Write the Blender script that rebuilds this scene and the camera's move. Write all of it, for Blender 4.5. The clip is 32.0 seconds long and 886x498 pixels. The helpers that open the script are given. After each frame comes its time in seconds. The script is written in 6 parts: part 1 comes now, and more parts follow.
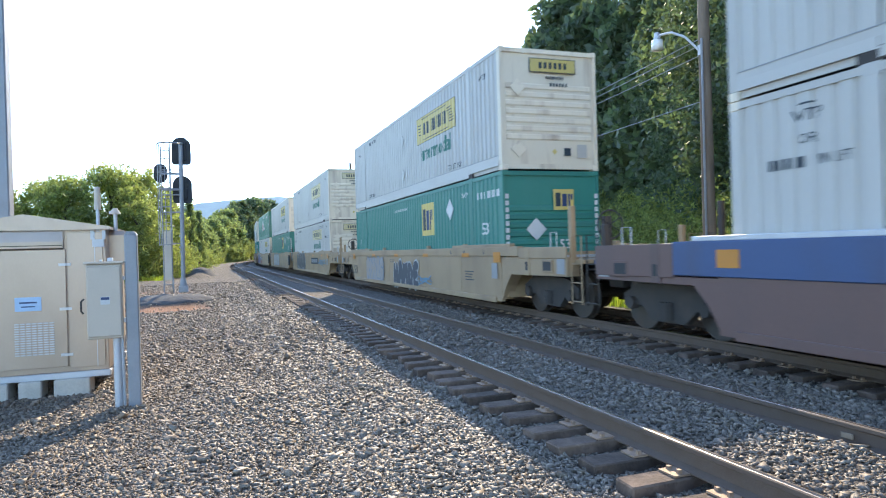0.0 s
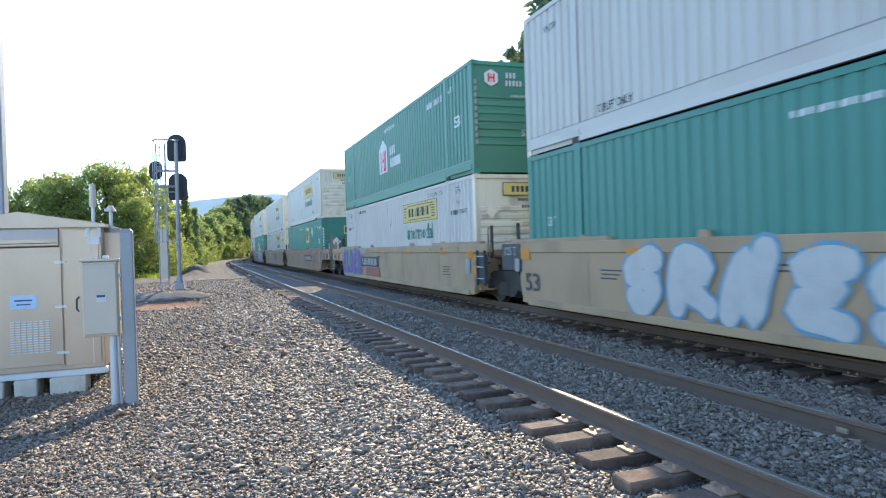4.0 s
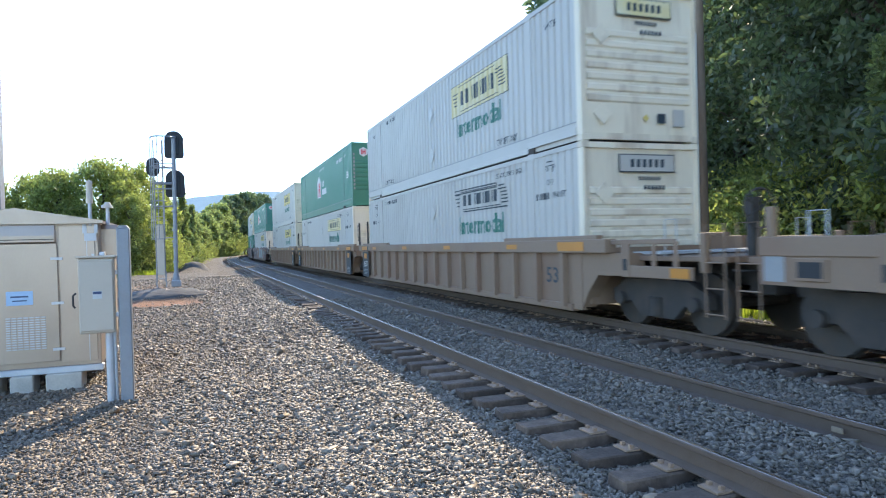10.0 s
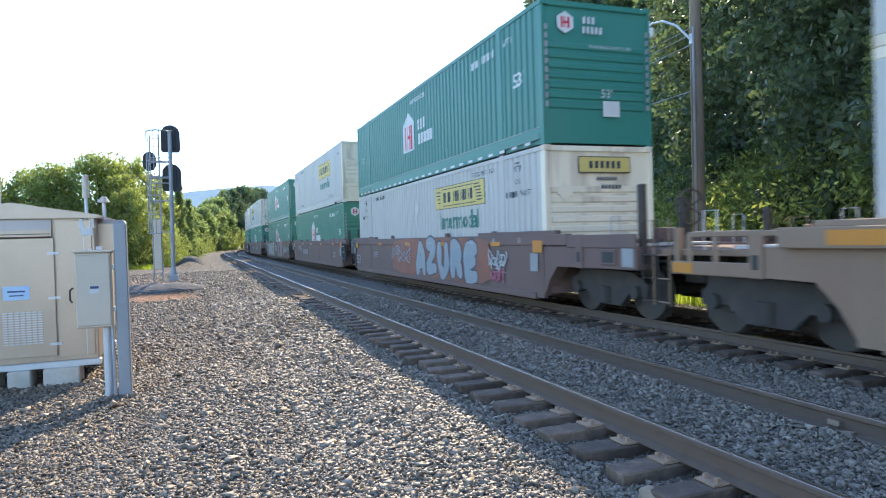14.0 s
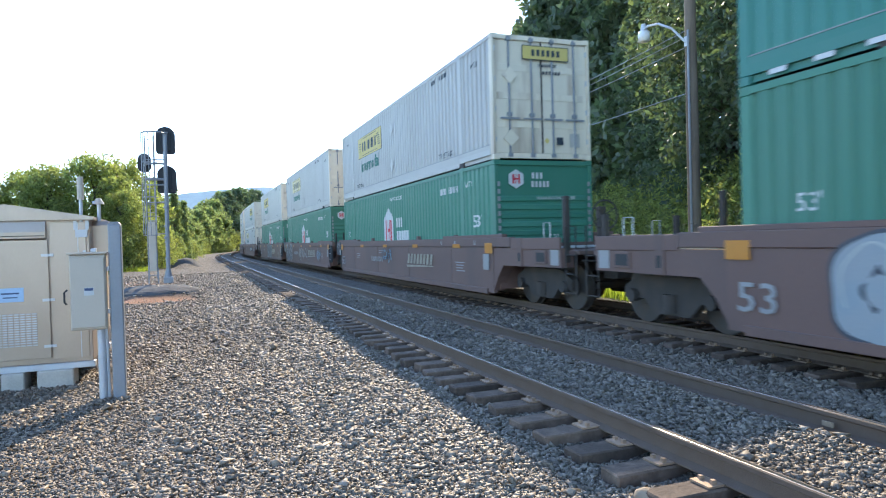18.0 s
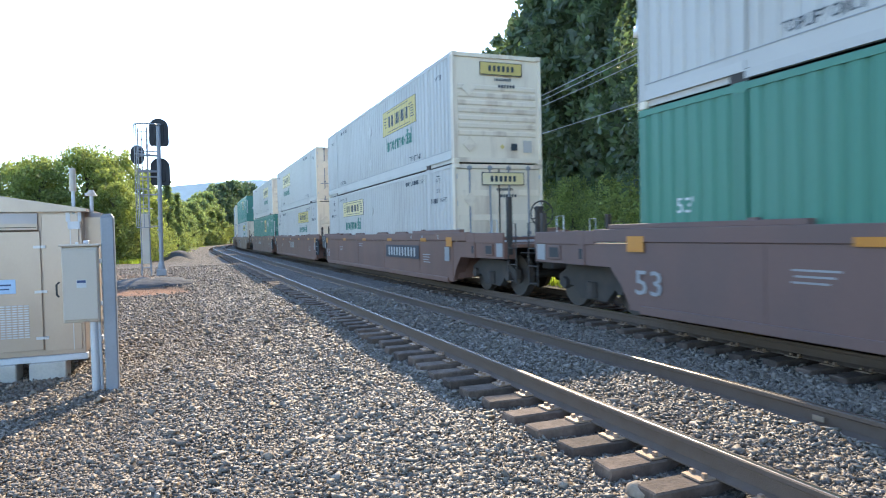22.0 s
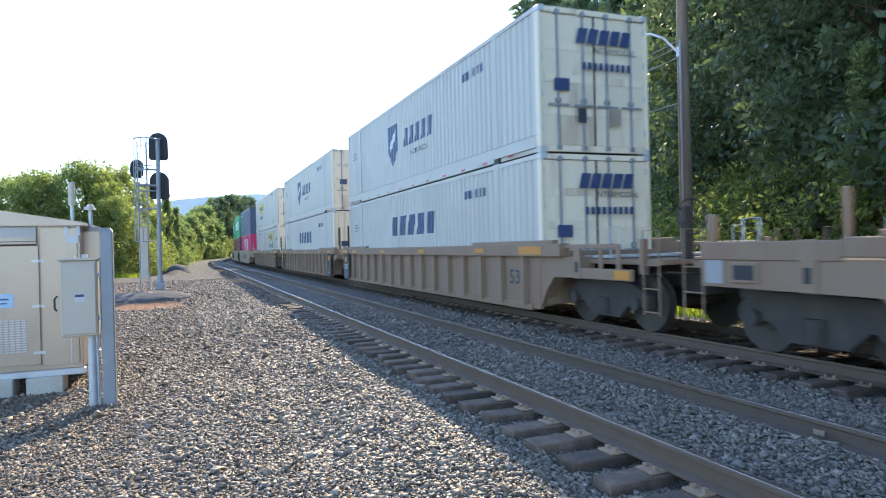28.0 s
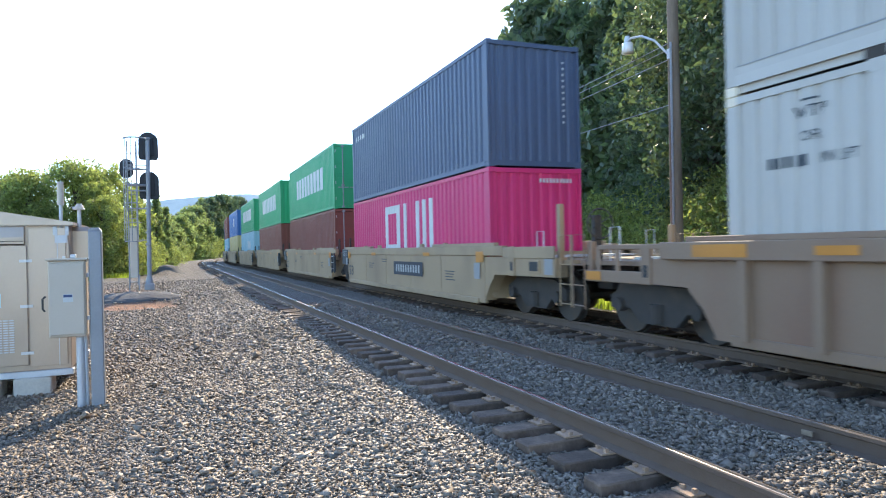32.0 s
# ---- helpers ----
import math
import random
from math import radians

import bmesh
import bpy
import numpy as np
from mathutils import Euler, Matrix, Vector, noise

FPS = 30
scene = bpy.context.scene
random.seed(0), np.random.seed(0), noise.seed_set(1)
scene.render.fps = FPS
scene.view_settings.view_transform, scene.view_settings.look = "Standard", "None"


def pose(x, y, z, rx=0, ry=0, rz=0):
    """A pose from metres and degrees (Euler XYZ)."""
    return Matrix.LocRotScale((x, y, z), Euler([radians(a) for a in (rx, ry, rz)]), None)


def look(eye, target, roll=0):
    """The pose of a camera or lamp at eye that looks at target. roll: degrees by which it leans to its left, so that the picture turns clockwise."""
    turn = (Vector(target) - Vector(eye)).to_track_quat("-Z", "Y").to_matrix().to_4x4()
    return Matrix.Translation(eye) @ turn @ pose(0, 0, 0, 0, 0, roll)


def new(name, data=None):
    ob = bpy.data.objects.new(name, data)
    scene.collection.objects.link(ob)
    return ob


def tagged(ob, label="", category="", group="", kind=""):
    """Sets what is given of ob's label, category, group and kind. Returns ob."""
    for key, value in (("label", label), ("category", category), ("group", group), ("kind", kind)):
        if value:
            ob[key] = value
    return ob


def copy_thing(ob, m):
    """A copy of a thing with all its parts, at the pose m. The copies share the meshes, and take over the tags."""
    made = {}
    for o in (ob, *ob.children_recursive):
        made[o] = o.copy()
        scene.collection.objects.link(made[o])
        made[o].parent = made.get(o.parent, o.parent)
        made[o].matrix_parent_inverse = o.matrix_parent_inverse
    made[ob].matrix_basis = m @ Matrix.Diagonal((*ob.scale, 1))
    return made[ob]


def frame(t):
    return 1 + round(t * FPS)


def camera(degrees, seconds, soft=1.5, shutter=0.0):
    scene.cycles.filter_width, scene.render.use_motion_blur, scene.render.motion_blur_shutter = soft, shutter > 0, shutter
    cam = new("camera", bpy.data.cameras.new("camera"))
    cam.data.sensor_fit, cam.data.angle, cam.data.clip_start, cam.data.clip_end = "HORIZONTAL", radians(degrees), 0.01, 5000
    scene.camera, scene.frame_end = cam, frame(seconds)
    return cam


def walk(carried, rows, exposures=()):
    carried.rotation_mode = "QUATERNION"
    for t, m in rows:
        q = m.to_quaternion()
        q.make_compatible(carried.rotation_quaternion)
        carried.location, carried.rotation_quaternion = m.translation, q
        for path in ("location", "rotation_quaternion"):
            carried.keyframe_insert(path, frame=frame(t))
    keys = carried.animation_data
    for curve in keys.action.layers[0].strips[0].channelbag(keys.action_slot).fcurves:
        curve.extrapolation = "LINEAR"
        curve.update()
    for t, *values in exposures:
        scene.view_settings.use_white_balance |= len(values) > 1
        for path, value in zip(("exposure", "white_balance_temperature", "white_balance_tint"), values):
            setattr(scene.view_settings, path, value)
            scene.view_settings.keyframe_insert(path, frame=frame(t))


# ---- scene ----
EXPOSURE = (1.92, 6500.0, 10.0)  # stops, white balance
EYE = Vector((0.0, 0.0, 1.462))
cam = camera(67.30, 32.0, soft=1.1, shutter=0.18)
# seconds, heading to the right of the track, tilt, lean (degrees): a hand-held phone that turns slowly
LOOKS = [
    (0.0, 19.485, -0.043, -1.694),
    (0.5, 19.662, 0.108, -1.693),
    (1.0, 19.631, 0.119, -1.790),
    (1.5, 19.620, 0.106, -1.867),
    (2.0, 19.621, 0.162, -1.890),
    (2.5, 19.761, 0.225, -2.039),
    (3.0, 19.805, -0.036, -1.902),
    (3.5, 19.785, -0.304, -1.835),
    (5.5, 19.824, -0.395, -1.962),
    (6.0, 19.866, -0.320, -2.028),
    (6.5, 19.879, -0.371, -1.992),
    (7.0, 19.830, -0.392, -1.826),
    (7.5, 19.695, -0.455, -1.778),
    (8.0, 19.734, -0.446, -1.629),
    (8.5, 19.852, -0.558, -1.586),
    (9.0, 19.822, -0.645, -1.536),
    (9.5, 19.880, -0.604, -1.526),
    (10.0, 20.009, -0.501, -1.556),
    (10.5, 20.130, -0.442, -1.649),
    (11.0, 20.259, -0.478, -1.701),
    (11.5, 20.083, -0.678, -1.961),
    (12.0, 20.122, -0.783, -2.148),
    (12.5, 20.185, -0.823, -2.184),
    (13.0, 20.090, -0.944, -2.293),
    (13.5, 20.090, -1.010, -1.891),
    (14.0, 20.213, -1.027, -1.652),
    (14.5, 20.274, -1.140, -1.441),
    (16.5, 20.408, -0.841, -1.506),
    (17.0, 20.456, -0.788, -1.630),
    (17.5, 20.519, -0.822, -1.645),
    (18.0, 20.586, -0.870, -1.635),
    (18.5, 20.603, -0.947, -1.581),
    (19.0, 20.720, -1.083, -1.527),
    (19.5, 20.739, -1.183, -1.443),
    (20.0, 20.797, -1.194, -1.422),
    (20.5, 20.892, -1.220, -1.313),
    (21.0, 20.961, -1.308, -1.359),
    (21.5, 21.003, -1.372, -1.266),
    (22.0, 21.072, -1.411, -1.330),
    (22.5, 21.041, -1.541, -1.353),
    (23.0, 21.106, -1.372, -1.288),
    (23.5, 21.165, -0.967, -1.238),
    (24.0, 21.209, -0.757, -1.363),
    (24.5, 21.250, -0.566, -1.549),
    (25.0, 21.271, -0.536, -1.618),
    (25.5, 21.212, -0.445, -1.617),
    (27.5, 21.171, -0.290, -1.521),
    (28.0, 21.198, -0.237, -1.388),
    (28.5, 21.395, -0.172, -1.431),
    (29.0, 21.485, -0.044, -1.371),
    (29.5, 21.532, -0.010, -1.367),
    (30.0, 21.572, -0.036, -1.452),
    (30.5, 22.055, -0.164, -1.281),
    (31.0, 21.934, -0.288, -1.218),
    (31.5, 21.976, -0.248, -1.269),
    (32.0, 21.952, -0.184, -1.245)]


def gaze(yaw, tilt):
    a, b = radians(yaw), radians(tilt)
    return EYE + Vector((math.sin(a) * math.cos(b), math.cos(a) * math.cos(b), math.sin(b)))


walk(cam, [(t, look(EYE, gaze(a, b), c)) for t, a, b, c in LOOKS], [(0.0, *EXPOSURE), (32.0, *EXPOSURE)])

# ---- daylight ----
SUN_AZ, SUN_EL = radians(22.4), radians(30.1)
world = bpy.data.worlds.new("sky")
scene.world = world
world.use_nodes = True
wn = world.node_tree.nodes
sky = wn.new("ShaderNodeTexSky")
sky.sky_type = "NISHITA"
sky.sun_disc = False
sky.sun_elevation, sky.sun_rotation = SUN_EL, SUN_AZ
sky.air_density, sky.dust_density, sky.ozone_density = 1.0, 0.15, 4.0
wn["Background"].inputs["Strength"].default_value = 0.15
world.node_tree.links.new(sky.outputs[0], wn["Background"].inputs["Color"])
sun = new("sun", bpy.data.lights.new("sun", "SUN"))
sun.data.energy, sun.data.angle, sun.data.color = 2.1, radians(0.55), (1.0, 0.83, 0.58)
sun.matrix_world = look(
    (60 * math.sin(SUN_AZ), 60 * math.cos(SUN_AZ), 40), (60 * math.sin(SUN_AZ) - math.sin(SUN_AZ) * math.cos(SUN_EL), 60 * math.cos(SUN_AZ) - math.cos(SUN_AZ) * math.cos(SUN_EL), 40 - math.sin(SUN_EL)))

# ---- materials ----


def material(name, base, rough=0.6, metal=0.0, stain=None, amount=0.4, scale=1.5, grain=0.12, bump=0.15, bump_scale=40.0, streak=1.0, coords="Object", vary=0.0, island=False, soft=(0.45, 0.75)):
    """A worn surface: base colour, a second colour in large stains, fine grain and fine relief."""
    m = bpy.data.materials.new(name)
    m.use_nodes = True
    n, l = m.node_tree.nodes, m.node_tree.links
    b = n["Principled BSDF"]
    b.inputs["Roughness"].default_value, b.inputs["Metallic"].default_value = rough, metal
    tc = n.new("ShaderNodeTexCoord")
    mp = n.new("ShaderNodeMapping")
    mp.inputs["Scale"].default_value = (1.0, 1.0, streak)
    l.new(tc.outputs[coords], mp.inputs["Vector"])
    info = n.new("ShaderNodeNewGeometry" if island else "ShaderNodeObjectInfo")
    rnd = info.outputs["Random Per Island" if island else "Random"]
    off = n.new("ShaderNodeVectorMath")
    off.operation = "MULTIPLY_ADD"
    l.new(rnd, off.inputs[0])
    off.inputs[1].default_value = (37.0, 53.0, 11.0)
    l.new(mp.outputs[0], off.inputs[2])
    big = n.new("ShaderNodeTexNoise")
    big.inputs["Scale"].default_value, big.inputs["Detail"].default_value = scale, 6.0
    l.new(off.outputs[0], big.inputs["Vector"])
    ramp = n.new("ShaderNodeMapRange")
    ramp.inputs["From Min"].default_value, ramp.inputs["From Max"].default_value = soft
    ramp.inputs["To Max"].default_value = amount
    l.new(big.outputs[0], ramp.inputs["Value"])
    mix = n.new("ShaderNodeMix")
    mix.data_type = "RGBA"
    mix.inputs[6].default_value = (*base, 1)
    mix.inputs[7].default_value = (*(stain or [c * 0.55 for c in base]), 1)
    l.new(ramp.outputs[0], mix.inputs[0])
    fine = n.new("ShaderNodeTexNoise")
    fine.inputs["Scale"].default_value, fine.inputs["Detail"].default_value = bump_scale, 4.0
    l.new(off.outputs[0], fine.inputs["Vector"])
    g = n.new("ShaderNodeMapRange")
    g.inputs["To Min"].default_value, g.inputs["To Max"].default_value = 1 - grain, 1 + grain
    l.new(fine.outputs[0], g.inputs["Value"])
    v = n.new("ShaderNodeMapRange")
    v.inputs["To Min"].default_value, v.inputs["To Max"].default_value = 1 - vary, 1 + vary
    l.new(rnd, v.inputs["Value"])
    gv = n.new("ShaderNodeMath")
    gv.operation = "MULTIPLY"
    l.new(g.outputs[0], gv.inputs[0])
    l.new(v.outputs[0], gv.inputs[1])
    mul = n.new("ShaderNodeVectorMath")
    mul.operation = "SCALE"
    l.new(mix.outputs[2], mul.inputs[0])
    l.new(gv.outputs[0], mul.inputs["Scale"])
    l.new(mul.outputs[0], b.inputs["Base Color"])
    if bump:
        bp = n.new("ShaderNodeBump")
        bp.inputs["Strength"].default_value, bp.inputs["Distance"].default_value = bump, 0.02
        l.new(fine.outputs[0], bp.inputs["Height"])
        l.new(bp.outputs[0], b.inputs["Normal"])
    return m


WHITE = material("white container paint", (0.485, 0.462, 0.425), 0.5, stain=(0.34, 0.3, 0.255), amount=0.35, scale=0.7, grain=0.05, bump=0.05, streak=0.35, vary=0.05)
# sun bounce and flare are put into this warmer white; the streaks are rust
WHITE_END_LIT = material("weathered white end paint, warm light in colour", (0.76, 0.665, 0.52), 0.55, stain=(0.27, 0.16, 0.1), amount=0.75, scale=2.2, grain=0.06, bump=0.06, streak=0.14, vary=0.06, soft=(0.52, 0.8))
GREEN_DARK = material("deep green container paint", (0.045, 0.2, 0.135), 0.5, stain=(0.08, 0.21, 0.16), amount=0.5, scale=0.8, grain=0.08, bump=0.05, streak=0.35, vary=0.1)
GREEN_TEAL = material("teal green container paint", (0.035, 0.2, 0.16), 0.5, stain=(0.075, 0.22, 0.185), amount=0.4, scale=0.8, grain=0.06, bump=0.05, streak=0.35, vary=0.08)
GREEN_LIGHT = material("bright green container paint", (0.02, 0.33, 0.13), 0.5, amount=0.3, scale=0.8, bump=0.05, streak=0.35)
BLUE_GREY = material("slate blue container paint", (0.07, 0.1, 0.17), 0.5, amount=0.3, scale=0.8, bump=0.05, streak=0.35)
BLUE = material("strong blue container paint", (0.03, 0.12, 0.36), 0.5, amount=0.3, scale=0.8, bump=0.05, streak=0.35)
MAGENTA = material("magenta container paint", (0.62, 0.03, 0.15), 0.5, amount=0.3, scale=0.8, bump=0.05, streak=0.35)
OXIDE = material("red-brown container paint", (0.2, 0.055, 0.04), 0.55, amount=0.35, scale=0.8, bump=0.05, streak=0.35)
SKY_BLUE = material("pale blue container paint", (0.3, 0.5, 0.58), 0.5, amount=0.3, scale=0.8, bump=0.05, streak=0.35)
CREAM = material("cream container paint", (0.55, 0.43, 0.2), 0.5, amount=0.3, scale=0.8, bump=0.05, streak=0.35)
YELLOW = material("yellow panel film", (0.62, 0.48, 0.15), 0.5, stain=(0.55, 0.45, 0.22), amount=0.4, bump=0.0, vary=0.1)
YELLOW_DULL = material("faded yellow panel film", (0.66, 0.55, 0.28), 0.55, stain=(0.7, 0.66, 0.52), amount=0.7, bump=0.0, vary=0.1)
REFLEX = material("amber reflective patch", (0.52, 0.2, 0.02), 0.4, amount=0.3, bump=0.0)
INK_DARK = material("dark printed lettering", (0.03, 0.045, 0.06), 0.55, amount=0.2, bump=0.0)
INK_GREEN = material("faded green lettering", (0.025, 0.15, 0.11), 0.55, stain=(0.2, 0.33, 0.29), amount=0.5, scale=4, bump=0.0)
INK_BLUE = material("blue lettering", (0.03, 0.055, 0.14), 0.5, stain=(0.08, 0.115, 0.21), amount=0.4, scale=4, bump=0.0)
INK_WHITE = material("white lettering", (0.6, 0.61, 0.6), 0.5, amount=0.25, bump=0.0)
NOTICE = material("grey printed notice", (0.29, 0.295, 0.3), 0.5, amount=0.4, bump=0.0)
INK_RED = material("red printed bars", (0.6, 0.03, 0.05), 0.5, amount=0.2, bump=0.0)
INK_GOLD = material("faded gold lettering", (0.36, 0.32, 0.25), 0.55, stain=(0.24, 0.2, 0.16), amount=0.8, scale=3, bump=0.0)
CAR_TAN = material("tan well car paint", (0.36, 0.25, 0.145), 0.6, stain=(0.22, 0.145, 0.09), amount=0.7, scale=0.9, grain=0.1, bump=0.08, streak=0.5)
CAR_BROWN = material("brown well car paint", (0.245, 0.16, 0.105), 0.6, stain=(0.2, 0.1, 0.062), amount=0.7, scale=0.9, grain=0.1, bump=0.08, streak=0.5)
CAR_RED = material("red-brown well car paint", (0.17, 0.085, 0.062), 0.6, stain=(0.115, 0.06, 0.047), amount=0.7, scale=0.9, grain=0.1, bump=0.08, streak=0.5)
CAR_DARK = material("dark maroon well car paint", (0.155, 0.09, 0.075), 0.65, stain=(0.11, 0.075, 0.068), amount=0.7, scale=0.9, grain=0.1, bump=0.08, streak=0.5)
CAR_BLUE = material("faded blue well car paint", (0.05, 0.09, 0.2), 0.6, stain=(0.07, 0.07, 0.1), amount=0.6, scale=0.9, bump=0.08, streak=0.5)
GRIME = material("dusty black underframe steel", (0.048, 0.042, 0.038), 0.8, stain=(0.085, 0.066, 0.054), amount=0.7, scale=3, bump=0.2)
WHEEL = material("dark wheel steel", (0.06, 0.053, 0.048), 0.6, 0.3, stain=(0.09, 0.06, 0.04), amount=0.6, scale=4, bump=0.1)
PANEL_SLATE = material("dark slate load board paint", (0.042, 0.046, 0.053), 0.6, amount=0.4, scale=3, bump=0.03)
PANEL_BLACK = material("black painted board", (0.03, 0.035, 0.05), 0.6, amount=0.3, bump=0.0)
RUST = material("rusty rail steel", (0.125, 0.085, 0.062), 0.75, 0.05, stain=(0.11, 0.07, 0.045), amount=0.7, scale=6, grain=0.2, bump=0.25, bump_scale=120)
RAIL_TOP = material("polished rail head", (0.33, 0.3, 0.28), 0.26, 1.0, stain=(0.2, 0.16, 0.13), amount=0.3, scale=9, grain=0.08, bump=0.02)
TIE = material("weathered timber tie", (0.105, 0.07, 0.05), 0.88, stain=(0.21, 0.14, 0.1), amount=0.8, scale=7, grain=0.3, bump=0.5, bump_scale=35, vary=0.3)
PLATE = material("rusted tie plate", (0.36, 0.24, 0.16), 0.6, 0.3, amount=0.5, scale=12, grain=0.2, bump=0.2, bump_scale=90, vary=0.2)
GALV = material("galvanised steel", (0.52, 0.53, 0.55), 0.45, 0.25, stain=(0.38, 0.39, 0.41), amount=0.6, scale=3, grain=0.08, bump=0.05)
GALV_DARK = material("dull zinc-grey steel", (0.27, 0.28, 0.3), 0.5, 0.2, stain=(0.2, 0.205, 0.22), amount=0.6, scale=3, grain=0.08, bump=0.05)
ALU = material("bare aluminium sheet", (0.43, 0.34, 0.275), 0.36, 0.5, stain=(0.33, 0.255, 0.2), amount=0.6, scale=1.3, grain=0.04, bump=0.03, streak=0.5)
BOX_GREY = material("light grey enclosure paint", (0.53, 0.45, 0.36), 0.5, stain=(0.45, 0.38, 0.3), amount=0.5, scale=2.5, grain=0.04, bump=0.03)
CONCRETE = material("pale concrete block", (0.5, 0.46, 0.4), 0.9, amount=0.5, scale=4, grain=0.15, bump=0.3)
BLACK = material("matt black signal paint", (0.018, 0.02, 0.024), 0.6, amount=0.2, bump=0.03)
WOOD_POLE = material("weathered pole wood", (0.2, 0.15, 0.11), 0.85, stain=(0.1, 0.075, 0.055), amount=0.8, scale=3, grain=0.2, bump=0.4, bump_scale=25, streak=0.2)
GLASS_LAMP = material("frosted lamp glass", (0.8, 0.8, 0.78), 0.25, amount=0.1, bump=0.0)
CABLE = material("weathered cable", (0.3, 0.3, 0.31), 0.35, 0.6, amount=0.2, bump=0.0)
STICKER_BLUE = material("pale blue notice", (0.4, 0.55, 0.72), 0.5, amount=0.3, bump=0.0)
BARK = material("tree bark", (0.1, 0.075, 0.055), 0.9, amount=0.6, scale=4, grain=0.25, bump=0.6, bump_scale=18, streak=0.3)
GRAFF_DARK = material("dark spray paint", (0.05, 0.06, 0.08), 0.5, amount=0.3, bump=0.0)
GRAFF_WHITE = material("white spray paint", (0.42, 0.43, 0.42), 0.5, amount=0.35, scale=3, bump=0.0)
GRAFF_BLUE = material("pale blue spray paint", (0.12, 0.26, 0.36), 0.5, amount=0.35, scale=3, bump=0.0)
GRAFF_PALE = material("ice blue spray paint", (0.28, 0.31, 0.33), 0.5, stain=(0.2, 0.29, 0.35), amount=0.6, scale=3, bump=0.0)
GRAFF_PURPLE = material("purple spray paint", (0.12, 0.085, 0.27), 0.5, stain=(0.2, 0.09, 0.2), amount=0.8, scale=2, bump=0.0)
GRAFF_PINK = material("pink spray paint", (0.42, 0.11, 0.16), 0.5, amount=0.35, scale=3, bump=0.0)
GRAFF_GREEN = material("leaf green spray paint", (0.16, 0.28, 0.07), 0.5, amount=0.35, scale=3, bump=0.0)
GRAFF_GHOST = material("washed-out grey spray paint", (0.31, 0.28, 0.26), 0.6, stain=(0.36, 0.25, 0.16), amount=0.6, scale=2, bump=0.0)
GRAFF_MIST = material("grey-blue rolled paint", (0.18, 0.22, 0.26), 0.6, stain=(0.26, 0.27, 0.27), amount=0.6, scale=2, bump=0.0)
GRAFF_RUST = material("red-orange spray haze", (0.27, 0.1, 0.06), 0.6, stain=(0.17, 0.08, 0.06), amount=0.8, scale=2, bump=0.0)


def leaf_material(name, a, b, through_leaf=0.62):
    m = material(name, a, 0.55, stain=b, amount=1.0, scale=0.5, grain=0.1, bump=0.0, vary=0.35, island=True, soft=(0.35, 0.65))
    n, l = m.node_tree.nodes, m.node_tree.links
    out, bsdf = n["Material Output"], n["Principled BSDF"]
    tr = n.new("ShaderNodeBsdfTranslucent")
    src = bsdf.inputs["Base Color"].links[0].from_socket
    warm = n.new("ShaderNodeVectorMath")
    warm.operation = "MULTIPLY"
    warm.inputs[1].default_value = (2.2, 2.35, 1.35)
    l.new(src, warm.inputs[0])
    l.new(warm.outputs[0], tr.inputs["Color"])
    ad = n.new("ShaderNodeMixShader")
    ad.inputs[0].default_value = through_leaf
    l.new(bsdf.outputs[0], ad.inputs[1])
    l.new(tr.outputs[0], ad.inputs[2])
    l.new(ad.outputs[0], out.inputs["Surface"])
    return m


LEAF = leaf_material("broad green leaves", (0.14, 0.165, 0.068), (0.2, 0.21, 0.085))
# paler leaf colour: distance haze and sunlight are painted in
LEAF_HAZE = leaf_material("green leaves with painted haze and sun", (0.125, 0.155, 0.085), (0.17, 0.19, 0.095))
LEAF_DEEP = leaf_material("deep green leaves", (0.07, 0.1, 0.062), (0.095, 0.12, 0.07), 0.36)
GRASS = leaf_material("sunlit grass", (0.13, 0.19, 0.03), (0.22, 0.24, 0.05))
STONE = material("crushed ballast stone", (0.235, 0.188, 0.143), 0.6, stain=(0.15, 0.127, 0.1), amount=0.8, scale=0.6, grain=0.2, bump=0.25, bump_scale=60, vary=0.38, island=True)
STONE_BROWN = material("brown yard gravel", (0.222, 0.168, 0.12), 0.6, stain=(0.135, 0.11, 0.084), amount=0.8, scale=0.5, grain=0.2, bump=0.25, bump_scale=60, vary=0.38, island=True)
ROCK = material("tan rock", (0.3, 0.22, 0.15), 0.8, amount=0.6, scale=9, grain=0.25, bump=0.5, bump_scale=30)
# dark gravel that also carries the shade of the signal mound's near slope
DARK_MOUND = material("dark fine gravel with slope shade", (0.085, 0.083, 0.082), 0.9, stain=(0.05, 0.05, 0.052), amount=0.7, scale=3, grain=0.35, bump=0.7, bump_scale=28)
# the blue distance haze is put into the hill's base colour
HILL_HAZE = material("wooded far hill, painted haze", (0.19, 0.31, 0.36), 0.95, stain=(0.14, 0.25, 0.3), amount=0.8, scale=0.02, grain=0.2, bump=0.0, bump_scale=0.2)


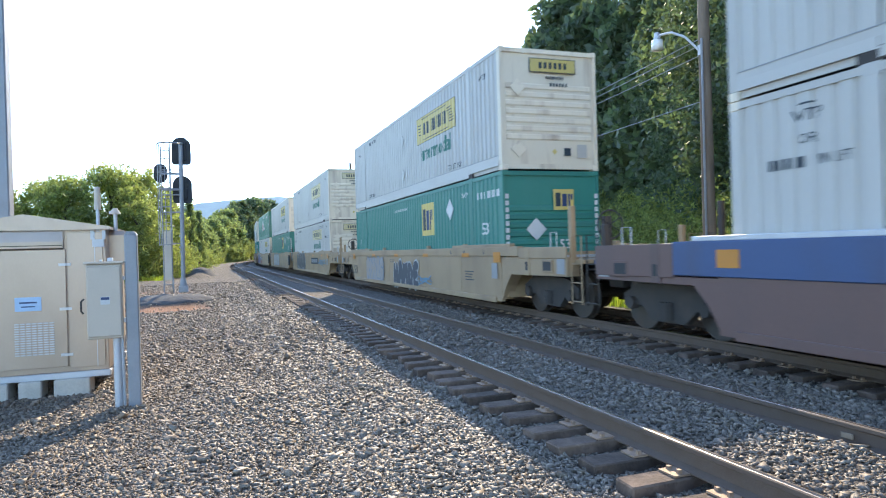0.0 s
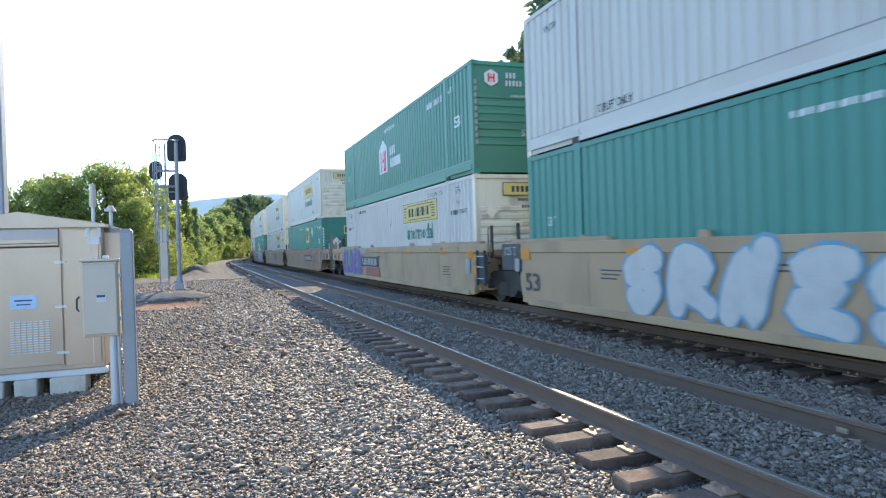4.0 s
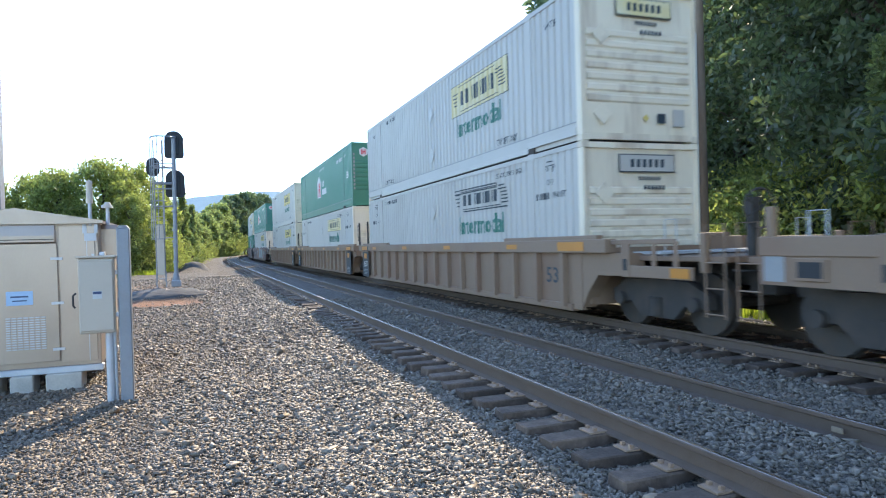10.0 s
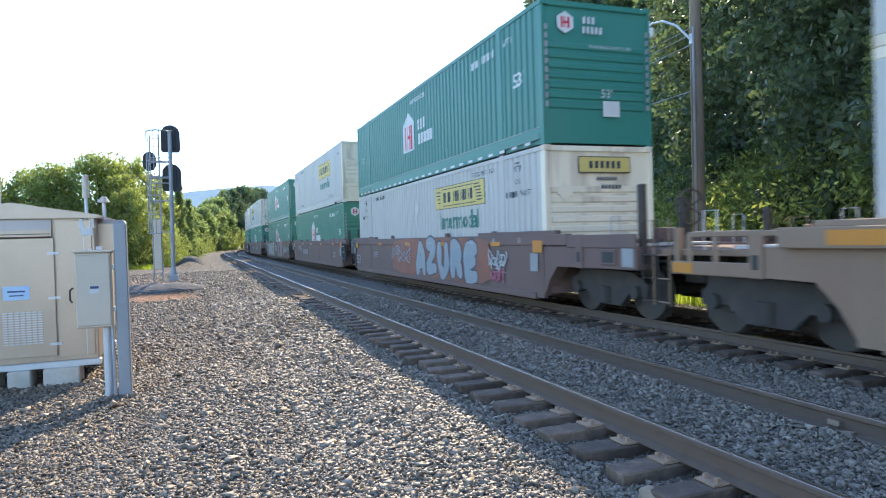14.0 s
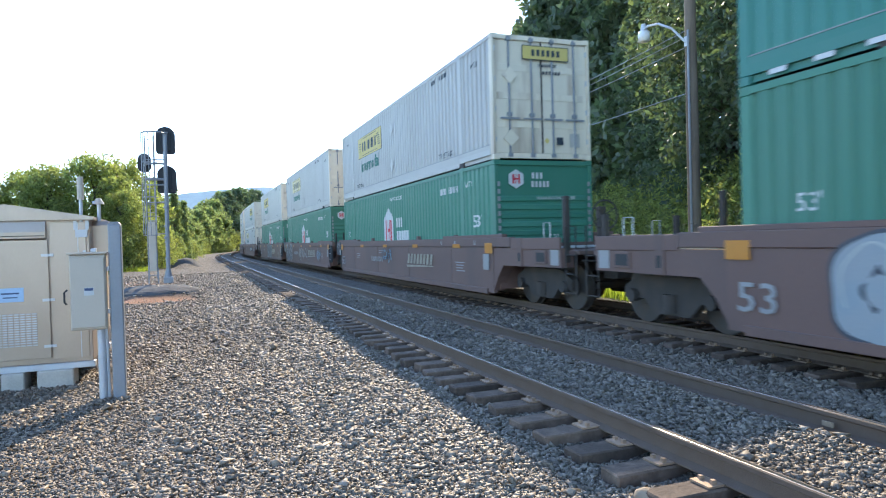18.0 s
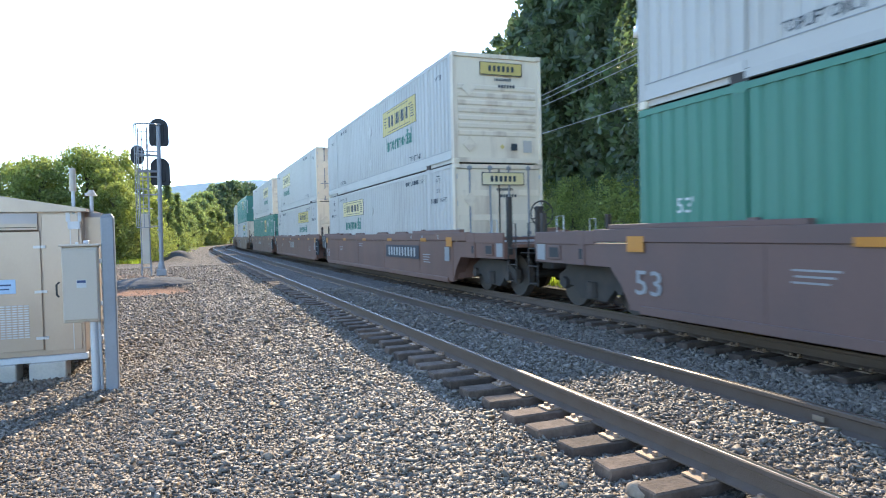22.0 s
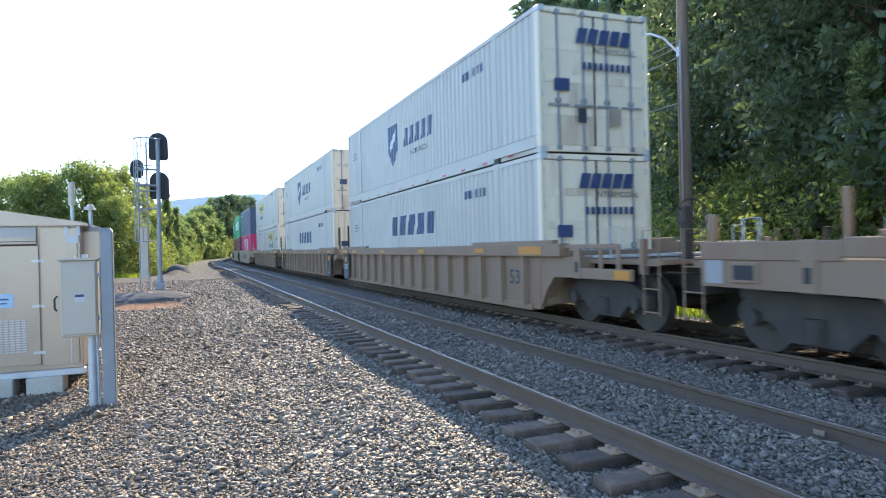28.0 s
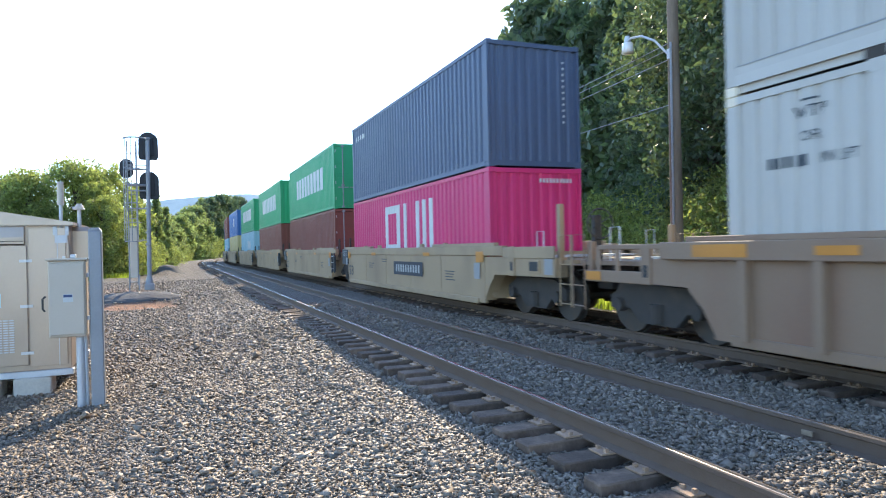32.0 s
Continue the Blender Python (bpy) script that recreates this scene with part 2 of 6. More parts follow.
def ground_material():
    """Crushed stone: cells of different grey with dark joints; grass and bare soil farther out."""
    m = bpy.data.materials.new("crushed stone ground")
    m.use_nodes = True
    n, l = m.node_tree.nodes, m.node_tree.links
    b = n["Principled BSDF"]
    b.inputs["Roughness"].default_value = 0.92
    tc = n.new("ShaderNodeTexCoord")
    vo = n.new("ShaderNodeTexVoronoi")
    vo.inputs["Scale"].default_value = 38.0
    l.new(tc.outputs["Object"], vo.inputs["Vector"])
    bw = n.new("ShaderNodeSeparateColor")
    l.new(vo.outputs["Color"], bw.inputs[0])
    r = n.new("ShaderNodeValToRGB")
    r.color_ramp.elements[0].color, r.color_ramp.elements[1].color = (0.045, 0.038, 0.032, 1), (0.22, 0.18, 0.145, 1)
    l.new(bw.outputs[0], r.inputs[0])
    big = n.new("ShaderNodeTexNoise")
    big.inputs["Scale"].default_value, big.inputs["Detail"].default_value = 0.35, 5.0
    l.new(tc.outputs["Object"], big.inputs["Vector"])
    mr = n.new("ShaderNodeMapRange")
    mr.inputs["To Min"].default_value, mr.inputs["To Max"].default_value = 0.75, 1.2
    l.new(big.outputs[0], mr.inputs["Value"])
    sc = n.new("ShaderNodeVectorMath")
    sc.operation = "SCALE"
    l.new(r.outputs[0], sc.inputs[0])
    l.new(mr.outputs[0], sc.inputs["Scale"])
    at = n.new("ShaderNodeAttribute")
    at.attribute_name = "grassy"
    gn = n.new("ShaderNodeTexNoise")
    gn.inputs["Scale"].default_value, gn.inputs["Detail"].default_value = 1.3, 6.0
    l.new(tc.outputs["Object"], gn.inputs["Vector"])
    gr = n.new("ShaderNodeValToRGB")
    gr.color_ramp.elements[0].color, gr.color_ramp.elements[1].color = (0.06, 0.1, 0.02, 1), (0.2, 0.22, 0.05, 1)
    gr.color_ramp.elements[0].position, gr.color_ramp.elements[1].position = 0.3, 0.7
    l.new(gn.outputs[0], gr.inputs[0])
    mx = n.new("ShaderNodeMix")
    mx.data_type = "RGBA"
    l.new(at.outputs["Fac"], mx.inputs[0])
    l.new(sc.outputs[0], mx.inputs[6])
    l.new(gr.outputs[0], mx.inputs[7])
    soil = n.new("ShaderNodeAttribute")
    soil.attribute_name = "soil"
    mx2 = n.new("ShaderNodeMix")
    mx2.data_type = "RGBA"
    mx2.inputs[7].default_value = (0.34, 0.15, 0.07, 1)
    l.new(soil.outputs["Fac"], mx2.inputs[0])
    l.new(mx.outputs[2], mx2.inputs[6])
    l.new(mx2.outputs[2], b.inputs["Base Color"])
    bp = n.new("ShaderNodeBump")
    bp.inputs["Strength"].default_value, bp.inputs["Distance"].default_value = 0.9, 0.03
    bp.invert = True
    l.new(vo.outputs["Distance"], bp.inputs["Height"])
    l.new(bp.outputs[0], b.inputs["Normal"])
    return m


GROUND = ground_material()

# ---- building helpers ----


def mesh_of(bm, name, mat, smooth=False):
    me = bpy.data.meshes.new(name)
    bm.to_mesh(me)
    bm.free()
    if mat:
        me.materials.append(mat)
    if smooth:
        for p in me.polygons:
            p.use_smooth = True
    return me


def raw_mesh(name, verts, faces, mat):
    me = bpy.data.meshes.new(name)
    me.from_pydata(verts, [], faces)
    me.materials.append(mat)
    return me


def hang(name, me, parent, label="", m=None):
    ob = new(name, me)
    ob.parent = parent
    if m is not None:
        ob.matrix_basis = m
    return tagged(ob, label)


def part(name, bm, mat, parent, label="", m=None, smooth=False):
    return hang(name, mesh_of(bm, name, mat, smooth), parent, label, m)


def thing(name, label, category, group="", m=None):
    ob = new(name)
    ob.empty_display_size = 0.3
    if m is not None:
        ob.matrix_basis = m
    return tagged(ob, label, category, group)


def boxes(*bs, bevel=0.0):
    bm = bmesh.new()
    for x0, y0, z0, x1, y1, z1 in bs:
        v = [bm.verts.new(c) for c in ((x0, y0, z0), (x1, y0, z0), (x1, y1, z0), (x0, y1, z0), (x0, y0, z1), (x1, y0, z1), (x1, y1, z1), (x0, y1, z1))]
        for f in ((0, 3, 2, 1), (4, 5, 6, 7), (0, 1, 5, 4), (1, 2, 6, 5), (2, 3, 7, 6), (3, 0, 4, 7)):
            bm.faces.new([v[i] for i in f])
    if bevel:
        bmesh.ops.bevel(bm, geom=bm.edges[:], offset=bevel, segments=1, affect="EDGES")
    return bm


def tube(bm, a, b, r, n=10, r2=None):
    """A capped bar from a to b added to bm."""
    a, b = Vector(a), Vector(b)
    q = (b - a).to_track_quat("Z", "Y")
    rings = []
    for c, rr in ((a, r), (b, r if r2 is None else r2)):
        rings.append([bm.verts.new(c + q @ Vector((rr * math.cos(2 * math.pi * i / n), rr * math.sin(2 * math.pi * i / n), 0))) for i in range(n)])
    for i in range(n):
        j = (i + 1) % n
        bm.faces.new((rings[0][i], rings[0][j], rings[1][j], rings[1][i]))
    bm.faces.new(rings[0][::-1])
    bm.faces.new(rings[1])
    return bm


def bar(a, b, r, n=10, r2=None):
    return tube(bmesh.new(), a, b, r, n, r2)


def bent(points, r, n=8):
    """One round bar that follows the points."""
    bm = bmesh.new()
    pts = [Vector(p) for p in points]
    rings, up = [], None
    for i, p in enumerate(pts):
        d = (pts[min(i + 1, len(pts) - 1)] - pts[max(i - 1, 0)]).normalized()
        if up is None:
            up = d.orthogonal().normalized()
        up = (up - d * up.dot(d)).normalized()
        w = d.cross(up)
        rings.append([bm.verts.new(p + up * (r * math.cos(2 * math.pi * k / n)) + w * (r * math.sin(2 * math.pi * k / n))) for k in range(n)])
    for ra, rb in zip(rings, rings[1:]):
        for k in range(n):
            bm.faces.new((ra[k], ra[(k + 1) % n], rb[(k + 1) % n], rb[k]))
    bm.faces.new(rings[0][::-1])
    bm.faces.new(rings[-1])
    return bm


def prism(outline, d0, d1, axis="x"):
    """A solid with the outline (pairs) drawn across the axis, from d0 to d1 along it."""
    bm = bmesh.new()
    put = {"x": lambda u, v, d: (d, u, v), "y": lambda u, v, d: (u, d, v), "z": lambda u, v, d: (u, v, d)}[axis]
    a = [bm.verts.new(put(u, v, d0)) for u, v in outline]
    b = [bm.verts.new(put(u, v, d1)) for u, v in outline]
    bm.faces.new(a)
    bm.faces.new(b[::-1])
    for i in range(len(a)):
        j = (i + 1) % len(a)
        bm.faces.new((a[j], a[i], b[i], b[j]))
    bmesh.ops.recalc_face_normals(bm, faces=bm.faces[:])
    return bm


# ---- the plan: metres, rail tops at z = 0, tracks along y ----
NEAR, TRAIN = 3.977, 7.812  # centre lines of the empty track and of the train's track
BEND_Y, BEND_R = 82.0, 540.0
GAUGE = 0.7525
GROUND_Z = -0.22


def along(x, s):
    """Place and heading (degrees) at s metres along the line that lies at x on the straight."""
    a = max(s - BEND_Y, 0.0) / BEND_R
    r = TRAIN + BEND_R - x
    return TRAIN + BEND_R - r * math.cos(a), min(s, BEND_Y) + r * math.sin(a), -math.degrees(a)


def track_pose(x, s, z=0.0):
    px, py, a = along(x, s)
    return pose(px, py, z, 0, 0, a)


def smooth01(a, b, v):
    t = min(max((v - a) / (b - a), 0.0), 1.0)
    return t * t * (3 - 2 * t)


def bank(x, y):
    """How far a place lies to the right of the straightened track."""
    if y > BEND_Y:
        return x - (y - BEND_Y) ** 2 / (2 * BEND_R)
    return x


def land(x, y):
    u = bank(x, y)
    z = GROUND_Z + 0.035 * noise.noise((x * 0.9, y * 0.9, 3.0)) + 0.05 * noise.noise((x * 0.25, y * 0.25, 8.0))
    z -= 0.09 * smooth01(2.3, 0.7, u) * smooth01(34, 18, y)
    z -= 0.03 * smooth01(2.2, 3.2, u) * smooth01(9.5, 8.6, u)
    # the shoulder drops at the tie ends; between the rails the stones are nearly level with the ties
    z -= 0.015 * smooth01(2.2, 2.55, u) * smooth01(3.4, 3.15, u)
    z += 0.1 * smooth01(0.74, 0.56, abs(u - NEAR))
    # mounds of ballast at the signal and farther on
    for cx, cy, rx, ry, hh in ((-1.2, 25.4, 1.5, 1.0, 0.3), (-0.68, 61.0, 1.0, 1.2, 0.72)):
        d = ((x - cx) / rx) ** 2 + ((y - cy) / ry) ** 2
        z += hh * math.exp(-d * d * 0.8) * (1 + 0.15 * noise.noise((x * 1.6, y * 1.6, 5.0)))
    # the wooded bank beyond the tracks
    z += 0.25 * smooth01(10.4, 12.0, u) + 9.0 * smooth01(15.0, 60.0, u)
    z -= 0.12 * smooth01(26, 60, y) * smooth01(2.4, 1.6, u)
    z += 0.4 * smooth01(-8, -20, u)
    return z


def ground():
    def axis(near, far, step, grow):
        out, v, d = [near], near, step
        while abs(v - far) > 1e-6 and (v < far):
            v = min(v + d, far)
            d *= grow
            out.append(v)
        return out

    xs = [-v for v in axis(5.0, 3000.0, 0.3, 1.22)][::-1] + [(-4.9 + 0.2 * i) for i in range(90)] + axis(13.1, 3000.0, 0.3, 1.22)
    ys = [-v for v in axis(2.0, 3000.0, 0.4, 1.25)][::-1] + [(-1.8 + 0.2 * i) for i in range(160)] + axis(30.2, 4000.0, 0.35, 1.06)
    verts = [(x, y, land(x, y)) for y in ys for x in xs]
    w = len(xs)
    faces = [(j * w + i, j * w + i + 1, (j + 1) * w + i + 1, (j + 1) * w + i) for j in range(len(ys) - 1) for i in range(w - 1)]
    me = raw_mesh("ground", verts, faces, GROUND)
    grassy, soil = me.attributes.new("grassy", "FLOAT", "POINT"), me.attributes.new("soil", "FLOAT", "POINT")
    g, s = [], []
    for x, y, z in verts:
        u = bank(x, y)
        k = noise.noise((x * 0.5, y * 0.5, 1.0))
        right = smooth01(10.0, 10.8, u + 0.4 * k)
        left = smooth01(-4.0, -6.5, u + 1.2 * k) * smooth01(42, 54, y) + smooth01(0.0, -1.5, u + 0.8 * k) * smooth01(60, 68, y)
        g.append(min(1.0, right + left + smooth01(-16, -24, u)))
        s.append(0.9 * math.exp(-(((x + 1.3) / 1.4) ** 4 + ((y - 23.5) / 0.85) ** 4)) + 0.6 * math.exp(-(((x + 3.2) / 2.0) ** 2 + ((y - 34.0) / 2.5) ** 2)))
    grassy.data.foreach_set("value", g)
    soil.data.foreach_set("value", s)
    for p in me.polygons:
        p.use_smooth = True
    return tagged(new("ground", me), "grey crushed stone yard with sunlit grass edges", "ground", kind="structure")


ground()

# ---- rails ----
RAIL = ((-0.07, -0.178), (0.07, -0.178), (0.07, -0.166), (0.012, -0.14), (0.010, -0.05), (0.036, -0.036), (0.036, -0.008), (0.028, -0.002), (-0.028, -0.002), (-0.036, -0.008), (-0.036, -0.036), (-0.010, -0.05), (-0.012, -0.14), (-0.07, -0.166))


def rail(x, s0, s1):
    ss = [s0] + [s0 + (BEND_Y - s0) * i / 4 for i in range(1, 5)] + [BEND_Y + (s1 - BEND_Y) * i / 40 for i in range(1, 41)]
    verts, faces, n = [], [], len(RAIL)
    for s in ss:
        for u, z in RAIL:
            px, py, _ = along(x + u, s)
            verts.append((px, py, z))
    for k in range(len(ss) - 1):
        for i in range(n):
            j = (i + 1) % n
            faces.append((k * n + i, k * n + j, (k + 1) * n + j, (k + 1) * n + i))
    r = tagged(new("rail", raw_mesh("rail", verts, faces, RUST)), "rusty steel rail with a polished top on timber ties", "rail", "running rails", "structure")
    verts, faces = [], []
    for s in ss:
        for u, z in ((-0.02, -0.0015), (-0.016, 0.0), (0.014, 0.0), (0.018, -0.0015)):
            px, py, _ = along(x + u, s)
            verts.append((px, py, z))
    for k in range(len(ss) - 1):
        for i in range(3):
            faces.append((k * 4 + i, k * 4 + i + 1, (k + 1) * 4 + i + 1, (k + 1) * 4 + i))
    hang("running_surface", raw_mesh("running_surface", verts, faces, RAIL_TOP), r, "polished steel running surface")


for c in (NEAR, TRAIN):
    for side in (-GAUGE, GAUGE):
        rail(c + side, -520.0, 640.0)

# ---- containers ----
LONG, SHORT = 16.154, 12.192
TALL = 2.896


def corrugated(length, z0, z1, depth, pitch, flat=0.5):
    """A sheet across y with upright folds; outer face at x = 0, folds go to +x."""
    n = round(length / pitch)
    p = length / n
    prof = []
    for i in range(n):
        y = i * p
        prof += [(0.0, y), (0.0, y + p * flat), (depth, y + p * (flat + 0.12)), (depth, y + p * 0.88)]
    prof.append((0.0, length))
    verts = [(x, y, z) for x, y in prof for z in (z0, z1)]
    faces = [(2 * i, 2 * i + 1, 2 * i + 3, 2 * i + 2) for i in range(len(prof) - 1)]
    # a thin return behind the sheet closes it
    k = len(verts)
    verts += [(depth + 0.012, 0, z0), (depth + 0.012, 0, z1), (depth + 0.012, length, z0), (depth + 0.012, length, z1)]
    faces += [(k, k + 2, k + 3, k + 1)]
    return verts, faces


def sheet(name, data, mat, parent, m, label=""):
    return hang(name, raw_mesh(name, data[0], data[1], mat), parent, label, m)


TEXTS = {}


def words(text, size, bold=0.0, squeeze=1.0):
    key = (text, size, bold, squeeze)
    if key not in TEXTS:
        cu = bpy.data.curves.new("text", "FONT")
        cu.body, cu.size, cu.align_x, cu.align_y, cu.offset, cu.resolution_u = text, size, "CENTER", "CENTER", bold, 2
        ob = bpy.data.objects.new("text", cu)
        scene.collection.objects.link(ob)
        me = bpy.data.meshes.new_from_object(ob.evaluated_get(bpy.context.evaluated_depsgraph_get()))
        bpy.data.objects.remove(ob)
        me.transform(Matrix.Diagonal((squeeze, 1, 1, 1)))
        TEXTS[key] = me
    return TEXTS[key].copy()


def on_side(x, y, z):
    """Flat things on the side that faces -x: their right is -y, their up is z."""
    return Matrix.Translation((x, y, z)) @ Matrix(((0, 0, -1, 0), (-1, 0, 0, 0), (0, 1, 0, 0), (0, 0, 0, 1)))


def on_end(x, y, z):
    """Flat things on the end that faces -y: their right is +x, their up is z."""
    return Matrix.Translation((x, y, z)) @ Matrix(((1, 0, 0, 0), (0, 0, -1, 0), (0, 1, 0, 0), (0, 0, 0, 1)))


def lettering(text, size, mat, parent, m, bold=0.0, squeeze=1.0, name="lettering"):
    me = words(text, size, bold, squeeze)
    me.materials.clear()
    me.materials.append(mat)
    return hang(name, me, parent, m=m)


def plates(rects, mat, parent, m, name, label="", slant=0.0, t=0.004):
    """Thin film pieces: rectangles (x0, y0, x1, y1) in the plane of m, in one part."""
    bm = bmesh.new()
    for x0, y0, x1, y1 in rects:
        a = [bm.verts.new((x + slant * y, y, d)) for d in (0, t) for x, y in ((x0, y0), (x1, y0), (x1, y1), (x0, y1))]
        for f in ((4, 5, 6, 7), (0, 1, 5, 4), (1, 2, 6, 5), (2, 3, 7, 6), (3, 0, 4, 7)):
            bm.faces.new([a[i] for i in f])
    ob = part(name, bm, mat, parent, label, m)
    return tagged(ob, kind="stuff") if len(rects) > 3 else ob


def polygon(points, mat, parent, m, name, label="", t=0.004):
    return part(name, prism([(a, b) for a, b in points], 0.0, t, "z"), mat, parent, label, m)


def letter_bars(n, w, h, gap=0.42, x=0.0, y=0.0):
    """n upright bars that stand for letters, centred at x, y."""
    p = w / n
    return [(x - w / 2 + i * p + p * gap / 2, y - h / 2, x - w / 2 + (i + 1) * p - p * gap / 2, y + h / 2) for i in range(n)]


def diamond(s):
    return ((0, -s), (s, 0), (0, s), (-s, 0))


def jbh_side(c, x, y, z, film, high):
    """The yellow panel with its dark edge and bars, and the word below it; the panel's middle at y, z."""
    if film:
        plates([(-1.745, -high / 2 - 0.015, 1.745, high / 2 + 0.015)], INK_DARK, c, on_side(x, y, z), "panel_edge", t=0.003)
        plates([(-1.73, -high / 2, 1.73, high / 2)], film, c, on_side(x - 0.004, y, z), "logo_panel", "yellow advertising panel")
    else:
        plates([(-1.1, -high / 2, 1.6, -high / 2 + 0.03), (-1.7, high / 2 - 0.03, 1.0, high / 2), (-1.7, high / 2 - 0.12, 1.05, high / 2 - 0.09)], INK_DARK, c, on_side(x - 0.004, y, z), "panel_line")
    k = high * 0.46
    plates(letter_bars(1, 0.2, k, 0.3, x=-0.98) + letter_bars(1, 0.28, k, 0.3, x=-0.62) + letter_bars(8, 1.4, k, 0.4, x=0.32)
           + [(-1.62, 0.16, -1.25, 0.19), (-1.62, 0.06, -1.3, 0.09), (-1.55, -0.04, -1.3, -0.01), (-1.5, -0.14, -1.3, -0.11), (1.15, 0.2, 1.45, 0.23), (1.12, 0.12, 1.5, 0.15), (1.2, 0.04, 1.58, 0.07), (1.25, -0.04, 1.62, -0.01), (1.3, -0.12, 1.65, -0.09), (1.3, -0.2, 1.65, -0.17)]
           + [(-1.1, -high / 2 + 0.06, 1.2, -high / 2 + 0.08), (-1.2, high / 2 - 0.08, 1.1, high / 2 - 0.06)],
           INK_DARK, c, on_side(x - 0.008, y, z), "logo_marking", t=0.003)
    lettering("Intermodal", 0.64, INK_GREEN, c, on_side(x - 0.006, y, z - high / 2 - 0.37), 0.014, 1.0, "word")


def hub_side(c, x, y, z):
    """House-shaped emblem, its middle at y, z, and two rows of bars beside it."""
    polygon([(-0.58, -0.6), (0.58, -0.6), (0.58, 0.3), (0.0, 0.65), (-0.58, 0.3)], INK_WHITE, c, on_side(x, y, z), "emblem", "white house-shaped emblem")
    plates([(-0.34, -0.55, -0.24, 0.22), (-0.17, -0.55, -0.07, 0.22), (0.07, -0.55, 0.17, 0.22), (0.24, -0.55, 0.34, 0.22), (-0.07, -0.2, 0.07, -0.08)], INK_RED, c, on_side(x - 0.006, y, z), "emblem_marking", "red bars", t=0.003)
    plates(letter_bars(3, 0.78, 0.32, 0.48, 1.3, 0.1) + letter_bars(5, 1.35, 0.32, 0.48, 1.6, -0.34), INK_WHITE, c, on_side(x, y, z), "name_marking")


def emp_mark(c, m, k=1.0):
    plates([(-0.5 * k, -0.45 * k, 0.5 * k, 0.45 * k)], YELLOW, c, m, "logo_panel", "yellow square panel")
    mm = m @ Matrix.Translation((0, 0, 0.005))
    plates([(-0.4 * k, -0.3 * k, -0.16 * k, 0.3 * k)], INK_DARK, c, mm, "logo_marking", t=0.003)
    plates([(-0.08 * k, -0.3 * k, 0.16 * k, 0.25 * k), (0.22 * k, -0.3 * k, 0.32 * k, 0.25 * k), (0.36 * k, -0.02 * k, 0.44 * k, 0.25 * k)], INK_BLUE, c, mm, "logo_marking", t=0.003)


BUILT = {}


def press(ob, start, pitch, flat, depth):
    """Lay a thin marking on the side into the upright folds of the sheet, as film and paint lie."""
    y0 = ob.matrix_basis.translation.y
    bm = bmesh.new()
    bm.from_mesh(ob.data)
    ys = [y0 - v.co.x for v in bm.verts]
    lo, hi = min(ys), max(ys)
    k = math.floor((lo - start) / pitch)
    while start + k * pitch < hi:
        for f in (0.0, flat, flat + 0.12, 0.88):
            y = start + (k + f) * pitch
            if lo + 0.004 < y < hi - 0.004:
                bmesh.ops.bisect_plane(bm, geom=bm.verts[:] + bm.edges[:] + bm.faces[:], plane_co=(y0 - y, 0, 0), plane_no=(1, 0, 0))
        k += 1
    for v in bm.verts:
        u = ((y0 - v.co.x - start) / pitch) % 1.0
        d = 0.0 if u < flat else min((u - flat) / 0.12, 1.0, (1.0 - u) / 0.12)
        v.co.z -= depth * d
    bm.to_mesh(ob.data)
    bm.free()


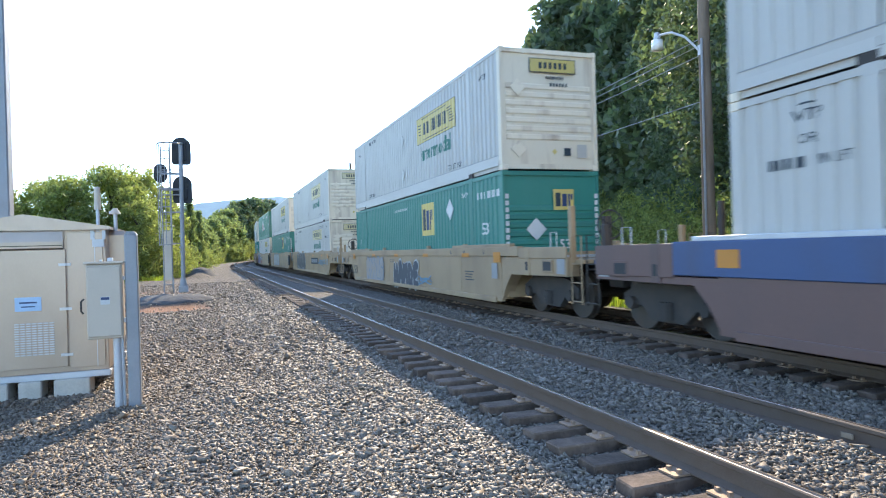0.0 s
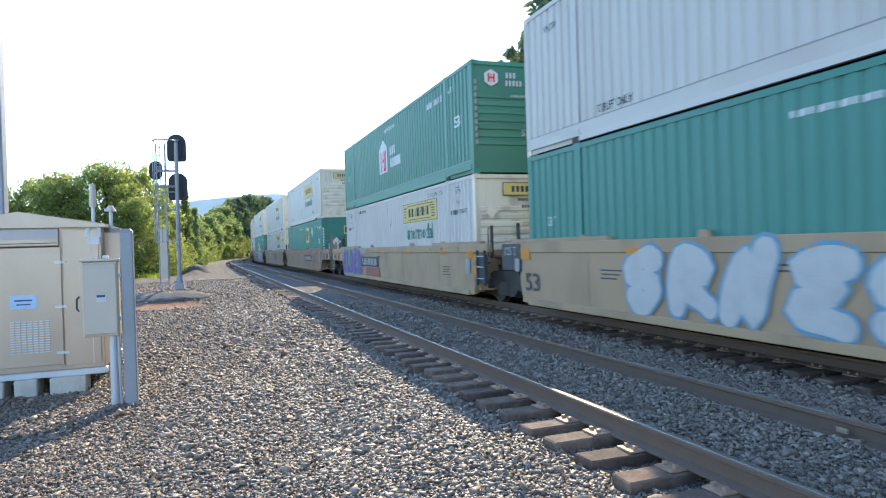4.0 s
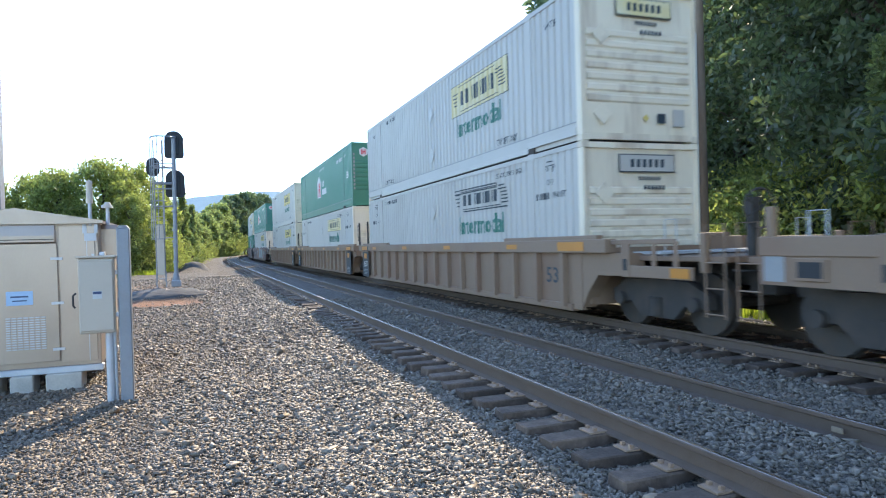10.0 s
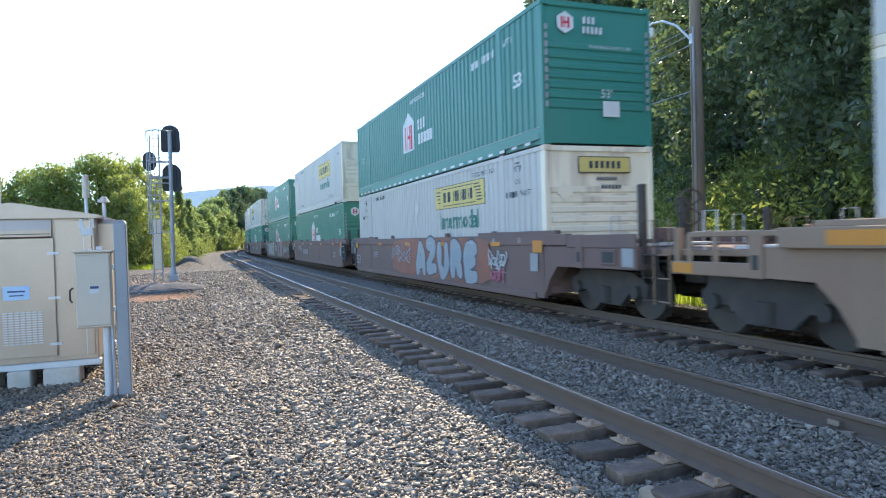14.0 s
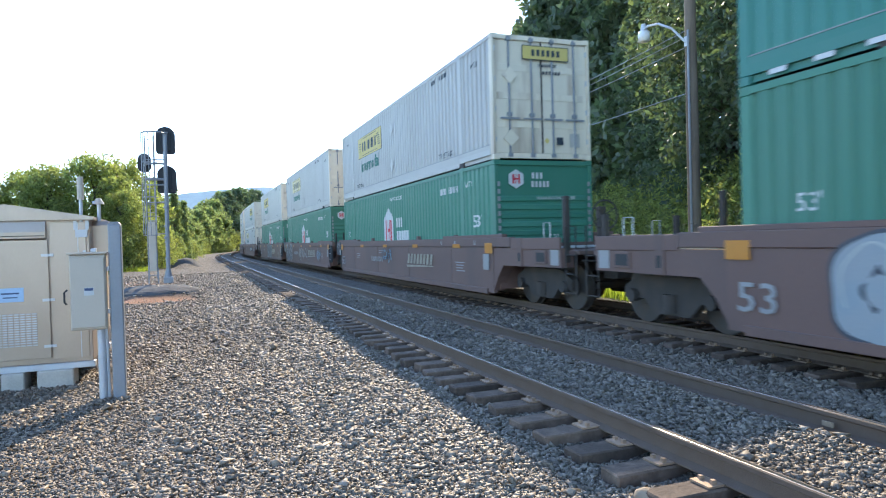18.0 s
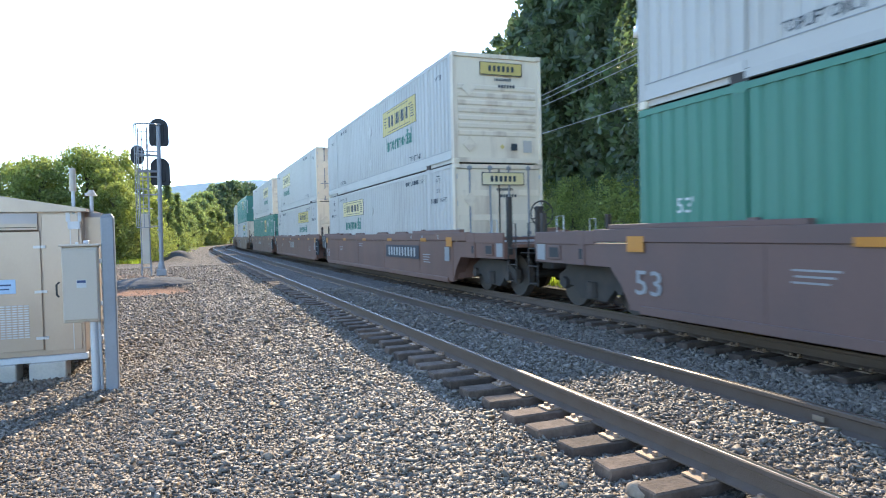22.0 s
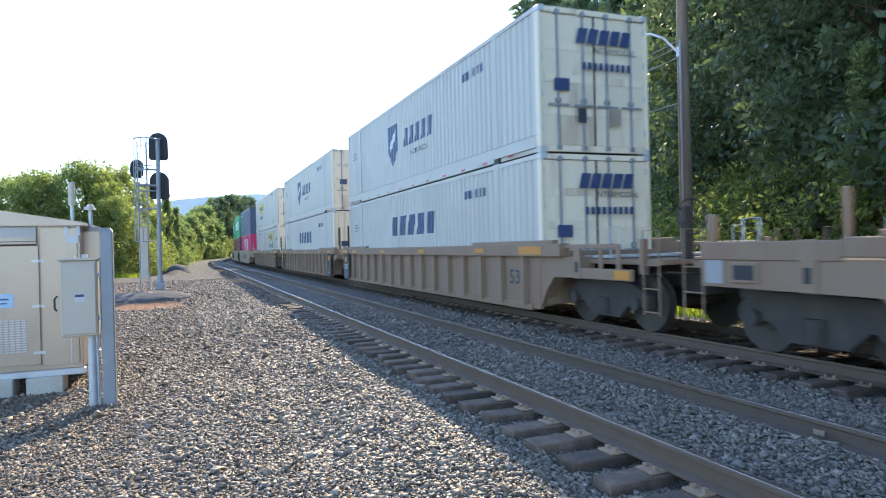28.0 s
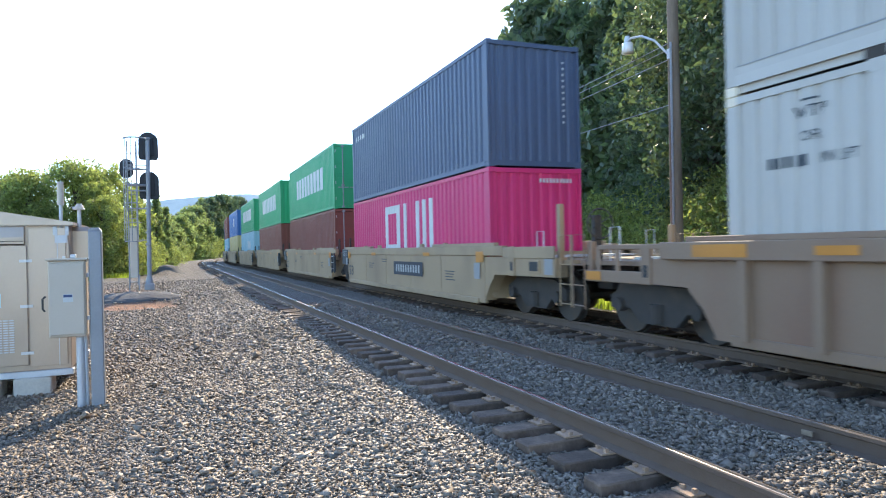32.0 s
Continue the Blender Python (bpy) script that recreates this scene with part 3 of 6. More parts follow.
def container(style, tier, m):
    """One box, its base at z = 0, its middle at the origin, the leading end to -y."""
    if (style, tier) in BUILT:
        return copy_thing(BUILT[(style, tier)], m)
    kind, end = (style.split(":") + ["ribs"])[:2]
    look_up = {
        "jbh": (WHITE, WHITE_END_LIT, "white corrugated intermodal container with a yellow side panel"),
        "jbhdull": (WHITE, WHITE_END_LIT, "white corrugated intermodal container with a faded yellow panel"),
        "jbhline": (WHITE, WHITE_END_LIT, "white corrugated intermodal container with an outlined side panel"),
        "emp": (GREEN_TEAL, GREEN_TEAL, "teal green corrugated intermodal container with a yellow square"),
        "hub": (GREEN_DARK, GREEN_DARK, "deep green corrugated intermodal container with a white emblem"),
        "hubtall": (GREEN_TEAL, GREEN_TEAL, "green intermodal container with white dashes along its base"),
        "swift": (WHITE, WHITE_END_LIT, "white intermodal container with dark blue slanted lettering bars"),
        "slate": (BLUE_GREY, BLUE_GREY, "slate blue corrugated forty-foot shipping container"),
        "magenta": (MAGENTA, MAGENTA, "magenta corrugated forty-foot shipping container with white bars"),
        "ever": (GREEN_LIGHT, GREEN_LIGHT, "bright green forty-foot shipping container with white bars"),
        "oxide": (OXIDE, OXIDE, "red-brown corrugated forty-foot shipping container"),
        "pale": (SKY_BLUE, SKY_BLUE, "pale blue corrugated forty-foot shipping container"),
        "blue": (BLUE, BLUE, "strong blue corrugated forty-foot shipping container"),
        "cream": (CREAM, CREAM, "cream corrugated forty-foot shipping container"),
    }[kind]
    side_mat, end_mat, label = look_up
    iso = kind in ("slate", "magenta", "ever", "oxide", "pale", "blue", "cream")
    L, W = (SHORT, 1.219) if iso else (LONG, 1.295)
    h = L / 2
    c = thing("shipping_container" if iso else "intermodal_container", label, "container", "containers on the train", m)
    # frame
    for s, nm in ((-1, "near"), (1, "far")):
        xa, xb = (-W - 0.012, -W + 0.06) if s < 0 else (W - 0.06, W + 0.012)
        q = h - 0.17 if iso else SHORT / 2 - 0.1
        part("bottom_rail", boxes((xa, -q, 0.03, xb, q, 0.14)), side_mat, c)
        if s < 0 and not iso:
            for e in (-1, 1):
                part("end_rail", prism([(xa, 0.25), (xb, 0.25), (xb, 0.03), (xa + 0.05, 0.03), (xa + 0.05, 0.12), (xa, 0.12)], min(e * q, e * (h - 0.17)), max(e * q, e * (h - 0.17)), "y"), side_mat, c)
        x0 = -W if s < 0 else W - 0.06
        part("top_rail", boxes((x0, -h + 0.1, TALL - 0.1, x0 + 0.06, h - 0.1, TALL - 0.01)), side_mat, c)
        for e in (-1, 1):
            y0 = -h if e < 0 else h - 0.17
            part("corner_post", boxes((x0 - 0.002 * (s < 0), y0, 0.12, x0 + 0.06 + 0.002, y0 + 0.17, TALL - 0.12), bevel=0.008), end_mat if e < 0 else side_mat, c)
            for z0 in (0.0, TALL - 0.12):
                xx = -W - 0.004 if s < 0 else W + 0.004 - 0.16
                part("corner_casting", boxes((xx, y0 - 0.003 * (e < 0), z0, xx + 0.16, y0 + 0.175, z0 + 0.12), bevel=0.01), GALV if kind == "swift" else end_mat, c)
    # side sheets
    depth, pitch = (0.036, 0.278) if iso else (0.032, 0.262)
    zb, zt = (0.14, TALL - 0.1) if iso else (0.36, TALL - 0.1)
    cor = corrugated(L - 0.34, zb, zt, depth, pitch, 0.4 if iso else 0.55)
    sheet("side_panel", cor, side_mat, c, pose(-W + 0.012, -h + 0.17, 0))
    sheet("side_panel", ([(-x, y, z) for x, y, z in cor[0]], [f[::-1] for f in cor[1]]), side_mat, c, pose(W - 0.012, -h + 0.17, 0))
    if not iso:
        # the smooth lower side rail and the lifting posts a forty-foot box would have
        for s in (-1, 1):
            x0 = -W + 0.004 if s < 0 else W - 0.034
            part("lower_side_rail", boxes((x0, -h + 0.17, 0.14, x0 + 0.03, h - 0.17, 0.36)), side_mat, c)
            for e in (-1, 1):
                y0 = e * SHORT / 2 - 0.1
                if s > 0:
                    continue
                part("lift_post", boxes((-W - 0.003 if s < 0 else W - 0.04, y0, 0.36, (-W + 0.04) if s < 0 else W + 0.003, y0 + 0.2, TALL - 0.1)), side_mat, c)
                part("lift_casting", boxes((-W - 0.006 if s < 0 else W - 0.1, y0 - 0.02, TALL - 0.13, (-W + 0.1) if s < 0 else W + 0.006, y0 + 0.22, TALL + 0.004)), side_mat, c)
                part("stacking_foot", boxes((-W - 0.006 if s < 0 else W - 0.1, y0 - 0.05, -0.002, (-W + 0.1) if s < 0 else W + 0.006, y0 + 0.25, 0.15)), GRIME, c)
    part("roof", boxes((-W + 0.06, -h + 0.1, TALL - 0.05, W - 0.06, h - 0.1, TALL - 0.025)), side_mat, c)
    part("floor", boxes((-W + 0.05, -h + 0.05, 0.05, W - 0.05, h - 0.05, 0.12)), GRIME, c)
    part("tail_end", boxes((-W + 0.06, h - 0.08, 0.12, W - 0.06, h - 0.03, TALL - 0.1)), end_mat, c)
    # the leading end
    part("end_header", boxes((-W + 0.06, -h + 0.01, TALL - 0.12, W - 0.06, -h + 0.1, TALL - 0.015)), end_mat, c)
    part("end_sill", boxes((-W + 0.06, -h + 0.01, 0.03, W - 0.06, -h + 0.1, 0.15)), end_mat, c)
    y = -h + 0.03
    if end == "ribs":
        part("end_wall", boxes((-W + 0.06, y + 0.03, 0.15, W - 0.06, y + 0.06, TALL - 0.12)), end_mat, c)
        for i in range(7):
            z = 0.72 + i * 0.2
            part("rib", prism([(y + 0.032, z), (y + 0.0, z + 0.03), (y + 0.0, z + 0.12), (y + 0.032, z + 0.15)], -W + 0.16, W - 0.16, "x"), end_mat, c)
    elif end == "plain":
        n = 9
        w = (2 * W - 0.12) / n
        for i in range(n):
            x0 = -W + 0.06 + i * w
            part("end_fold", prism([(x0, y + 0.05), (x0 + w * 0.12, y + 0.01), (x0 + w * 0.55, y + 0.01), (x0 + w * 0.67, y + 0.05), (x0 + w, y + 0.05), (x0 + w, y + 0.07), (x0, y + 0.07)], 0.15, TALL - 0.12, "z"), end_mat, c)
    else:
        for s in (-1, 1):
            x0, x1 = (-W + 0.065, -0.008) if s < 0 else (0.008, W - 0.065)
            d = part("door", boxes((x0, y + 0.02, 0.16, x1, y + 0.06, TALL - 0.13), bevel=0.01), end_mat, c)
            for z in (0.75, 1.4, 2.05):
                part("door_fold", boxes((x0 + 0.06, y + 0.008, z, x1 - 0.06, y + 0.021, z + 0.16), bevel=0.006), end_mat, d)
            for f in (0.3, 0.78):
                xx = x0 + (x1 - x0) * (f if s < 0 else 1 - f)
                rod = part("lock_rod", bar((xx, y - 0.016, 0.06), (xx, y - 0.016, TALL - 0.04), 0.025, 8), GALV_DARK, d)
                for z in (0.06, 1.0, 2.74):
                    part("rod_bracket", boxes((xx - 0.06, y - 0.045, z, xx + 0.06, y + 0.02, z + 0.09), bevel=0.01), GALV_DARK, rod)
                part("handle", boxes((xx - 0.24, y - 0.06, 0.93, xx + 0.24, y - 0.035, 0.97)), GALV_DARK, rod)
            for z in (0.4, 1.1, 1.8, 2.5):
                part("hinge", boxes((x0 - 0.04 if s < 0 else x1 - 0.03, y - 0.004, z, x0 + 0.03 if s < 0 else x1 + 0.04, y + 0.03, z + 0.12)), GALV, d)
    if end == "doors":
        part("door_gasket", boxes((-0.012, y - 0.004, 0.16, 0.012, y + 0.03, TALL - 0.13)), GRIME, c)
    if not iso:
        # grey strip paints the edge shadow between the folds and the lower rail
        part("seam", boxes((-W - 0.004, -h + 0.17, 0.35, -W + 0.01, h - 0.17, 0.365)), NOTICE, c)
    # markings: the side that faces -x
    X, e = -W - 0.002, -h - 0.004
    face = -h + 0.012 if end == "ribs" else -h + 0.02
    if kind.startswith("jbh"):
        film = {"jbh": YELLOW, "jbhdull": YELLOW_DULL, "jbhline": None}[kind]
        back = 1.0 if end == "doors" else -1.0
        if tier == "low":
            jbh_side(c, X + 0.004, 3.3 * back, 2.2, film, 0.6)
            for yy in (-5.0, 5.0):
                lettering("STACK LIMIT 3 HIGH", 0.16, INK_DARK, c, on_side(X, yy, 2.62), 0.0, 0.9)
            for yy in (-6.85, 6.9):
                plates([(-0.1, -0.012, 0.1, 0.012)], INK_DARK, c, on_side(X, yy, 2.66), "number_marking", t=0.003)
                lettering("WTP", 0.2, INK_DARK, c, on_side(X, yy, 2.52))
                lettering("OR", 0.17, INK_DARK, c, on_side(X, yy, 2.25))
                plates(letter_bars(2, 0.16, 0.13, x=-0.5) + letter_bars(4, 0.36, 0.13, x=-0.2), INK_DARK, c, on_side(X, yy, 1.99), "number_marking", t=0.003)
                lettering("PIN LIFT", 0.17, INK_DARK, c, on_side(X, yy - 0.34, 1.99), 0.0, 0.75)
        else:
            jbh_side(c, X + 0.004, 3.3 * back, 1.98, film, 0.8)
            for s in (-1, 1):
                lettering("TOP LIFT ONLY", 0.21, INK_DARK, c, on_side(X, 4.95 * s, 0.48), 0.002, 0.72)
                lettering("WTP", 0.2, INK_DARK, c, on_side(X, 7.0 * s, 2.4))
        plates(letter_bars(4, 0.42, 0.12, x=-0.45) + letter_bars(6, 0.7, 0.12, x=0.25), INK_DARK, c, on_side(X, -4.6 * back, 2.64), "number_marking", t=0.003)
        for zz in (0.8, 2.0):
            polygon(diamond(0.21), WHITE, c, on_side(X, 0.15, zz), "placard_holder", "diamond placard holder", 0.014)
        plates([(-0.62, -0.17, 0.62, 0.17)], INK_DARK, c, on_end(0.1, e, 2.5), "panel_edge", t=0.003)
        plates([(-0.6, -0.15, 0.6, 0.15)], film or WHITE, c, on_end(0.1, e - 0.004, 2.5), "logo_panel")
        plates(letter_bars(6, 0.8, 0.15, x=0.0), INK_DARK, c, on_end(0.1, e - 0.008, 2.5), "logo_marking", t=0.003)
        plates(letter_bars(10, 0.5, 0.07), INK_DARK, c, on_end(0.15, face - 0.008, 2.22), "number_marking", t=0.003)
        plates(letter_bars(6, 0.5, 0.08), INK_DARK, c, on_end(0.25, face - 0.014, 2.05), "number_marking", t=0.003)
        plates([(-0.09, -0.09, 0.09, 0.09)], INK_DARK, c, on_end(0.45, face - 0.01, 0.45), "decal")
        plates([(-0.13, -0.16, 0.13, 0.16)], WHITE, c, on_end(0.85, face - 0.01, 0.47), "decal", "white document plate")
        polygon(diamond(0.07), YELLOW, c, on_end(0.1, face - 0.01, 0.45), "decal", "small yellow decal")
        for zz in (0.5, 1.95):
            polygon(diamond(0.2), WHITE_END_LIT, c, on_end(-0.85, face - 0.012, zz), "placard_holder", "", 0.02)
    elif kind == "emp":
        emp_mark(c, on_side(X, -2.4, 2.03), 1.12)
        polygon(diamond(0.3), INK_WHITE, c, on_side(X, -4.5, 2.2), "placard_holder", "white diamond placard", 0.012)
        lettering("53'", 0.42, INK_WHITE, c, on_side(X, -7.0, 1.55), 0.006)
        lettering("53'", 0.26, INK_WHITE, c, on_side(X, 7.2, 1.5))
        plates(letter_bars(4, 0.5, 0.17, x=-0.42) + letter_bars(6, 0.8, 0.17, x=0.35), INK_WHITE, c, on_side(X, -7.15, 2.4), "number_marking", t=0.003)
        plates(letter_bars(18, 1.6, 0.08), INK_WHITE, c, on_side(X, 0.6, 2.5), "number_marking", t=0.003)
        lettering("WTP", 0.2, INK_WHITE, c, on_side(X, -5.6, 2.5))
        if end == "doors":
            emp_mark(c, on_end(-0.62, e - 0.05, 2.32), 0.62)
            for k, txt in enumerate(("WARNING", "HIGH", "CUBE")):
                lettering(txt, 0.11, INK_WHITE, c, on_end(-0.95, e - 0.05, 1.85 - 0.13 * k))
        else:
            emp_mark(c, on_end(0.3, e, 2.2), 0.55)
        polygon(diamond(0.27), INK_WHITE, c, on_end(-0.45, face - 0.01, 1.5), "placard_holder", "white diamond placard", 0.012)
        lettering("53'", 0.32, INK_WHITE, c, on_end(0.35, face - 0.012, 1.12), 0.003)
        for xx in (-1.2, 1.2):
            plates([(-0.045, -0.05 + 0.16 * i, 0.045, 0.06 + 0.16 * i) for i in range(9)], INK_WHITE, c, on_end(xx, e - 0.002, 1.0), "number_marking", t=0.003)
    elif kind in ("hub", "hubtall"):
        hub_side(c, X, 0.85, 1.6)
        lettering("53'", 0.42, INK_WHITE, c, on_side(X, -7.0, 1.5), 0.006)
        lettering("53'", 0.3, INK_WHITE, c, on_side(X, 7.1, 1.4), 0.002)
        plates(letter_bars(4, 0.5, 0.17, 0.5, -0.4) + letter_bars(6, 0.75, 0.17, 0.5, 0.35), INK_WHITE, c, on_side(X, -5.1, 2.4), "number_marking", t=0.003)
        lettering("WARNING HIGH CUBE", 0.17, INK_WHITE, c, on_side(X, -0.1, 2.52), 0.002, 0.8)
        lettering("WTP", 0.2, INK_WHITE, c, on_side(X, -6.5, 2.45))
        if kind == "hubtall":
            plates([(-7.6 + 0.62 * i, -0.03, -7.35 + 0.62 * i, 0.03) for i in range(25)], INK_WHITE, c, on_side(-W - 0.014, 0, 0.085), "reflective_strip", "white reflective dashes")
            plates([(-0.2, -0.16, 0.2, 0.16)], INK_WHITE, c, on_end(0.3, face - 0.01, 0.75), "decal", "white notice with a notch")
        polygon([(0.22 * math.cos(math.radians(30 + 60 * i)), 0.22 * math.sin(math.radians(30 + 60 * i))) for i in range(6)], INK_WHITE, c, on_end(-0.75, face - 0.012, 2.45 if end == "ribs" else 2.3), "emblem", "white hexagon emblem")
        plates([(-0.1, -0.11, -0.05, 0.11), (0.05, -0.11, 0.1, 0.11), (-0.025, -0.11, 0.0, 0.11), (-0.05, -0.02, 0.05, 0.02)], INK_RED, c, on_end(-0.75, face - 0.018, 2.45 if end == "ribs" else 2.3), "emblem_mark", t=0.003)
        for xx in (-1.2, 1.2):
            plates([(-0.035, 0.17 * i, 0.035, 0.11 + 0.17 * i) for i in range(10)], NOTICE, c, on_end(xx, e - 0.002, 0.75), "number_marking", t=0.003)
        plates(letter_bars(3, 0.32, 0.14, x=0, y=0.1) + letter_bars(5, 0.5, 0.14, x=0.08, y=-0.1), INK_WHITE, c, on_end(-0.2, face - 0.012, 2.43), "name_marking", t=0.003)
        lettering("53'", 0.24, INK_WHITE, c, on_end(0.2, face - 0.012, 1.05))
        lettering("WARNING HIGH CUBE", 0.1, INK_WHITE, c, on_end(0.3, face - 0.012, 2.0))
    elif kind == "swift":
        if tier == "low":
            plates(letter_bars(5, 4.3, 0.62, 0.34), INK_BLUE, c, on_side(X, 0.0, 1.8), "name_marking", "dark blue slanted bars", 0.25)
        else:
            plates(letter_bars(5, 2.7, 0.55, 0.34), INK_BLUE, c, on_side(X, -0.75, 1.65), "name_marking", "dark blue slanted bars", 0.25)
            lettering("INTERMODAL", 0.22, INK_DARK, c, on_side(X, -0.9, 1.1), 0.0, 1.2)
            polygon([(-0.5, 0.65), (0.5, 0.65), (0.5, -0.2), (0, -0.75), (-0.5, -0.2)], INK_BLUE, c, on_side(X, 1.75, 1.6), "emblem", "dark blue shield")
            polygon([(-0.35, 0.0), (0.36, 0.5), (0.36, 0.25), (-0.3, -0.25)], INK_WHITE, c, on_side(X - 0.005, 1.75, 1.6), "emblem_stripe")
        plates(letter_bars(4, 0.5, 0.2, x=-0.35) + letter_bars(6, 0.7, 0.2, x=0.35), INK_BLUE, c, on_side(X, -4.8, 2.35), "number_marking", t=0.003)
        lettering("53ft", 0.4, INK_DARK, c, on_side(X, 6.9, 1.9))
        plates([(-7.6 + 1.3 * i, -0.02, -7.35 + 1.3 * i, 0.02) for i in range(12)], INK_RED, c, on_side(-W - 0.014, 0, 0.085), "reflective_strip", "red reflective dashes")
        plates(letter_bars(5, 1.3, 0.3, 0.2), INK_BLUE, c, on_end(0.2, e - 0.03, 2.35), "name_marking", "dark blue slanted bars", 0.25)
        lettering("INTERMODAL", 0.17, INK_DARK, c, on_end(0.45, e - 0.03, 2.07))
        plates(letter_bars(9, 1.2, 0.15), INK_BLUE, c, on_end(0.25, e - 0.03, 1.75), "number_marking", t=0.003)
        plates([(-0.17, -0.12, 0.17, 0.12)], INK_BLUE, c, on_end(-0.8, e - 0.03, 1.35), "decal")
        plates([(-0.12, -0.17, 0.12, 0.17)], INK_GOLD, c, on_end(0.45, e - 0.03, 0.75), "decal", "orange notice")
        plates([(-0.1, -0.14, 0.1, 0.14)], INK_DARK, c, on_end(-0.35, e - 0.03, 0.75), "decal")
    elif kind == "ever":
        plates(letter_bars(9, 7.6, 1.05, 0.25), INK_WHITE, c, on_side(X, 0.0, 1.6), "name_marking", "bold white bars")
        plates([(-0.14, -0.2, 0.14, 0.2)], YELLOW, c, on_end(0.0, e - 0.03, 0.9), "decal", "yellow notice")
    elif kind == "magenta":
        m0 = on_side(X, -0.2, 1.72)
        plates([(-2.2, -0.75, -1.9, 0.75), (-1.9, 0.5, -0.9, 0.75), (-0.9, -0.75, -0.6, 0.75), (-1.9, -0.75, -0.9, -0.5)], INK_WHITE, c, m0, "name_marking", "bold white bars")
        plates([(-0.3, -0.75, -0.02, 0.75), (0.85, -0.75, 1.13, 0.75)], INK_WHITE, c, m0, "name_marking")
        plates([(1.4, -0.75, 1.68, 0.75), (2.0, -0.75, 2.28, 0.75)], INK_WHITE, c, m0, "name_marking")
        plates(letter_bars(10, 0.9, 0.1), INK_WHITE, c, on_end(0.5, e - 0.02, 2.6), "number_marking", t=0.003)
    elif kind == "slate":
        plates(letter_bars(9, 1.3, 0.18), INK_WHITE, c, on_side(X, 5.0, 2.4), "name_marking")
        plates([(-0.03, -0.07 * i - 0.05, 0.03, -0.07 * i) for i in range(0, 22, 2)], INK_WHITE, c, on_end(0.75, e - 0.02, 2.5), "number_marking", t=0.003)
    elif kind == "pale":
        plates(letter_bars(6, 2.6, 0.7), INK_WHITE, c, on_side(X, -1.5, 1.7), "name_marking")
    elif kind == "blue":
        plates(letter_bars(3, 1.6, 1.0), INK_WHITE, c, on_side(X, -1.0, 1.6), "name_marking")
    n = round((L - 0.34) / pitch)
    for ob in list(c.children):
        kind_of = ob.name.split(".")[0]
        if kind_of in ("panel_edge", "panel_line", "logo_panel", "logo_marking", "word", "lettering", "emblem", "emblem_marking", "emblem_stripe", "name_marking", "number_marking") and ob.matrix_basis[0][2] < -0.9 and ob.matrix_basis.translation.z > 0.4:
            press(ob, -h + 0.17, (L - 0.34) / n, 0.4 if iso else 0.55, depth)
            ob.matrix_basis.translation.x += 0.008
    BUILT[(style, tier)] = c
    return c


# ---- well cars ----
CARS = {}


def truck(parent, y, big=True):
    r = 0.46
    t = part("truck", boxes((-0.9, y - 0.28, 0.42, 0.9, y + 0.28, 0.66), bevel=0.03), GRIME, parent, "greasy cast steel wheel truck")
    for s in (-1, 1):
        x = s * 0.98
        part("side_frame", prism([(y - 1.15, 0.4), (y - 1.15, 0.6), (y - 0.75, 0.78), (y - 0.3, 0.8), (y + 0.3, 0.8), (y + 0.75, 0.78), (y + 1.15, 0.6), (y + 1.15, 0.4), (y + 0.65, 0.42), (y + 0.4, 0.2), (y - 0.4, 0.2), (y - 0.65, 0.42)], x - 0.07, x + 0.07, "x"), GRIME, t)
        part("spring_nest", bar((x + 0.06 * s, y, 0.24), (x + 0.06 * s, y, 0.52), 0.13, 10), GRIME, t)
    for e in (-0.89, 0.89):
        part("axle", bar((-1.05, y + e, r), (1.05, y + e, r), 0.08, 10), WHEEL, t)
        for s in (-1, 1):
            bm = bmesh.new()
            x = s * GAUGE
            tube(bm, (x - 0.065, y + e, r), (x + 0.065, y + e, r), r, 24)
            tube(bm, (x - s * 0.075, y + e, r), (x - s * 0.05, y + e, r), r + 0.03, 24)
            tube(bm, (x + s * 0.05, y + e, r), (x + s * 0.09, y + e, r), r * 0.4, 16)
            part("wheel", bm, WHEEL, t)
            part("bearing_cap", bar((s * 1.0, y + e, r), (s * 1.13, y + e, r), 0.11, 12), GRIME, t)
    return t


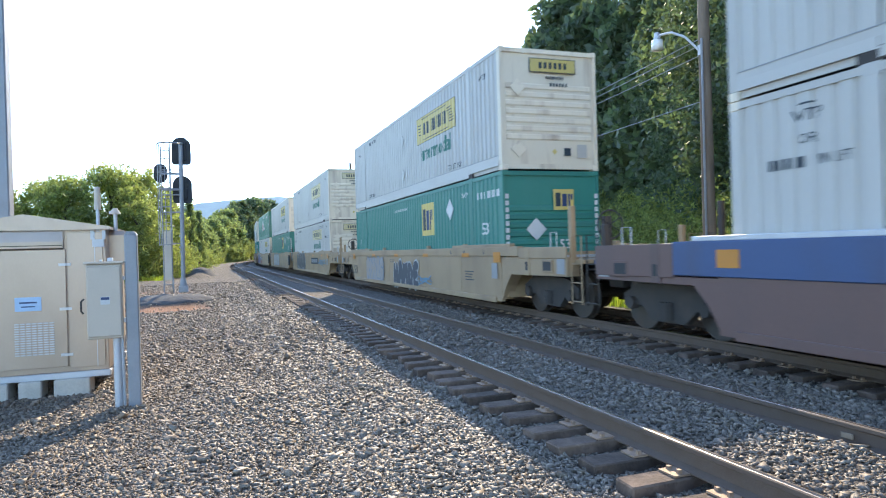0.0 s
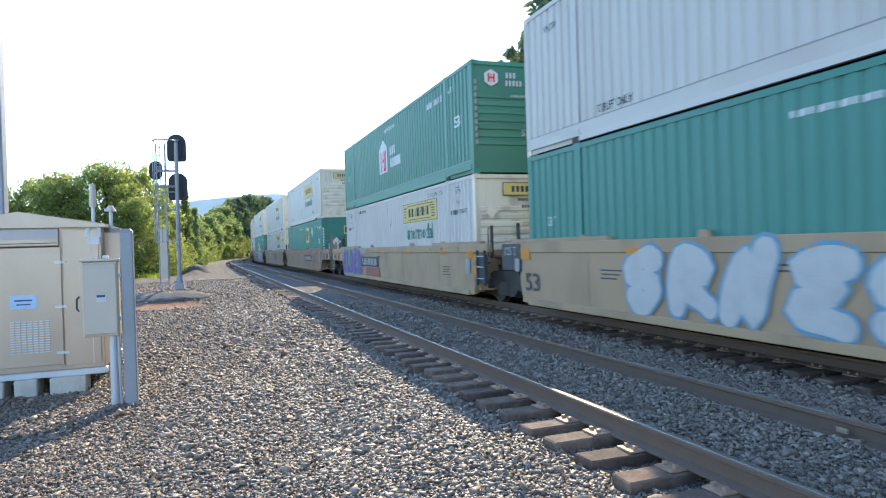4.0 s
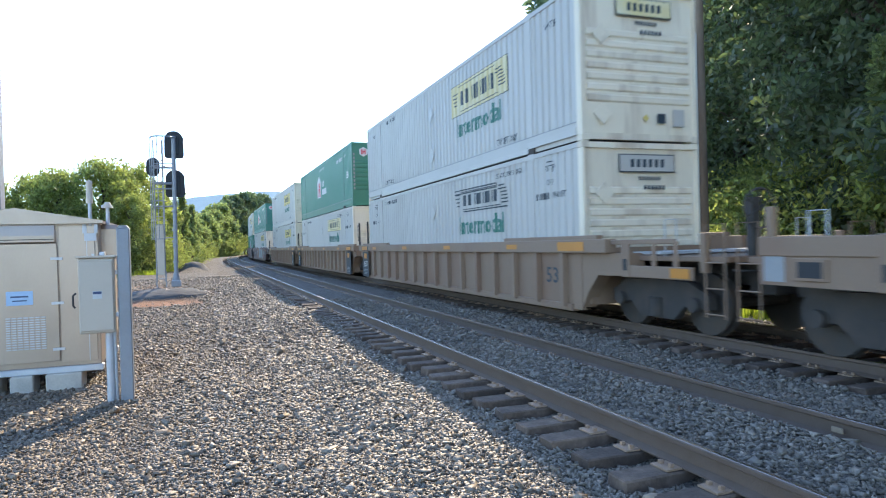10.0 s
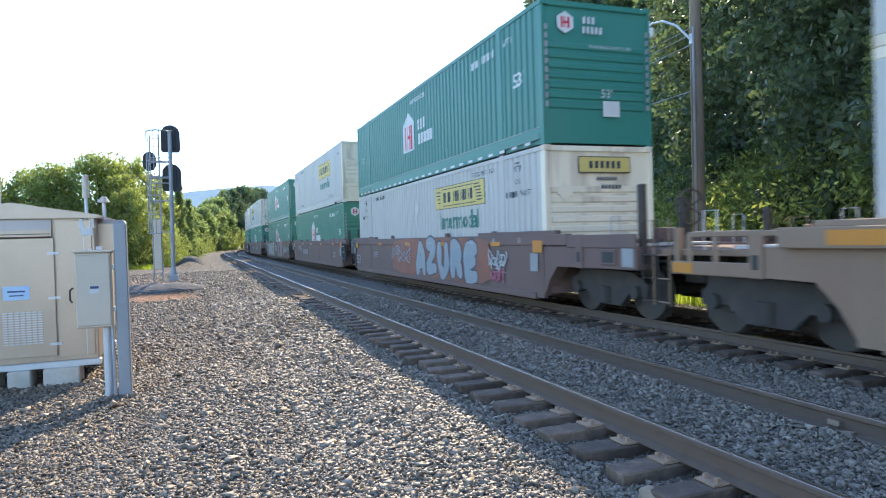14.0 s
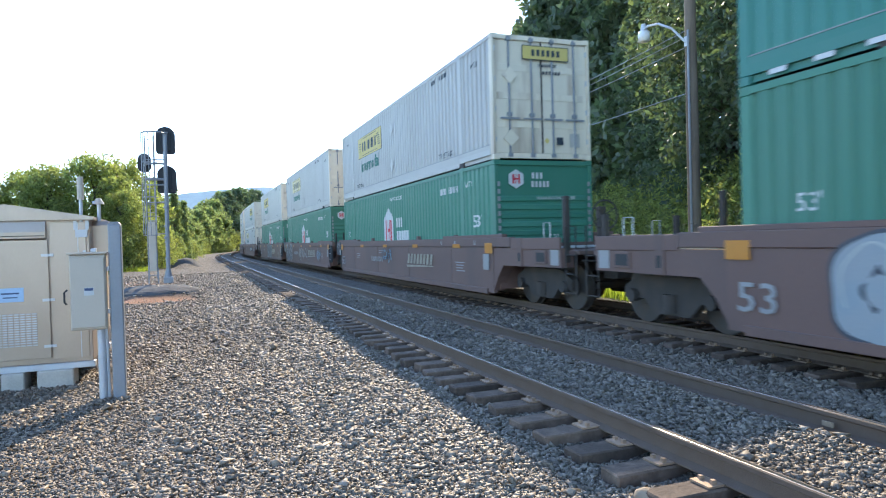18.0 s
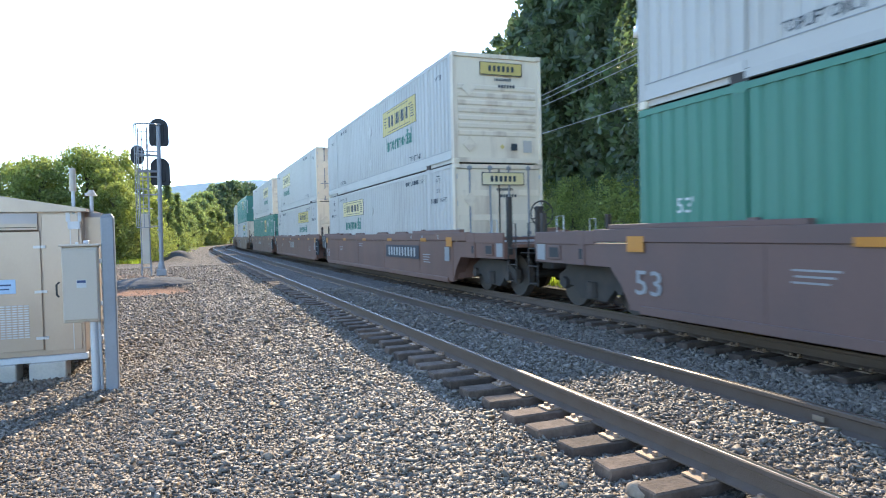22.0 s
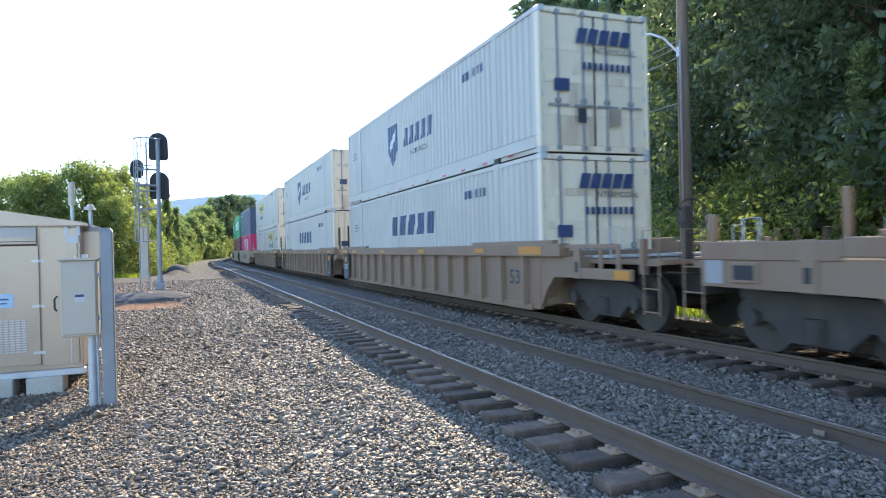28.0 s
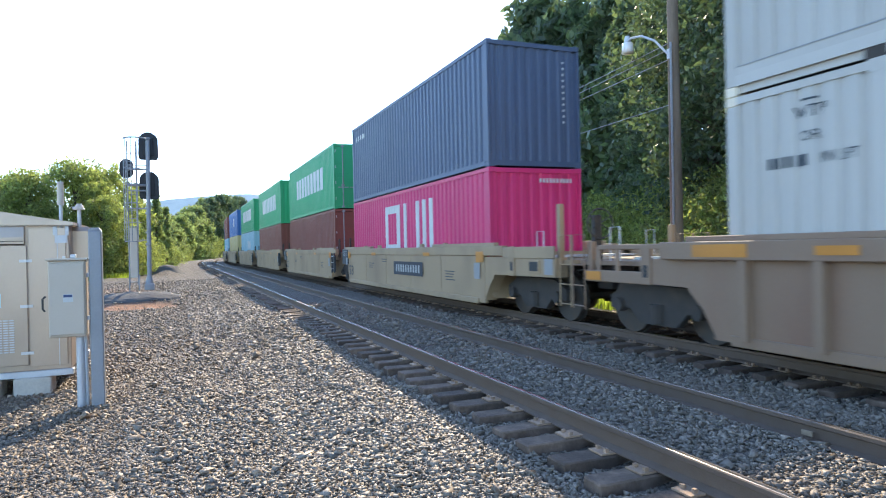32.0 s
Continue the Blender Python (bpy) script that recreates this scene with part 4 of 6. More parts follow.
def end_frame(c, style, mat, s, e, h, bot, chord, top, x0, x1):
    """The side frame over the truck at a coupled end: arched plate, slotted post, open rail or full sheet."""
    reach = 1.42 if style == "ribbed" else 2.95
    part("side_gusset", prism([(e * h, bot + 0.05), (e * h, chord), (e * (h + reach), chord), (e * (h + reach), 0.86), (e * (h + 0.5), 0.84), (e * (h + 0.22), 0.58)], x0, x1, "x"), mat, c)
    xo = max(abs(x0), abs(x1))
    span = lambda u, w: (min(e * (h + u), e * (h + w)), max(e * (h + u), e * (h + w)))
    wide = lambda u, w: (min(s * u, s * w), max(s * u, s * w))
    p0, p1 = wide(xo - 0.02, xo + 0.03)
    y0, y1 = span(1.2, 1.42)
    r0, r1 = wide(xo - 0.02, xo + 0.022)
    u0, u1 = wide(xo - 0.015, xo + 0.017)
    post = part("frame_post", boxes((p0, y0, 0.84, p1, y1, top - 0.02), bevel=0.01), mat, c)
    q0, q1 = wide(xo + 0.028, xo + 0.034)
    # no hole: a black plate paints the slot's dark inside
    part("slot", boxes((q0, y0 + 0.06, 0.95, q1, y1 - 0.06, 1.13)), BLACK, post, "black plate for the slot's dark inside")
    if style == "ribbed":
        y0, y1 = span(1.42, 2.85)
        part("lower_rail", boxes((r0, y0, 0.845, r1, y1, 1.03), bevel=0.01), mat, c)
        y0, y1 = span(0.9, 2.5)
        part("upper_rail", boxes((r0, y0, top - 0.1, r1, y1, top - 0.024), bevel=0.01), mat, c)
        for u in (1.95, 2.44):
            y0, y1 = span(u, u + 0.1)
            part("frame_upright", boxes((u0, y0, 1.0, u1, y1, top - 0.06), bevel=0.008), mat, c)
        if s < 0:
            plates([(-0.2, -0.07, 0.2, 0.07)], REFLEX, c, on_side(-xo - 0.034, e * (h + 2.6), 0.94), "reflector", "amber reflective patch")
    else:
        y0, y1 = span(0.905, 2.95)
        part("frame_cap", boxes((r0, y0, chord - 0.02, r1, y1, top - 0.03), bevel=0.01), mat, c)
        if s < 0:
            plates([(-0.15, -0.2, 0.15, 0.2)], NOTICE, c, on_side(-xo - 0.004, e * (h + 2.72), 1.1), "notice", "white printed notice")
            y0, y1 = span(2.0, 2.42)
            box = part("recess_frame", boxes((-xo - 0.03, y0, 0.92, -xo + 0.01, y1, 1.18), bevel=0.008), mat, c)
            # the shade inside the recess is a flat black plate
            part("recess", boxes((-xo - 0.034, y0 + 0.05, 0.96, -xo - 0.028, y1 - 0.05, 1.14)), BLACK, box, "black plate for the recess's dark inside")


def well_car(style, colour, front, rear, m, length=LONG):
    """One well: its middle at the origin; front (-y) and rear (+y) ends are 'shared' (jointed over one truck) or 'coupled'."""
    key = (style, colour, front, rear, length)
    if key in CARS:
        return copy_thing(CARS[key], m)
    mat = {"tan": CAR_TAN, "brown": CAR_BROWN, "red": CAR_RED, "dark": CAR_DARK, "blue": CAR_BLUE}[colour]
    word = {"tan": "tan", "brown": "dusty brown", "red": "red-brown", "dark": "dark maroon", "blue": "faded blue"}[colour]
    c = thing("well_car", f"{word} {'ribbed' if style == 'ribbed' else 'smooth-sided'} well car carrying stacked containers", "rail car", "well cars of the train", m)
    h = length / 2 + 0.12
    X = 1.46
    top, chord, bot = 1.46, (0.95 if colour == "blue" else 1.22), 0.2
    for s in (-1, 1):
        a = lambda u, w: (min(s * u, s * w), max(s * u, s * w))
        x0, x1 = a(X - 0.1, X - 0.02)
        side = part("side_wall", boxes((x0, -h, bot, x1, h, chord + 0.02)), CAR_DARK if colour == "blue" else mat, c)
        x0, x1 = a(X - 0.14, X + (0.09 if style == "ribbed" else 0.0))
        part("top_chord", boxes((x0, -h - 0.9, chord + (0.0 if style == "ribbed" else 0.024), x1, h + 0.9, top), bevel=0.012), mat, c)
        x0, x1 = a(X - 0.14, X + 0.02)
        part("bottom_chord", boxes((x0, -h + 0.3, bot - 0.04, x1, h - 0.3, bot + 0.09), bevel=0.01), CAR_DARK if colour == "blue" else mat, c)
        if style == "ribbed":
            for i in range(16):
                y = -7.65 + 1.02 * i
                part("rib", prism([(s * (X - 0.02), y - 0.07), (s * (X + 0.085), y - 0.06), (s * (X + 0.085), y + 0.06), (s * (X - 0.02), y + 0.07)], bot + 0.05, chord + 0.005, "z"), mat, side)
        else:
            for y in (-h + 2.4, -h / 3, h / 3, h - 2.4):
                x0, x1 = a(X - 0.12, X - 0.03)
                if colour == "red" and abs(y) < h / 2:
                    for q in (y - 1.0, y + 1.2):
                        part("guide", prism([(q - 0.62, top - 0.01), (q + 0.62, top - 0.01), (q + 0.5, top + 0.06), (q - 0.5, top + 0.06)], x0, x1, "x"), mat, c)
                    continue
                part("guide", prism([(y - 0.12, top - 0.01), (y + 0.12, top - 0.01), (y + 0.06, top + 0.1), (y - 0.06, top + 0.1)], x0, x1, "x"), mat, c)
        # stepped plate on the sill near both ends
        for e in (-1, 1):
            y0, y1 = sorted((e * (h - 3.2), e * (h + 0.5)))
            x0, x1 = a(X - 0.14, X - 0.01)
            part("sill_plate", boxes((x0, y0, top - 0.005, x1, y1, top + 0.07), bevel=0.01), GALV if colour == "blue" else mat, c)
            reach = 0.5 if style != "ribbed" and (front if e < 0 else rear) == "shared" else 0.95
            x0, x1 = a(X - 0.3, X - 0.03)
            if (front if e < 0 else rear) == "coupled":
                end_frame(c, style, CAR_DARK if colour == "blue" else mat, s, e, h, bot, chord, top, x0, x1)
            else:
                part("side_gusset", prism([(e * h, bot + 0.05), (e * h, chord), (e * (h + reach), chord), (e * (h + reach), 1.0), (e * (h + reach * 0.53), 0.95), (e * (h + reach * 0.21), 0.6)], x0, x1, "x"), mat, c)
            # amber patches
            plates([(-0.2, -0.12, 0.2, 0.12)] if style != "ribbed" else [(-0.45, -0.08, 0.45, 0.08)], REFLEX, c, on_side(-X - (0.094 if style == "ribbed" else 0.004), e * (h - 0.2), 1.22 if style != "ribbed" else 1.34), "reflector", "amber reflective patch") if s < 0 else None
    for e in (-1, 1):
        kind = front if e < 0 else rear
        out = 1.6 if kind == "shared" else 3.4
        part("end_bulkhead", boxes((-X + 0.14, min(e * h, e * (h + 0.12)), 0.3, X - 0.14, max(e * h, e * (h + 0.12)), 1.3)), mat, c)
        y0, y1 = sorted((e * (h + 0.1), e * (h + out - 0.1)))
        part("end_platform", boxes((-X + 0.2 if kind == "coupled" else -0.9, y0, 1.1, X - 0.2 if kind == "coupled" else 0.9, y1, 1.18), bevel=0.01), mat, c)
        part("centre_sill", boxes((-0.25, y0, 0.72, 0.25, y1, 1.1)), GRIME, c)
        if kind == "coupled":
            truck(c, e * (h + 1.55))
            part("coupler", boxes((-0.14, min(e * (h + out - 0.1), e * (h + out + 0.33)), 0.72, 0.14, max(e * (h + out - 0.1), e * (h + out + 0.33)), 1.0), bevel=0.03), GRIME, c)
            for s in (-1, 1):
                # corner posts, ladder and grab irons
                yy = e * (h + out - 0.5)
                steel = mat if colour in ("tan", "brown") else GRIME
                part("corner_post", boxes((min(s * 1.22, s * 1.32), yy - 0.06, 0.95, max(s * 1.22, s * 1.32), yy + 0.06, 1.5 if style == "ribbed" else 2.2 if (s * e) > 0 else 1.8), bevel=0.01), steel, c)
                ld = part("ladder", bent([(s * 1.36, yy + e * 0.1, 0.35), (s * 1.36, yy + e * 0.1, 1.62), (s * 1.36, yy + e * 0.46, 1.62), (s * 1.36, yy + e * 0.46, 0.35)], 0.014, 6), steel, c, "thin steel end ladder")
                for z in (0.4, 0.75, 1.1):
                    part("rung", bar((s * 1.36, yy + e * 0.1, z), (s * 1.36, yy + e * 0.46, z), 0.012, 6), steel, ld)
                part("grab_iron", bent([(s * 1.3, yy - e * 0.55, 1.18), (s * 1.3, yy - e * 0.55, 1.72), (s * 1.3, yy - e * 0.8, 1.72), (s * 1.3, yy - e * 0.8, 1.18)], 0.012, 6), GALV, c, "thin bright grab iron")
            if e < 0:
                ye = -h - out
                bw = part("brake_stand", boxes((-0.78, ye + 0.14, 1.1, -0.62, ye + 0.26, 1.98), bevel=0.01), GRIME, c)
                part("brake_wheel", bent([(-0.7 + 0.27 * math.cos(k * math.pi / 10), ye + 0.08, 1.82 + 0.27 * math.sin(k * math.pi / 10)) for k in range(21)], 0.018, 6), GRIME, bw)
                for k in range(3):
                    ca, sa = 0.26 * math.cos(k * math.pi / 3 + 0.5), 0.26 * math.sin(k * math.pi / 3 + 0.5)
                    part("spoke", bar((-0.7 - ca, ye + 0.09, 1.82 - sa), (-0.7 + ca, ye + 0.09, 1.82 + sa), 0.011, 5), GRIME, bw)
            part("coupler_lift_bar", bent([(-1.25, e * (h + out - 0.02), 1.0), (-0.4, e * (h + out + 0.05), 0.95), (0.0, e * (h + out + 0.2), 1.02)], 0.014, 6), GRIME, c)
            part("cushion_pocket", boxes((-0.45, min(e * (h + out - 0.55), e * (h + out - 0.1)), 0.62, 0.45, max(e * (h + out - 0.55), e * (h + out - 0.1)), 1.1), bevel=0.02), GRIME, c)
            part("walkway", boxes((-1.2, min(e * (h + 1.2), e * (h + 1.9)), 1.2, 1.2, max(e * (h + 1.2), e * (h + 1.9)), 1.24)), GALV, c, "bright steel grating walkway")
            part("air_hose", bent([(0.35, e * (h + out), 0.85), (0.36, e * (h + out + 0.15), 0.6), (0.34, e * (h + out + 0.33), 0.52)], 0.025, 6), BLACK, c)
        else:
            if e > 0:
                truck(c, h + 1.63)
            for s in (-1, 1):
                part("end_stake", boxes((s * 1.2 - 0.03, e * (h + 0.62) - 0.04, 1.1, s * 1.2 + 0.03, e * (h + 0.62) + 0.04, 2.45 if style == "ribbed" else 1.9), bevel=0.008), GRIME, c, "dark steel end stake")
                zt = 2.35 if style == "ribbed" else 1.85
                part("grab_iron", bent([(s * 1.24, e * (h + 0.56), zt - 0.7), (s * 1.24, e * (h + 0.5), zt - 0.68), (s * 1.24, e * (h + 0.5), zt - 0.02), (s * 1.24, e * (h + 0.56), zt)], 0.014, 6), GRIME, c)
                part("hand_brake_box", boxes((s * 0.55 - 0.12, min(e * (h + 0.9), e * (h + 1.2)), 1.18, s * 0.55 + 0.12, max(e * (h + 0.9), e * (h + 1.2)), 1.55), bevel=0.02), GRIME, c)
    if style == "ribbed":
        for kind, yb, txt in ((front, -h + 0.2, ""), (rear, h - 0.32, "125T")):
            if kind != "shared":
                continue
            plates([(-0.48, -0.5, 0.48, 0.5)], PANEL_SLATE, c, on_side(-X - 0.088, yb, 0.7), "board", "dark slate load board")
            plates([(-0.5, -0.1, 0.5, 0.11)], PANEL_SLATE, c, on_side(-X - 0.092, yb, 1.335), "chord_band", "dark slate band on the top chord")
            plates([(-0.2, -0.1, 0.2, 0.1)], REFLEX, c, on_side(-X - 0.094, yb, 1.03), "board_patch", "amber patch")
            if txt:
                lettering(txt, 0.3, INK_WHITE, c, on_side(-X - 0.094, yb, 0.7), 0.004)
            plates([(-0.3, 0.0, 0.3, 0.02), (-0.3, -0.06, 0.25, -0.04), (-0.3, -0.12, 0.28, -0.1), (-0.3, -0.18, 0.2, -0.16)], NOTICE, c, on_side(-X - 0.094, yb, 0.48), "stencil", t=0.003)
        lettering("53", 0.42, INK_DARK, c, on_side(-X + 0.014, -7.15, 0.78), 0.004, 1.2)
    elif style != "ribbed":
        ink = INK_DARK if colour in ("tan", "brown") else NOTICE
        for i in range(4):
            y = -h + 2.6 + i * (2 * h - 5.2) / 3
            part("weld_seam", boxes((-X + 0.014, y - 0.012, bot + 0.1, -X + 0.023, y + 0.012, chord + 0.1)), mat, c)
        for y, txt in ((-h + 1.0, "53"), (-h + 2.3, "48"), (-h + 3.3, "45")):
            if length > 14:
                lettering(txt, 0.15, ink, c, on_side(-X - 0.004, y, 1.34), 0.002)
        for y, z, n in ((-h + 2.0, 0.85, 4), (h - 3.3, 0.95, 3), (1.4, 1.1, 2)):
            plates([(-0.32 + 0.04 * (k % 2), -0.07 * k - 0.012, 0.3 - 0.07 * (k % 3), -0.07 * k + 0.012) for k in range(n)], ink, c, on_side(-X + 0.0165, y, z), "stencil", t=0.003)
        plates([(-0.16, -0.18, 0.16, 0.18)], NOTICE, c, on_side(-X - 0.004, -h + 0.35, 0.9), "notice", "white printed notice")
        if colour != "blue":
            lettering("53", 0.52, INK_DARK if colour in ("tan", "brown") else NOTICE, c, on_side(-X - 0.004, h - 0.5, 0.62), 0.004, 1.3)
        if rear == "shared":
            # load board with its weight mark over the joint
            bd = part("load_board", boxes((-X - 0.014, h + 0.02, 0.86, -X + 0.03, h + 0.92, 1.44), bevel=0.006), PANEL_SLATE, c, "dark slate load board")
            lettering("125 T", 0.26, NOTICE, bd, on_side(-X - 0.018, h + 0.5, 1.27), 0.003)
            plates([(-0.1, -0.14, 0.1, 0.14)], NOTICE, bd, on_side(-X - 0.018, h + 0.16, 0.98), "notice", "small pale notice")
            part("hanger", boxes((-X + 0.03, h + 0.1, 0.62, -X + 0.06, h + 0.24, 0.86)), GRIME, bd)
        if front == "shared":
            # dark ladder panel with amber patches at the other end
            lp = part("ladder_panel", boxes((-X - 0.012, -h - 0.86, 0.5, -X + 0.02, -h - 0.34, 1.2), bevel=0.006), PANEL_SLATE, c, "dark slate ladder panel")
            for z in (0.62, 0.9, 1.16):
                part("rung", bar((-X - 0.06, -h - 0.82, z), (-X - 0.06, -h - 0.4, z), 0.013, 6), GALV, lp)
            for yy in (-h - 0.84, -h - 0.38):
                part("ladder_rail", boxes((-X - 0.07, yy - 0.02, 0.45, -X - 0.012, yy + 0.02, 1.3)), PANEL_SLATE, lp)
            for zz in (1.12, 0.8):
                plates([(-0.11, -0.1, 0.11, 0.1)], REFLEX, c, on_side(-X - 0.006, -h - 0.18, zz), "reflector", "amber reflective patch")
    CARS[key] = c
    return c

# ---- the train, from the first car in view to the last: rear end at 0 s, car, colour, upper box, lower box ----
SPEED = 15.064
CONSIST = [
    (6.98, "smooth", "blue", "jbh", "jbh"),
    (30.28, "smooth", "tan", "jbh", "emp"),
    (53.56, "smooth", "tan", "jbhdull", "jbhdull"),
    (72.91, "smooth", "tan", "jbh", "emp"),
    (92.00, "smooth", "tan", "hub", "jbh"),
    (115.33, "smooth", "brown", "jbh", "emp"),
    (134.57, "smooth", "brown", "jbhdull", "jbh"),
    (153.87, "smooth", "brown", "jbh", "hub"),
    (177.21, "ribbed", "brown", "jbhdull", "jbhline"),
    (196.39, "ribbed", "brown", "hub", "jbhdull"),
    (215.75, "ribbed", "brown", "jbh", "jbh"),
    (238.77, "smooth", "dark", "hubtall", "jbh"),
    (258.18, "smooth", "dark", "jbh", "hub"),
    (277.71, "smooth", "dark", "hubtall", "hub"),
    (301.16, "smooth", "dark", "jbh:doors", "hub"),
    (320.54, "smooth", "dark", "jbhdull:doors", "hub"),
    (339.86, "smooth", "dark", "jbh:doors", "hub"),
    (363.53, "smooth", "red", "jbh", "jbhdull:doors"),
    (382.77, "smooth", "red", "jbhdull:doors", "jbh"),
    (402.06, "smooth", "red", "jbhdull", "emp:doors"),
    (425.72, "smooth", "brown", "emp", "jbh"),
    (449.35, "ribbed", "brown", "swift:doors", "swift:doors"),
    (468.76, "ribbed", "brown", "swift:doors", "swift:plain"),
    (488.52, "ribbed", "brown", "jbh:doors", "jbh"),
    (507.73, "smooth", "tan", "slate:plain", "magenta:plain"),
    (523.30, "smooth", "tan", "ever:doors", "oxide:doors"),
    (539.30, "smooth", "tan", "ever:plain", "oxide:plain"),
    (555.60, "smooth", "tan", "ever:plain", "pale:plain"),
    (572.20, "smooth", "tan", "blue:plain", "cream:plain"),
    (589.20, "smooth", "tan", "oxide:plain", "pale:plain"),
    (605.30, "smooth", "tan", "slate:plain", "ever:plain"),
]
FLOOR_Z = 0.355
MOVING = []
UNITS = []
for k, (s, style, colour, upper, lower) in enumerate(CONSIST):
    L = SHORT if k >= 24 else LONG
    mid = s - L / 2
    ends = []
    for gap in (CONSIST[k][0] - L - CONSIST[k - 1][0] if k else 9.0, CONSIST[k + 1][0] - (SHORT if k >= 23 else LONG) - s if k + 1 < len(CONSIST) else 3.4):
        ends.append("coupled" if gap > 5.5 else "shared")
    unit = well_car(style, colour, ends[0], ends[1], track_pose(TRAIN, mid), L)
    UNITS.append(unit)
    MOVING.append((unit, mid, 0.0))
    for tier, kind in enumerate((lower, upper)):
        z = FLOOR_Z + tier * (TALL + 0.004)
        MOVING.append((container(kind, ("low", "high")[tier], track_pose(TRAIN, mid, z)), mid, z))

# ---- paint on single cars ----


def swoop(pts, n=5):
    """The points with a smooth curve drawn through them."""
    q = [pts[0], *pts, pts[-1]]
    out = []
    for p0, p1, p2, p3 in zip(q, q[1:], q[2:], q[3:]):
        for k in range(n):
            t = k / n
            out.append(tuple(0.5 * (2 * b + (c - a) * t + (2 * a - 5 * b + 4 * c - d) * t * t + (3 * b - a - 3 * c + d) * t ** 3) for a, b, c, d in zip(p0, p1, p2, p3)))
    return out + [pts[-1]]


def ribbon(pts, w, rise=0.00012):
    """One thick stroke along pts with round ends, climbing a hair along its way."""
    bm = bmesh.new()
    pts = swoop(pts)
    n = len(pts)
    left, right = [], []
    for i, (x, y) in enumerate(pts):
        (ax, ay), (bx, by) = pts[max(i - 1, 0)], pts[min(i + 1, n - 1)]
        d = Vector((bx - ax, by - ay)).normalized()
        ww = w * (1.0 + 0.18 * math.sin(i * 0.9))
        left.append(bm.verts.new((x - d.y * ww, y + d.x * ww, i * rise)))
        right.append(bm.verts.new((x + d.y * ww, y - d.x * ww, i * rise)))
    for i in range(n - 1):
        bm.faces.new((left[i], right[i], right[i + 1], left[i + 1]))
    for i, s in ((0, -1), (n - 1, 1)):
        x, y = pts[i]
        ax, ay = (left[i].co - right[i].co).xy * 0.5
        arc = [bm.verts.new((x + ax * math.cos(a) + s * ay * math.sin(a), y + ay * math.cos(a) - s * ax * math.sin(a), i * rise)) for a in (0.6, 1.2, 1.8, 2.4)]
        bm.faces.new((left[i], *arc, right[i]))
    bmesh.ops.recalc_face_normals(bm, faces=bm.faces[:])
    if sum(f.normal.z for f in bm.faces) < 0:
        bmesh.ops.reverse_faces(bm, faces=bm.faces[:])
    return bm


GLYPHS = {
    "G": [[(0.75, 0.7), (0.0, 1.0), (-0.8, 0.3), (-0.7, -0.6), (0.0, -1.0), (0.75, -0.6), (0.75, -0.05), (0.15, -0.05)]],
    "A": [[(-0.8, -1.0), (-0.45, 0.4), (0.1, 1.0), (0.55, 0.4), (0.8, -1.0)], [(-0.5, -0.3), (0.5, -0.3)]],
    "N": [[(-0.75, -1.0), (-0.7, 0.9), (-0.2, 0.5), (0.4, -0.8), (0.7, -0.5), (0.75, 1.0)]],
    "O": [[(0.0, 1.0), (-0.75, 0.4), (-0.7, -0.6), (0.0, -1.0), (0.75, -0.5), (0.7, 0.5), (0.05, 1.0)]],
    "E": [[(0.75, 0.95), (-0.5, 0.95), (-0.7, 0.0), (-0.5, -0.95), (0.8, -0.95)], [(-0.6, 0.05), (0.55, 0.1)]],
    "B": [[(-0.65, -1.0), (-0.65, 1.0)], [(-0.6, 0.95), (0.55, 0.75), (0.45, 0.2), (-0.4, 0.05), (0.75, -0.3), (0.6, -0.85), (-0.6, -0.95)]],
    "R": [[(-0.65, -1.0), (-0.65, 1.0)], [(-0.6, 0.95), (0.6, 0.7), (0.4, 0.1), (-0.3, 0.0), (0.3, -0.4), (0.8, -1.0)]],
    "D": [[(-0.65, -1.0), (-0.65, 1.0)], [(-0.6, 0.95), (0.5, 0.65), (0.75, 0.0), (0.45, -0.7), (-0.6, -0.95)]],
    "H": [[(-0.7, -1.0), (-0.7, 1.0)], [(0.7, -1.0), (0.7, 1.0)], [(-0.7, 0.05), (0.7, 0.05)]],
    "L": [[(-0.55, 1.0), (-0.6, -0.6), (-0.2, -0.95), (0.8, -0.9)]],
    "M": [[(-0.85, -1.0), (-0.6, 0.9), (0.0, -0.2), (0.6, 0.9), (0.85, -1.0)]],
    "U": [[(-0.75, 1.0), (-0.7, -0.4), (0.0, -1.0), (0.7, -0.4), (0.75, 1.0)]],
    "V": [[(-0.85, 1.0), (-0.3, -0.4), (0.0, -1.0), (0.3, -0.4), (0.9, 1.0)]],
    "Y": [[(-0.8, 1.0), (-0.4, 0.2), (0.0, 0.0), (0.5, 0.3), (0.85, 1.0)], [(0.0, 0.0), (-0.1, -1.0)]],
    "Z": [[(-0.75, 0.95), (0.7, 0.95), (0.1, 0.1), (-0.75, -0.9), (0.8, -0.95)]],
    "W": [[(-0.9, 1.0), (-0.5, -0.95), (0.0, 0.3), (0.45, -0.95), (0.9, 1.0)]],
}


def graffiti(car, y, z, w, h, n, fill, edge, seed, wide=0.12, label="large spray-painted swollen shapes", word=""):
    """n swollen slanting forms in a row; the middle of the row at y, z."""
    rng = random.Random(seed)
    m = on_side(-1.466, y, z)
    p = w / n
    forms = []
    for i in range(n):
        cx = -w / 2 + (i + 0.5) * p
        a, b = p * 0.27, h * 0.5 - wide
        if word:
            tip = rng.uniform(-0.06, 0.06)
            forms += [(i, [(cx + u * p * 0.385, v * b + tip) for u, v in line]) for line in GLYPHS[word[i]]]
            continue
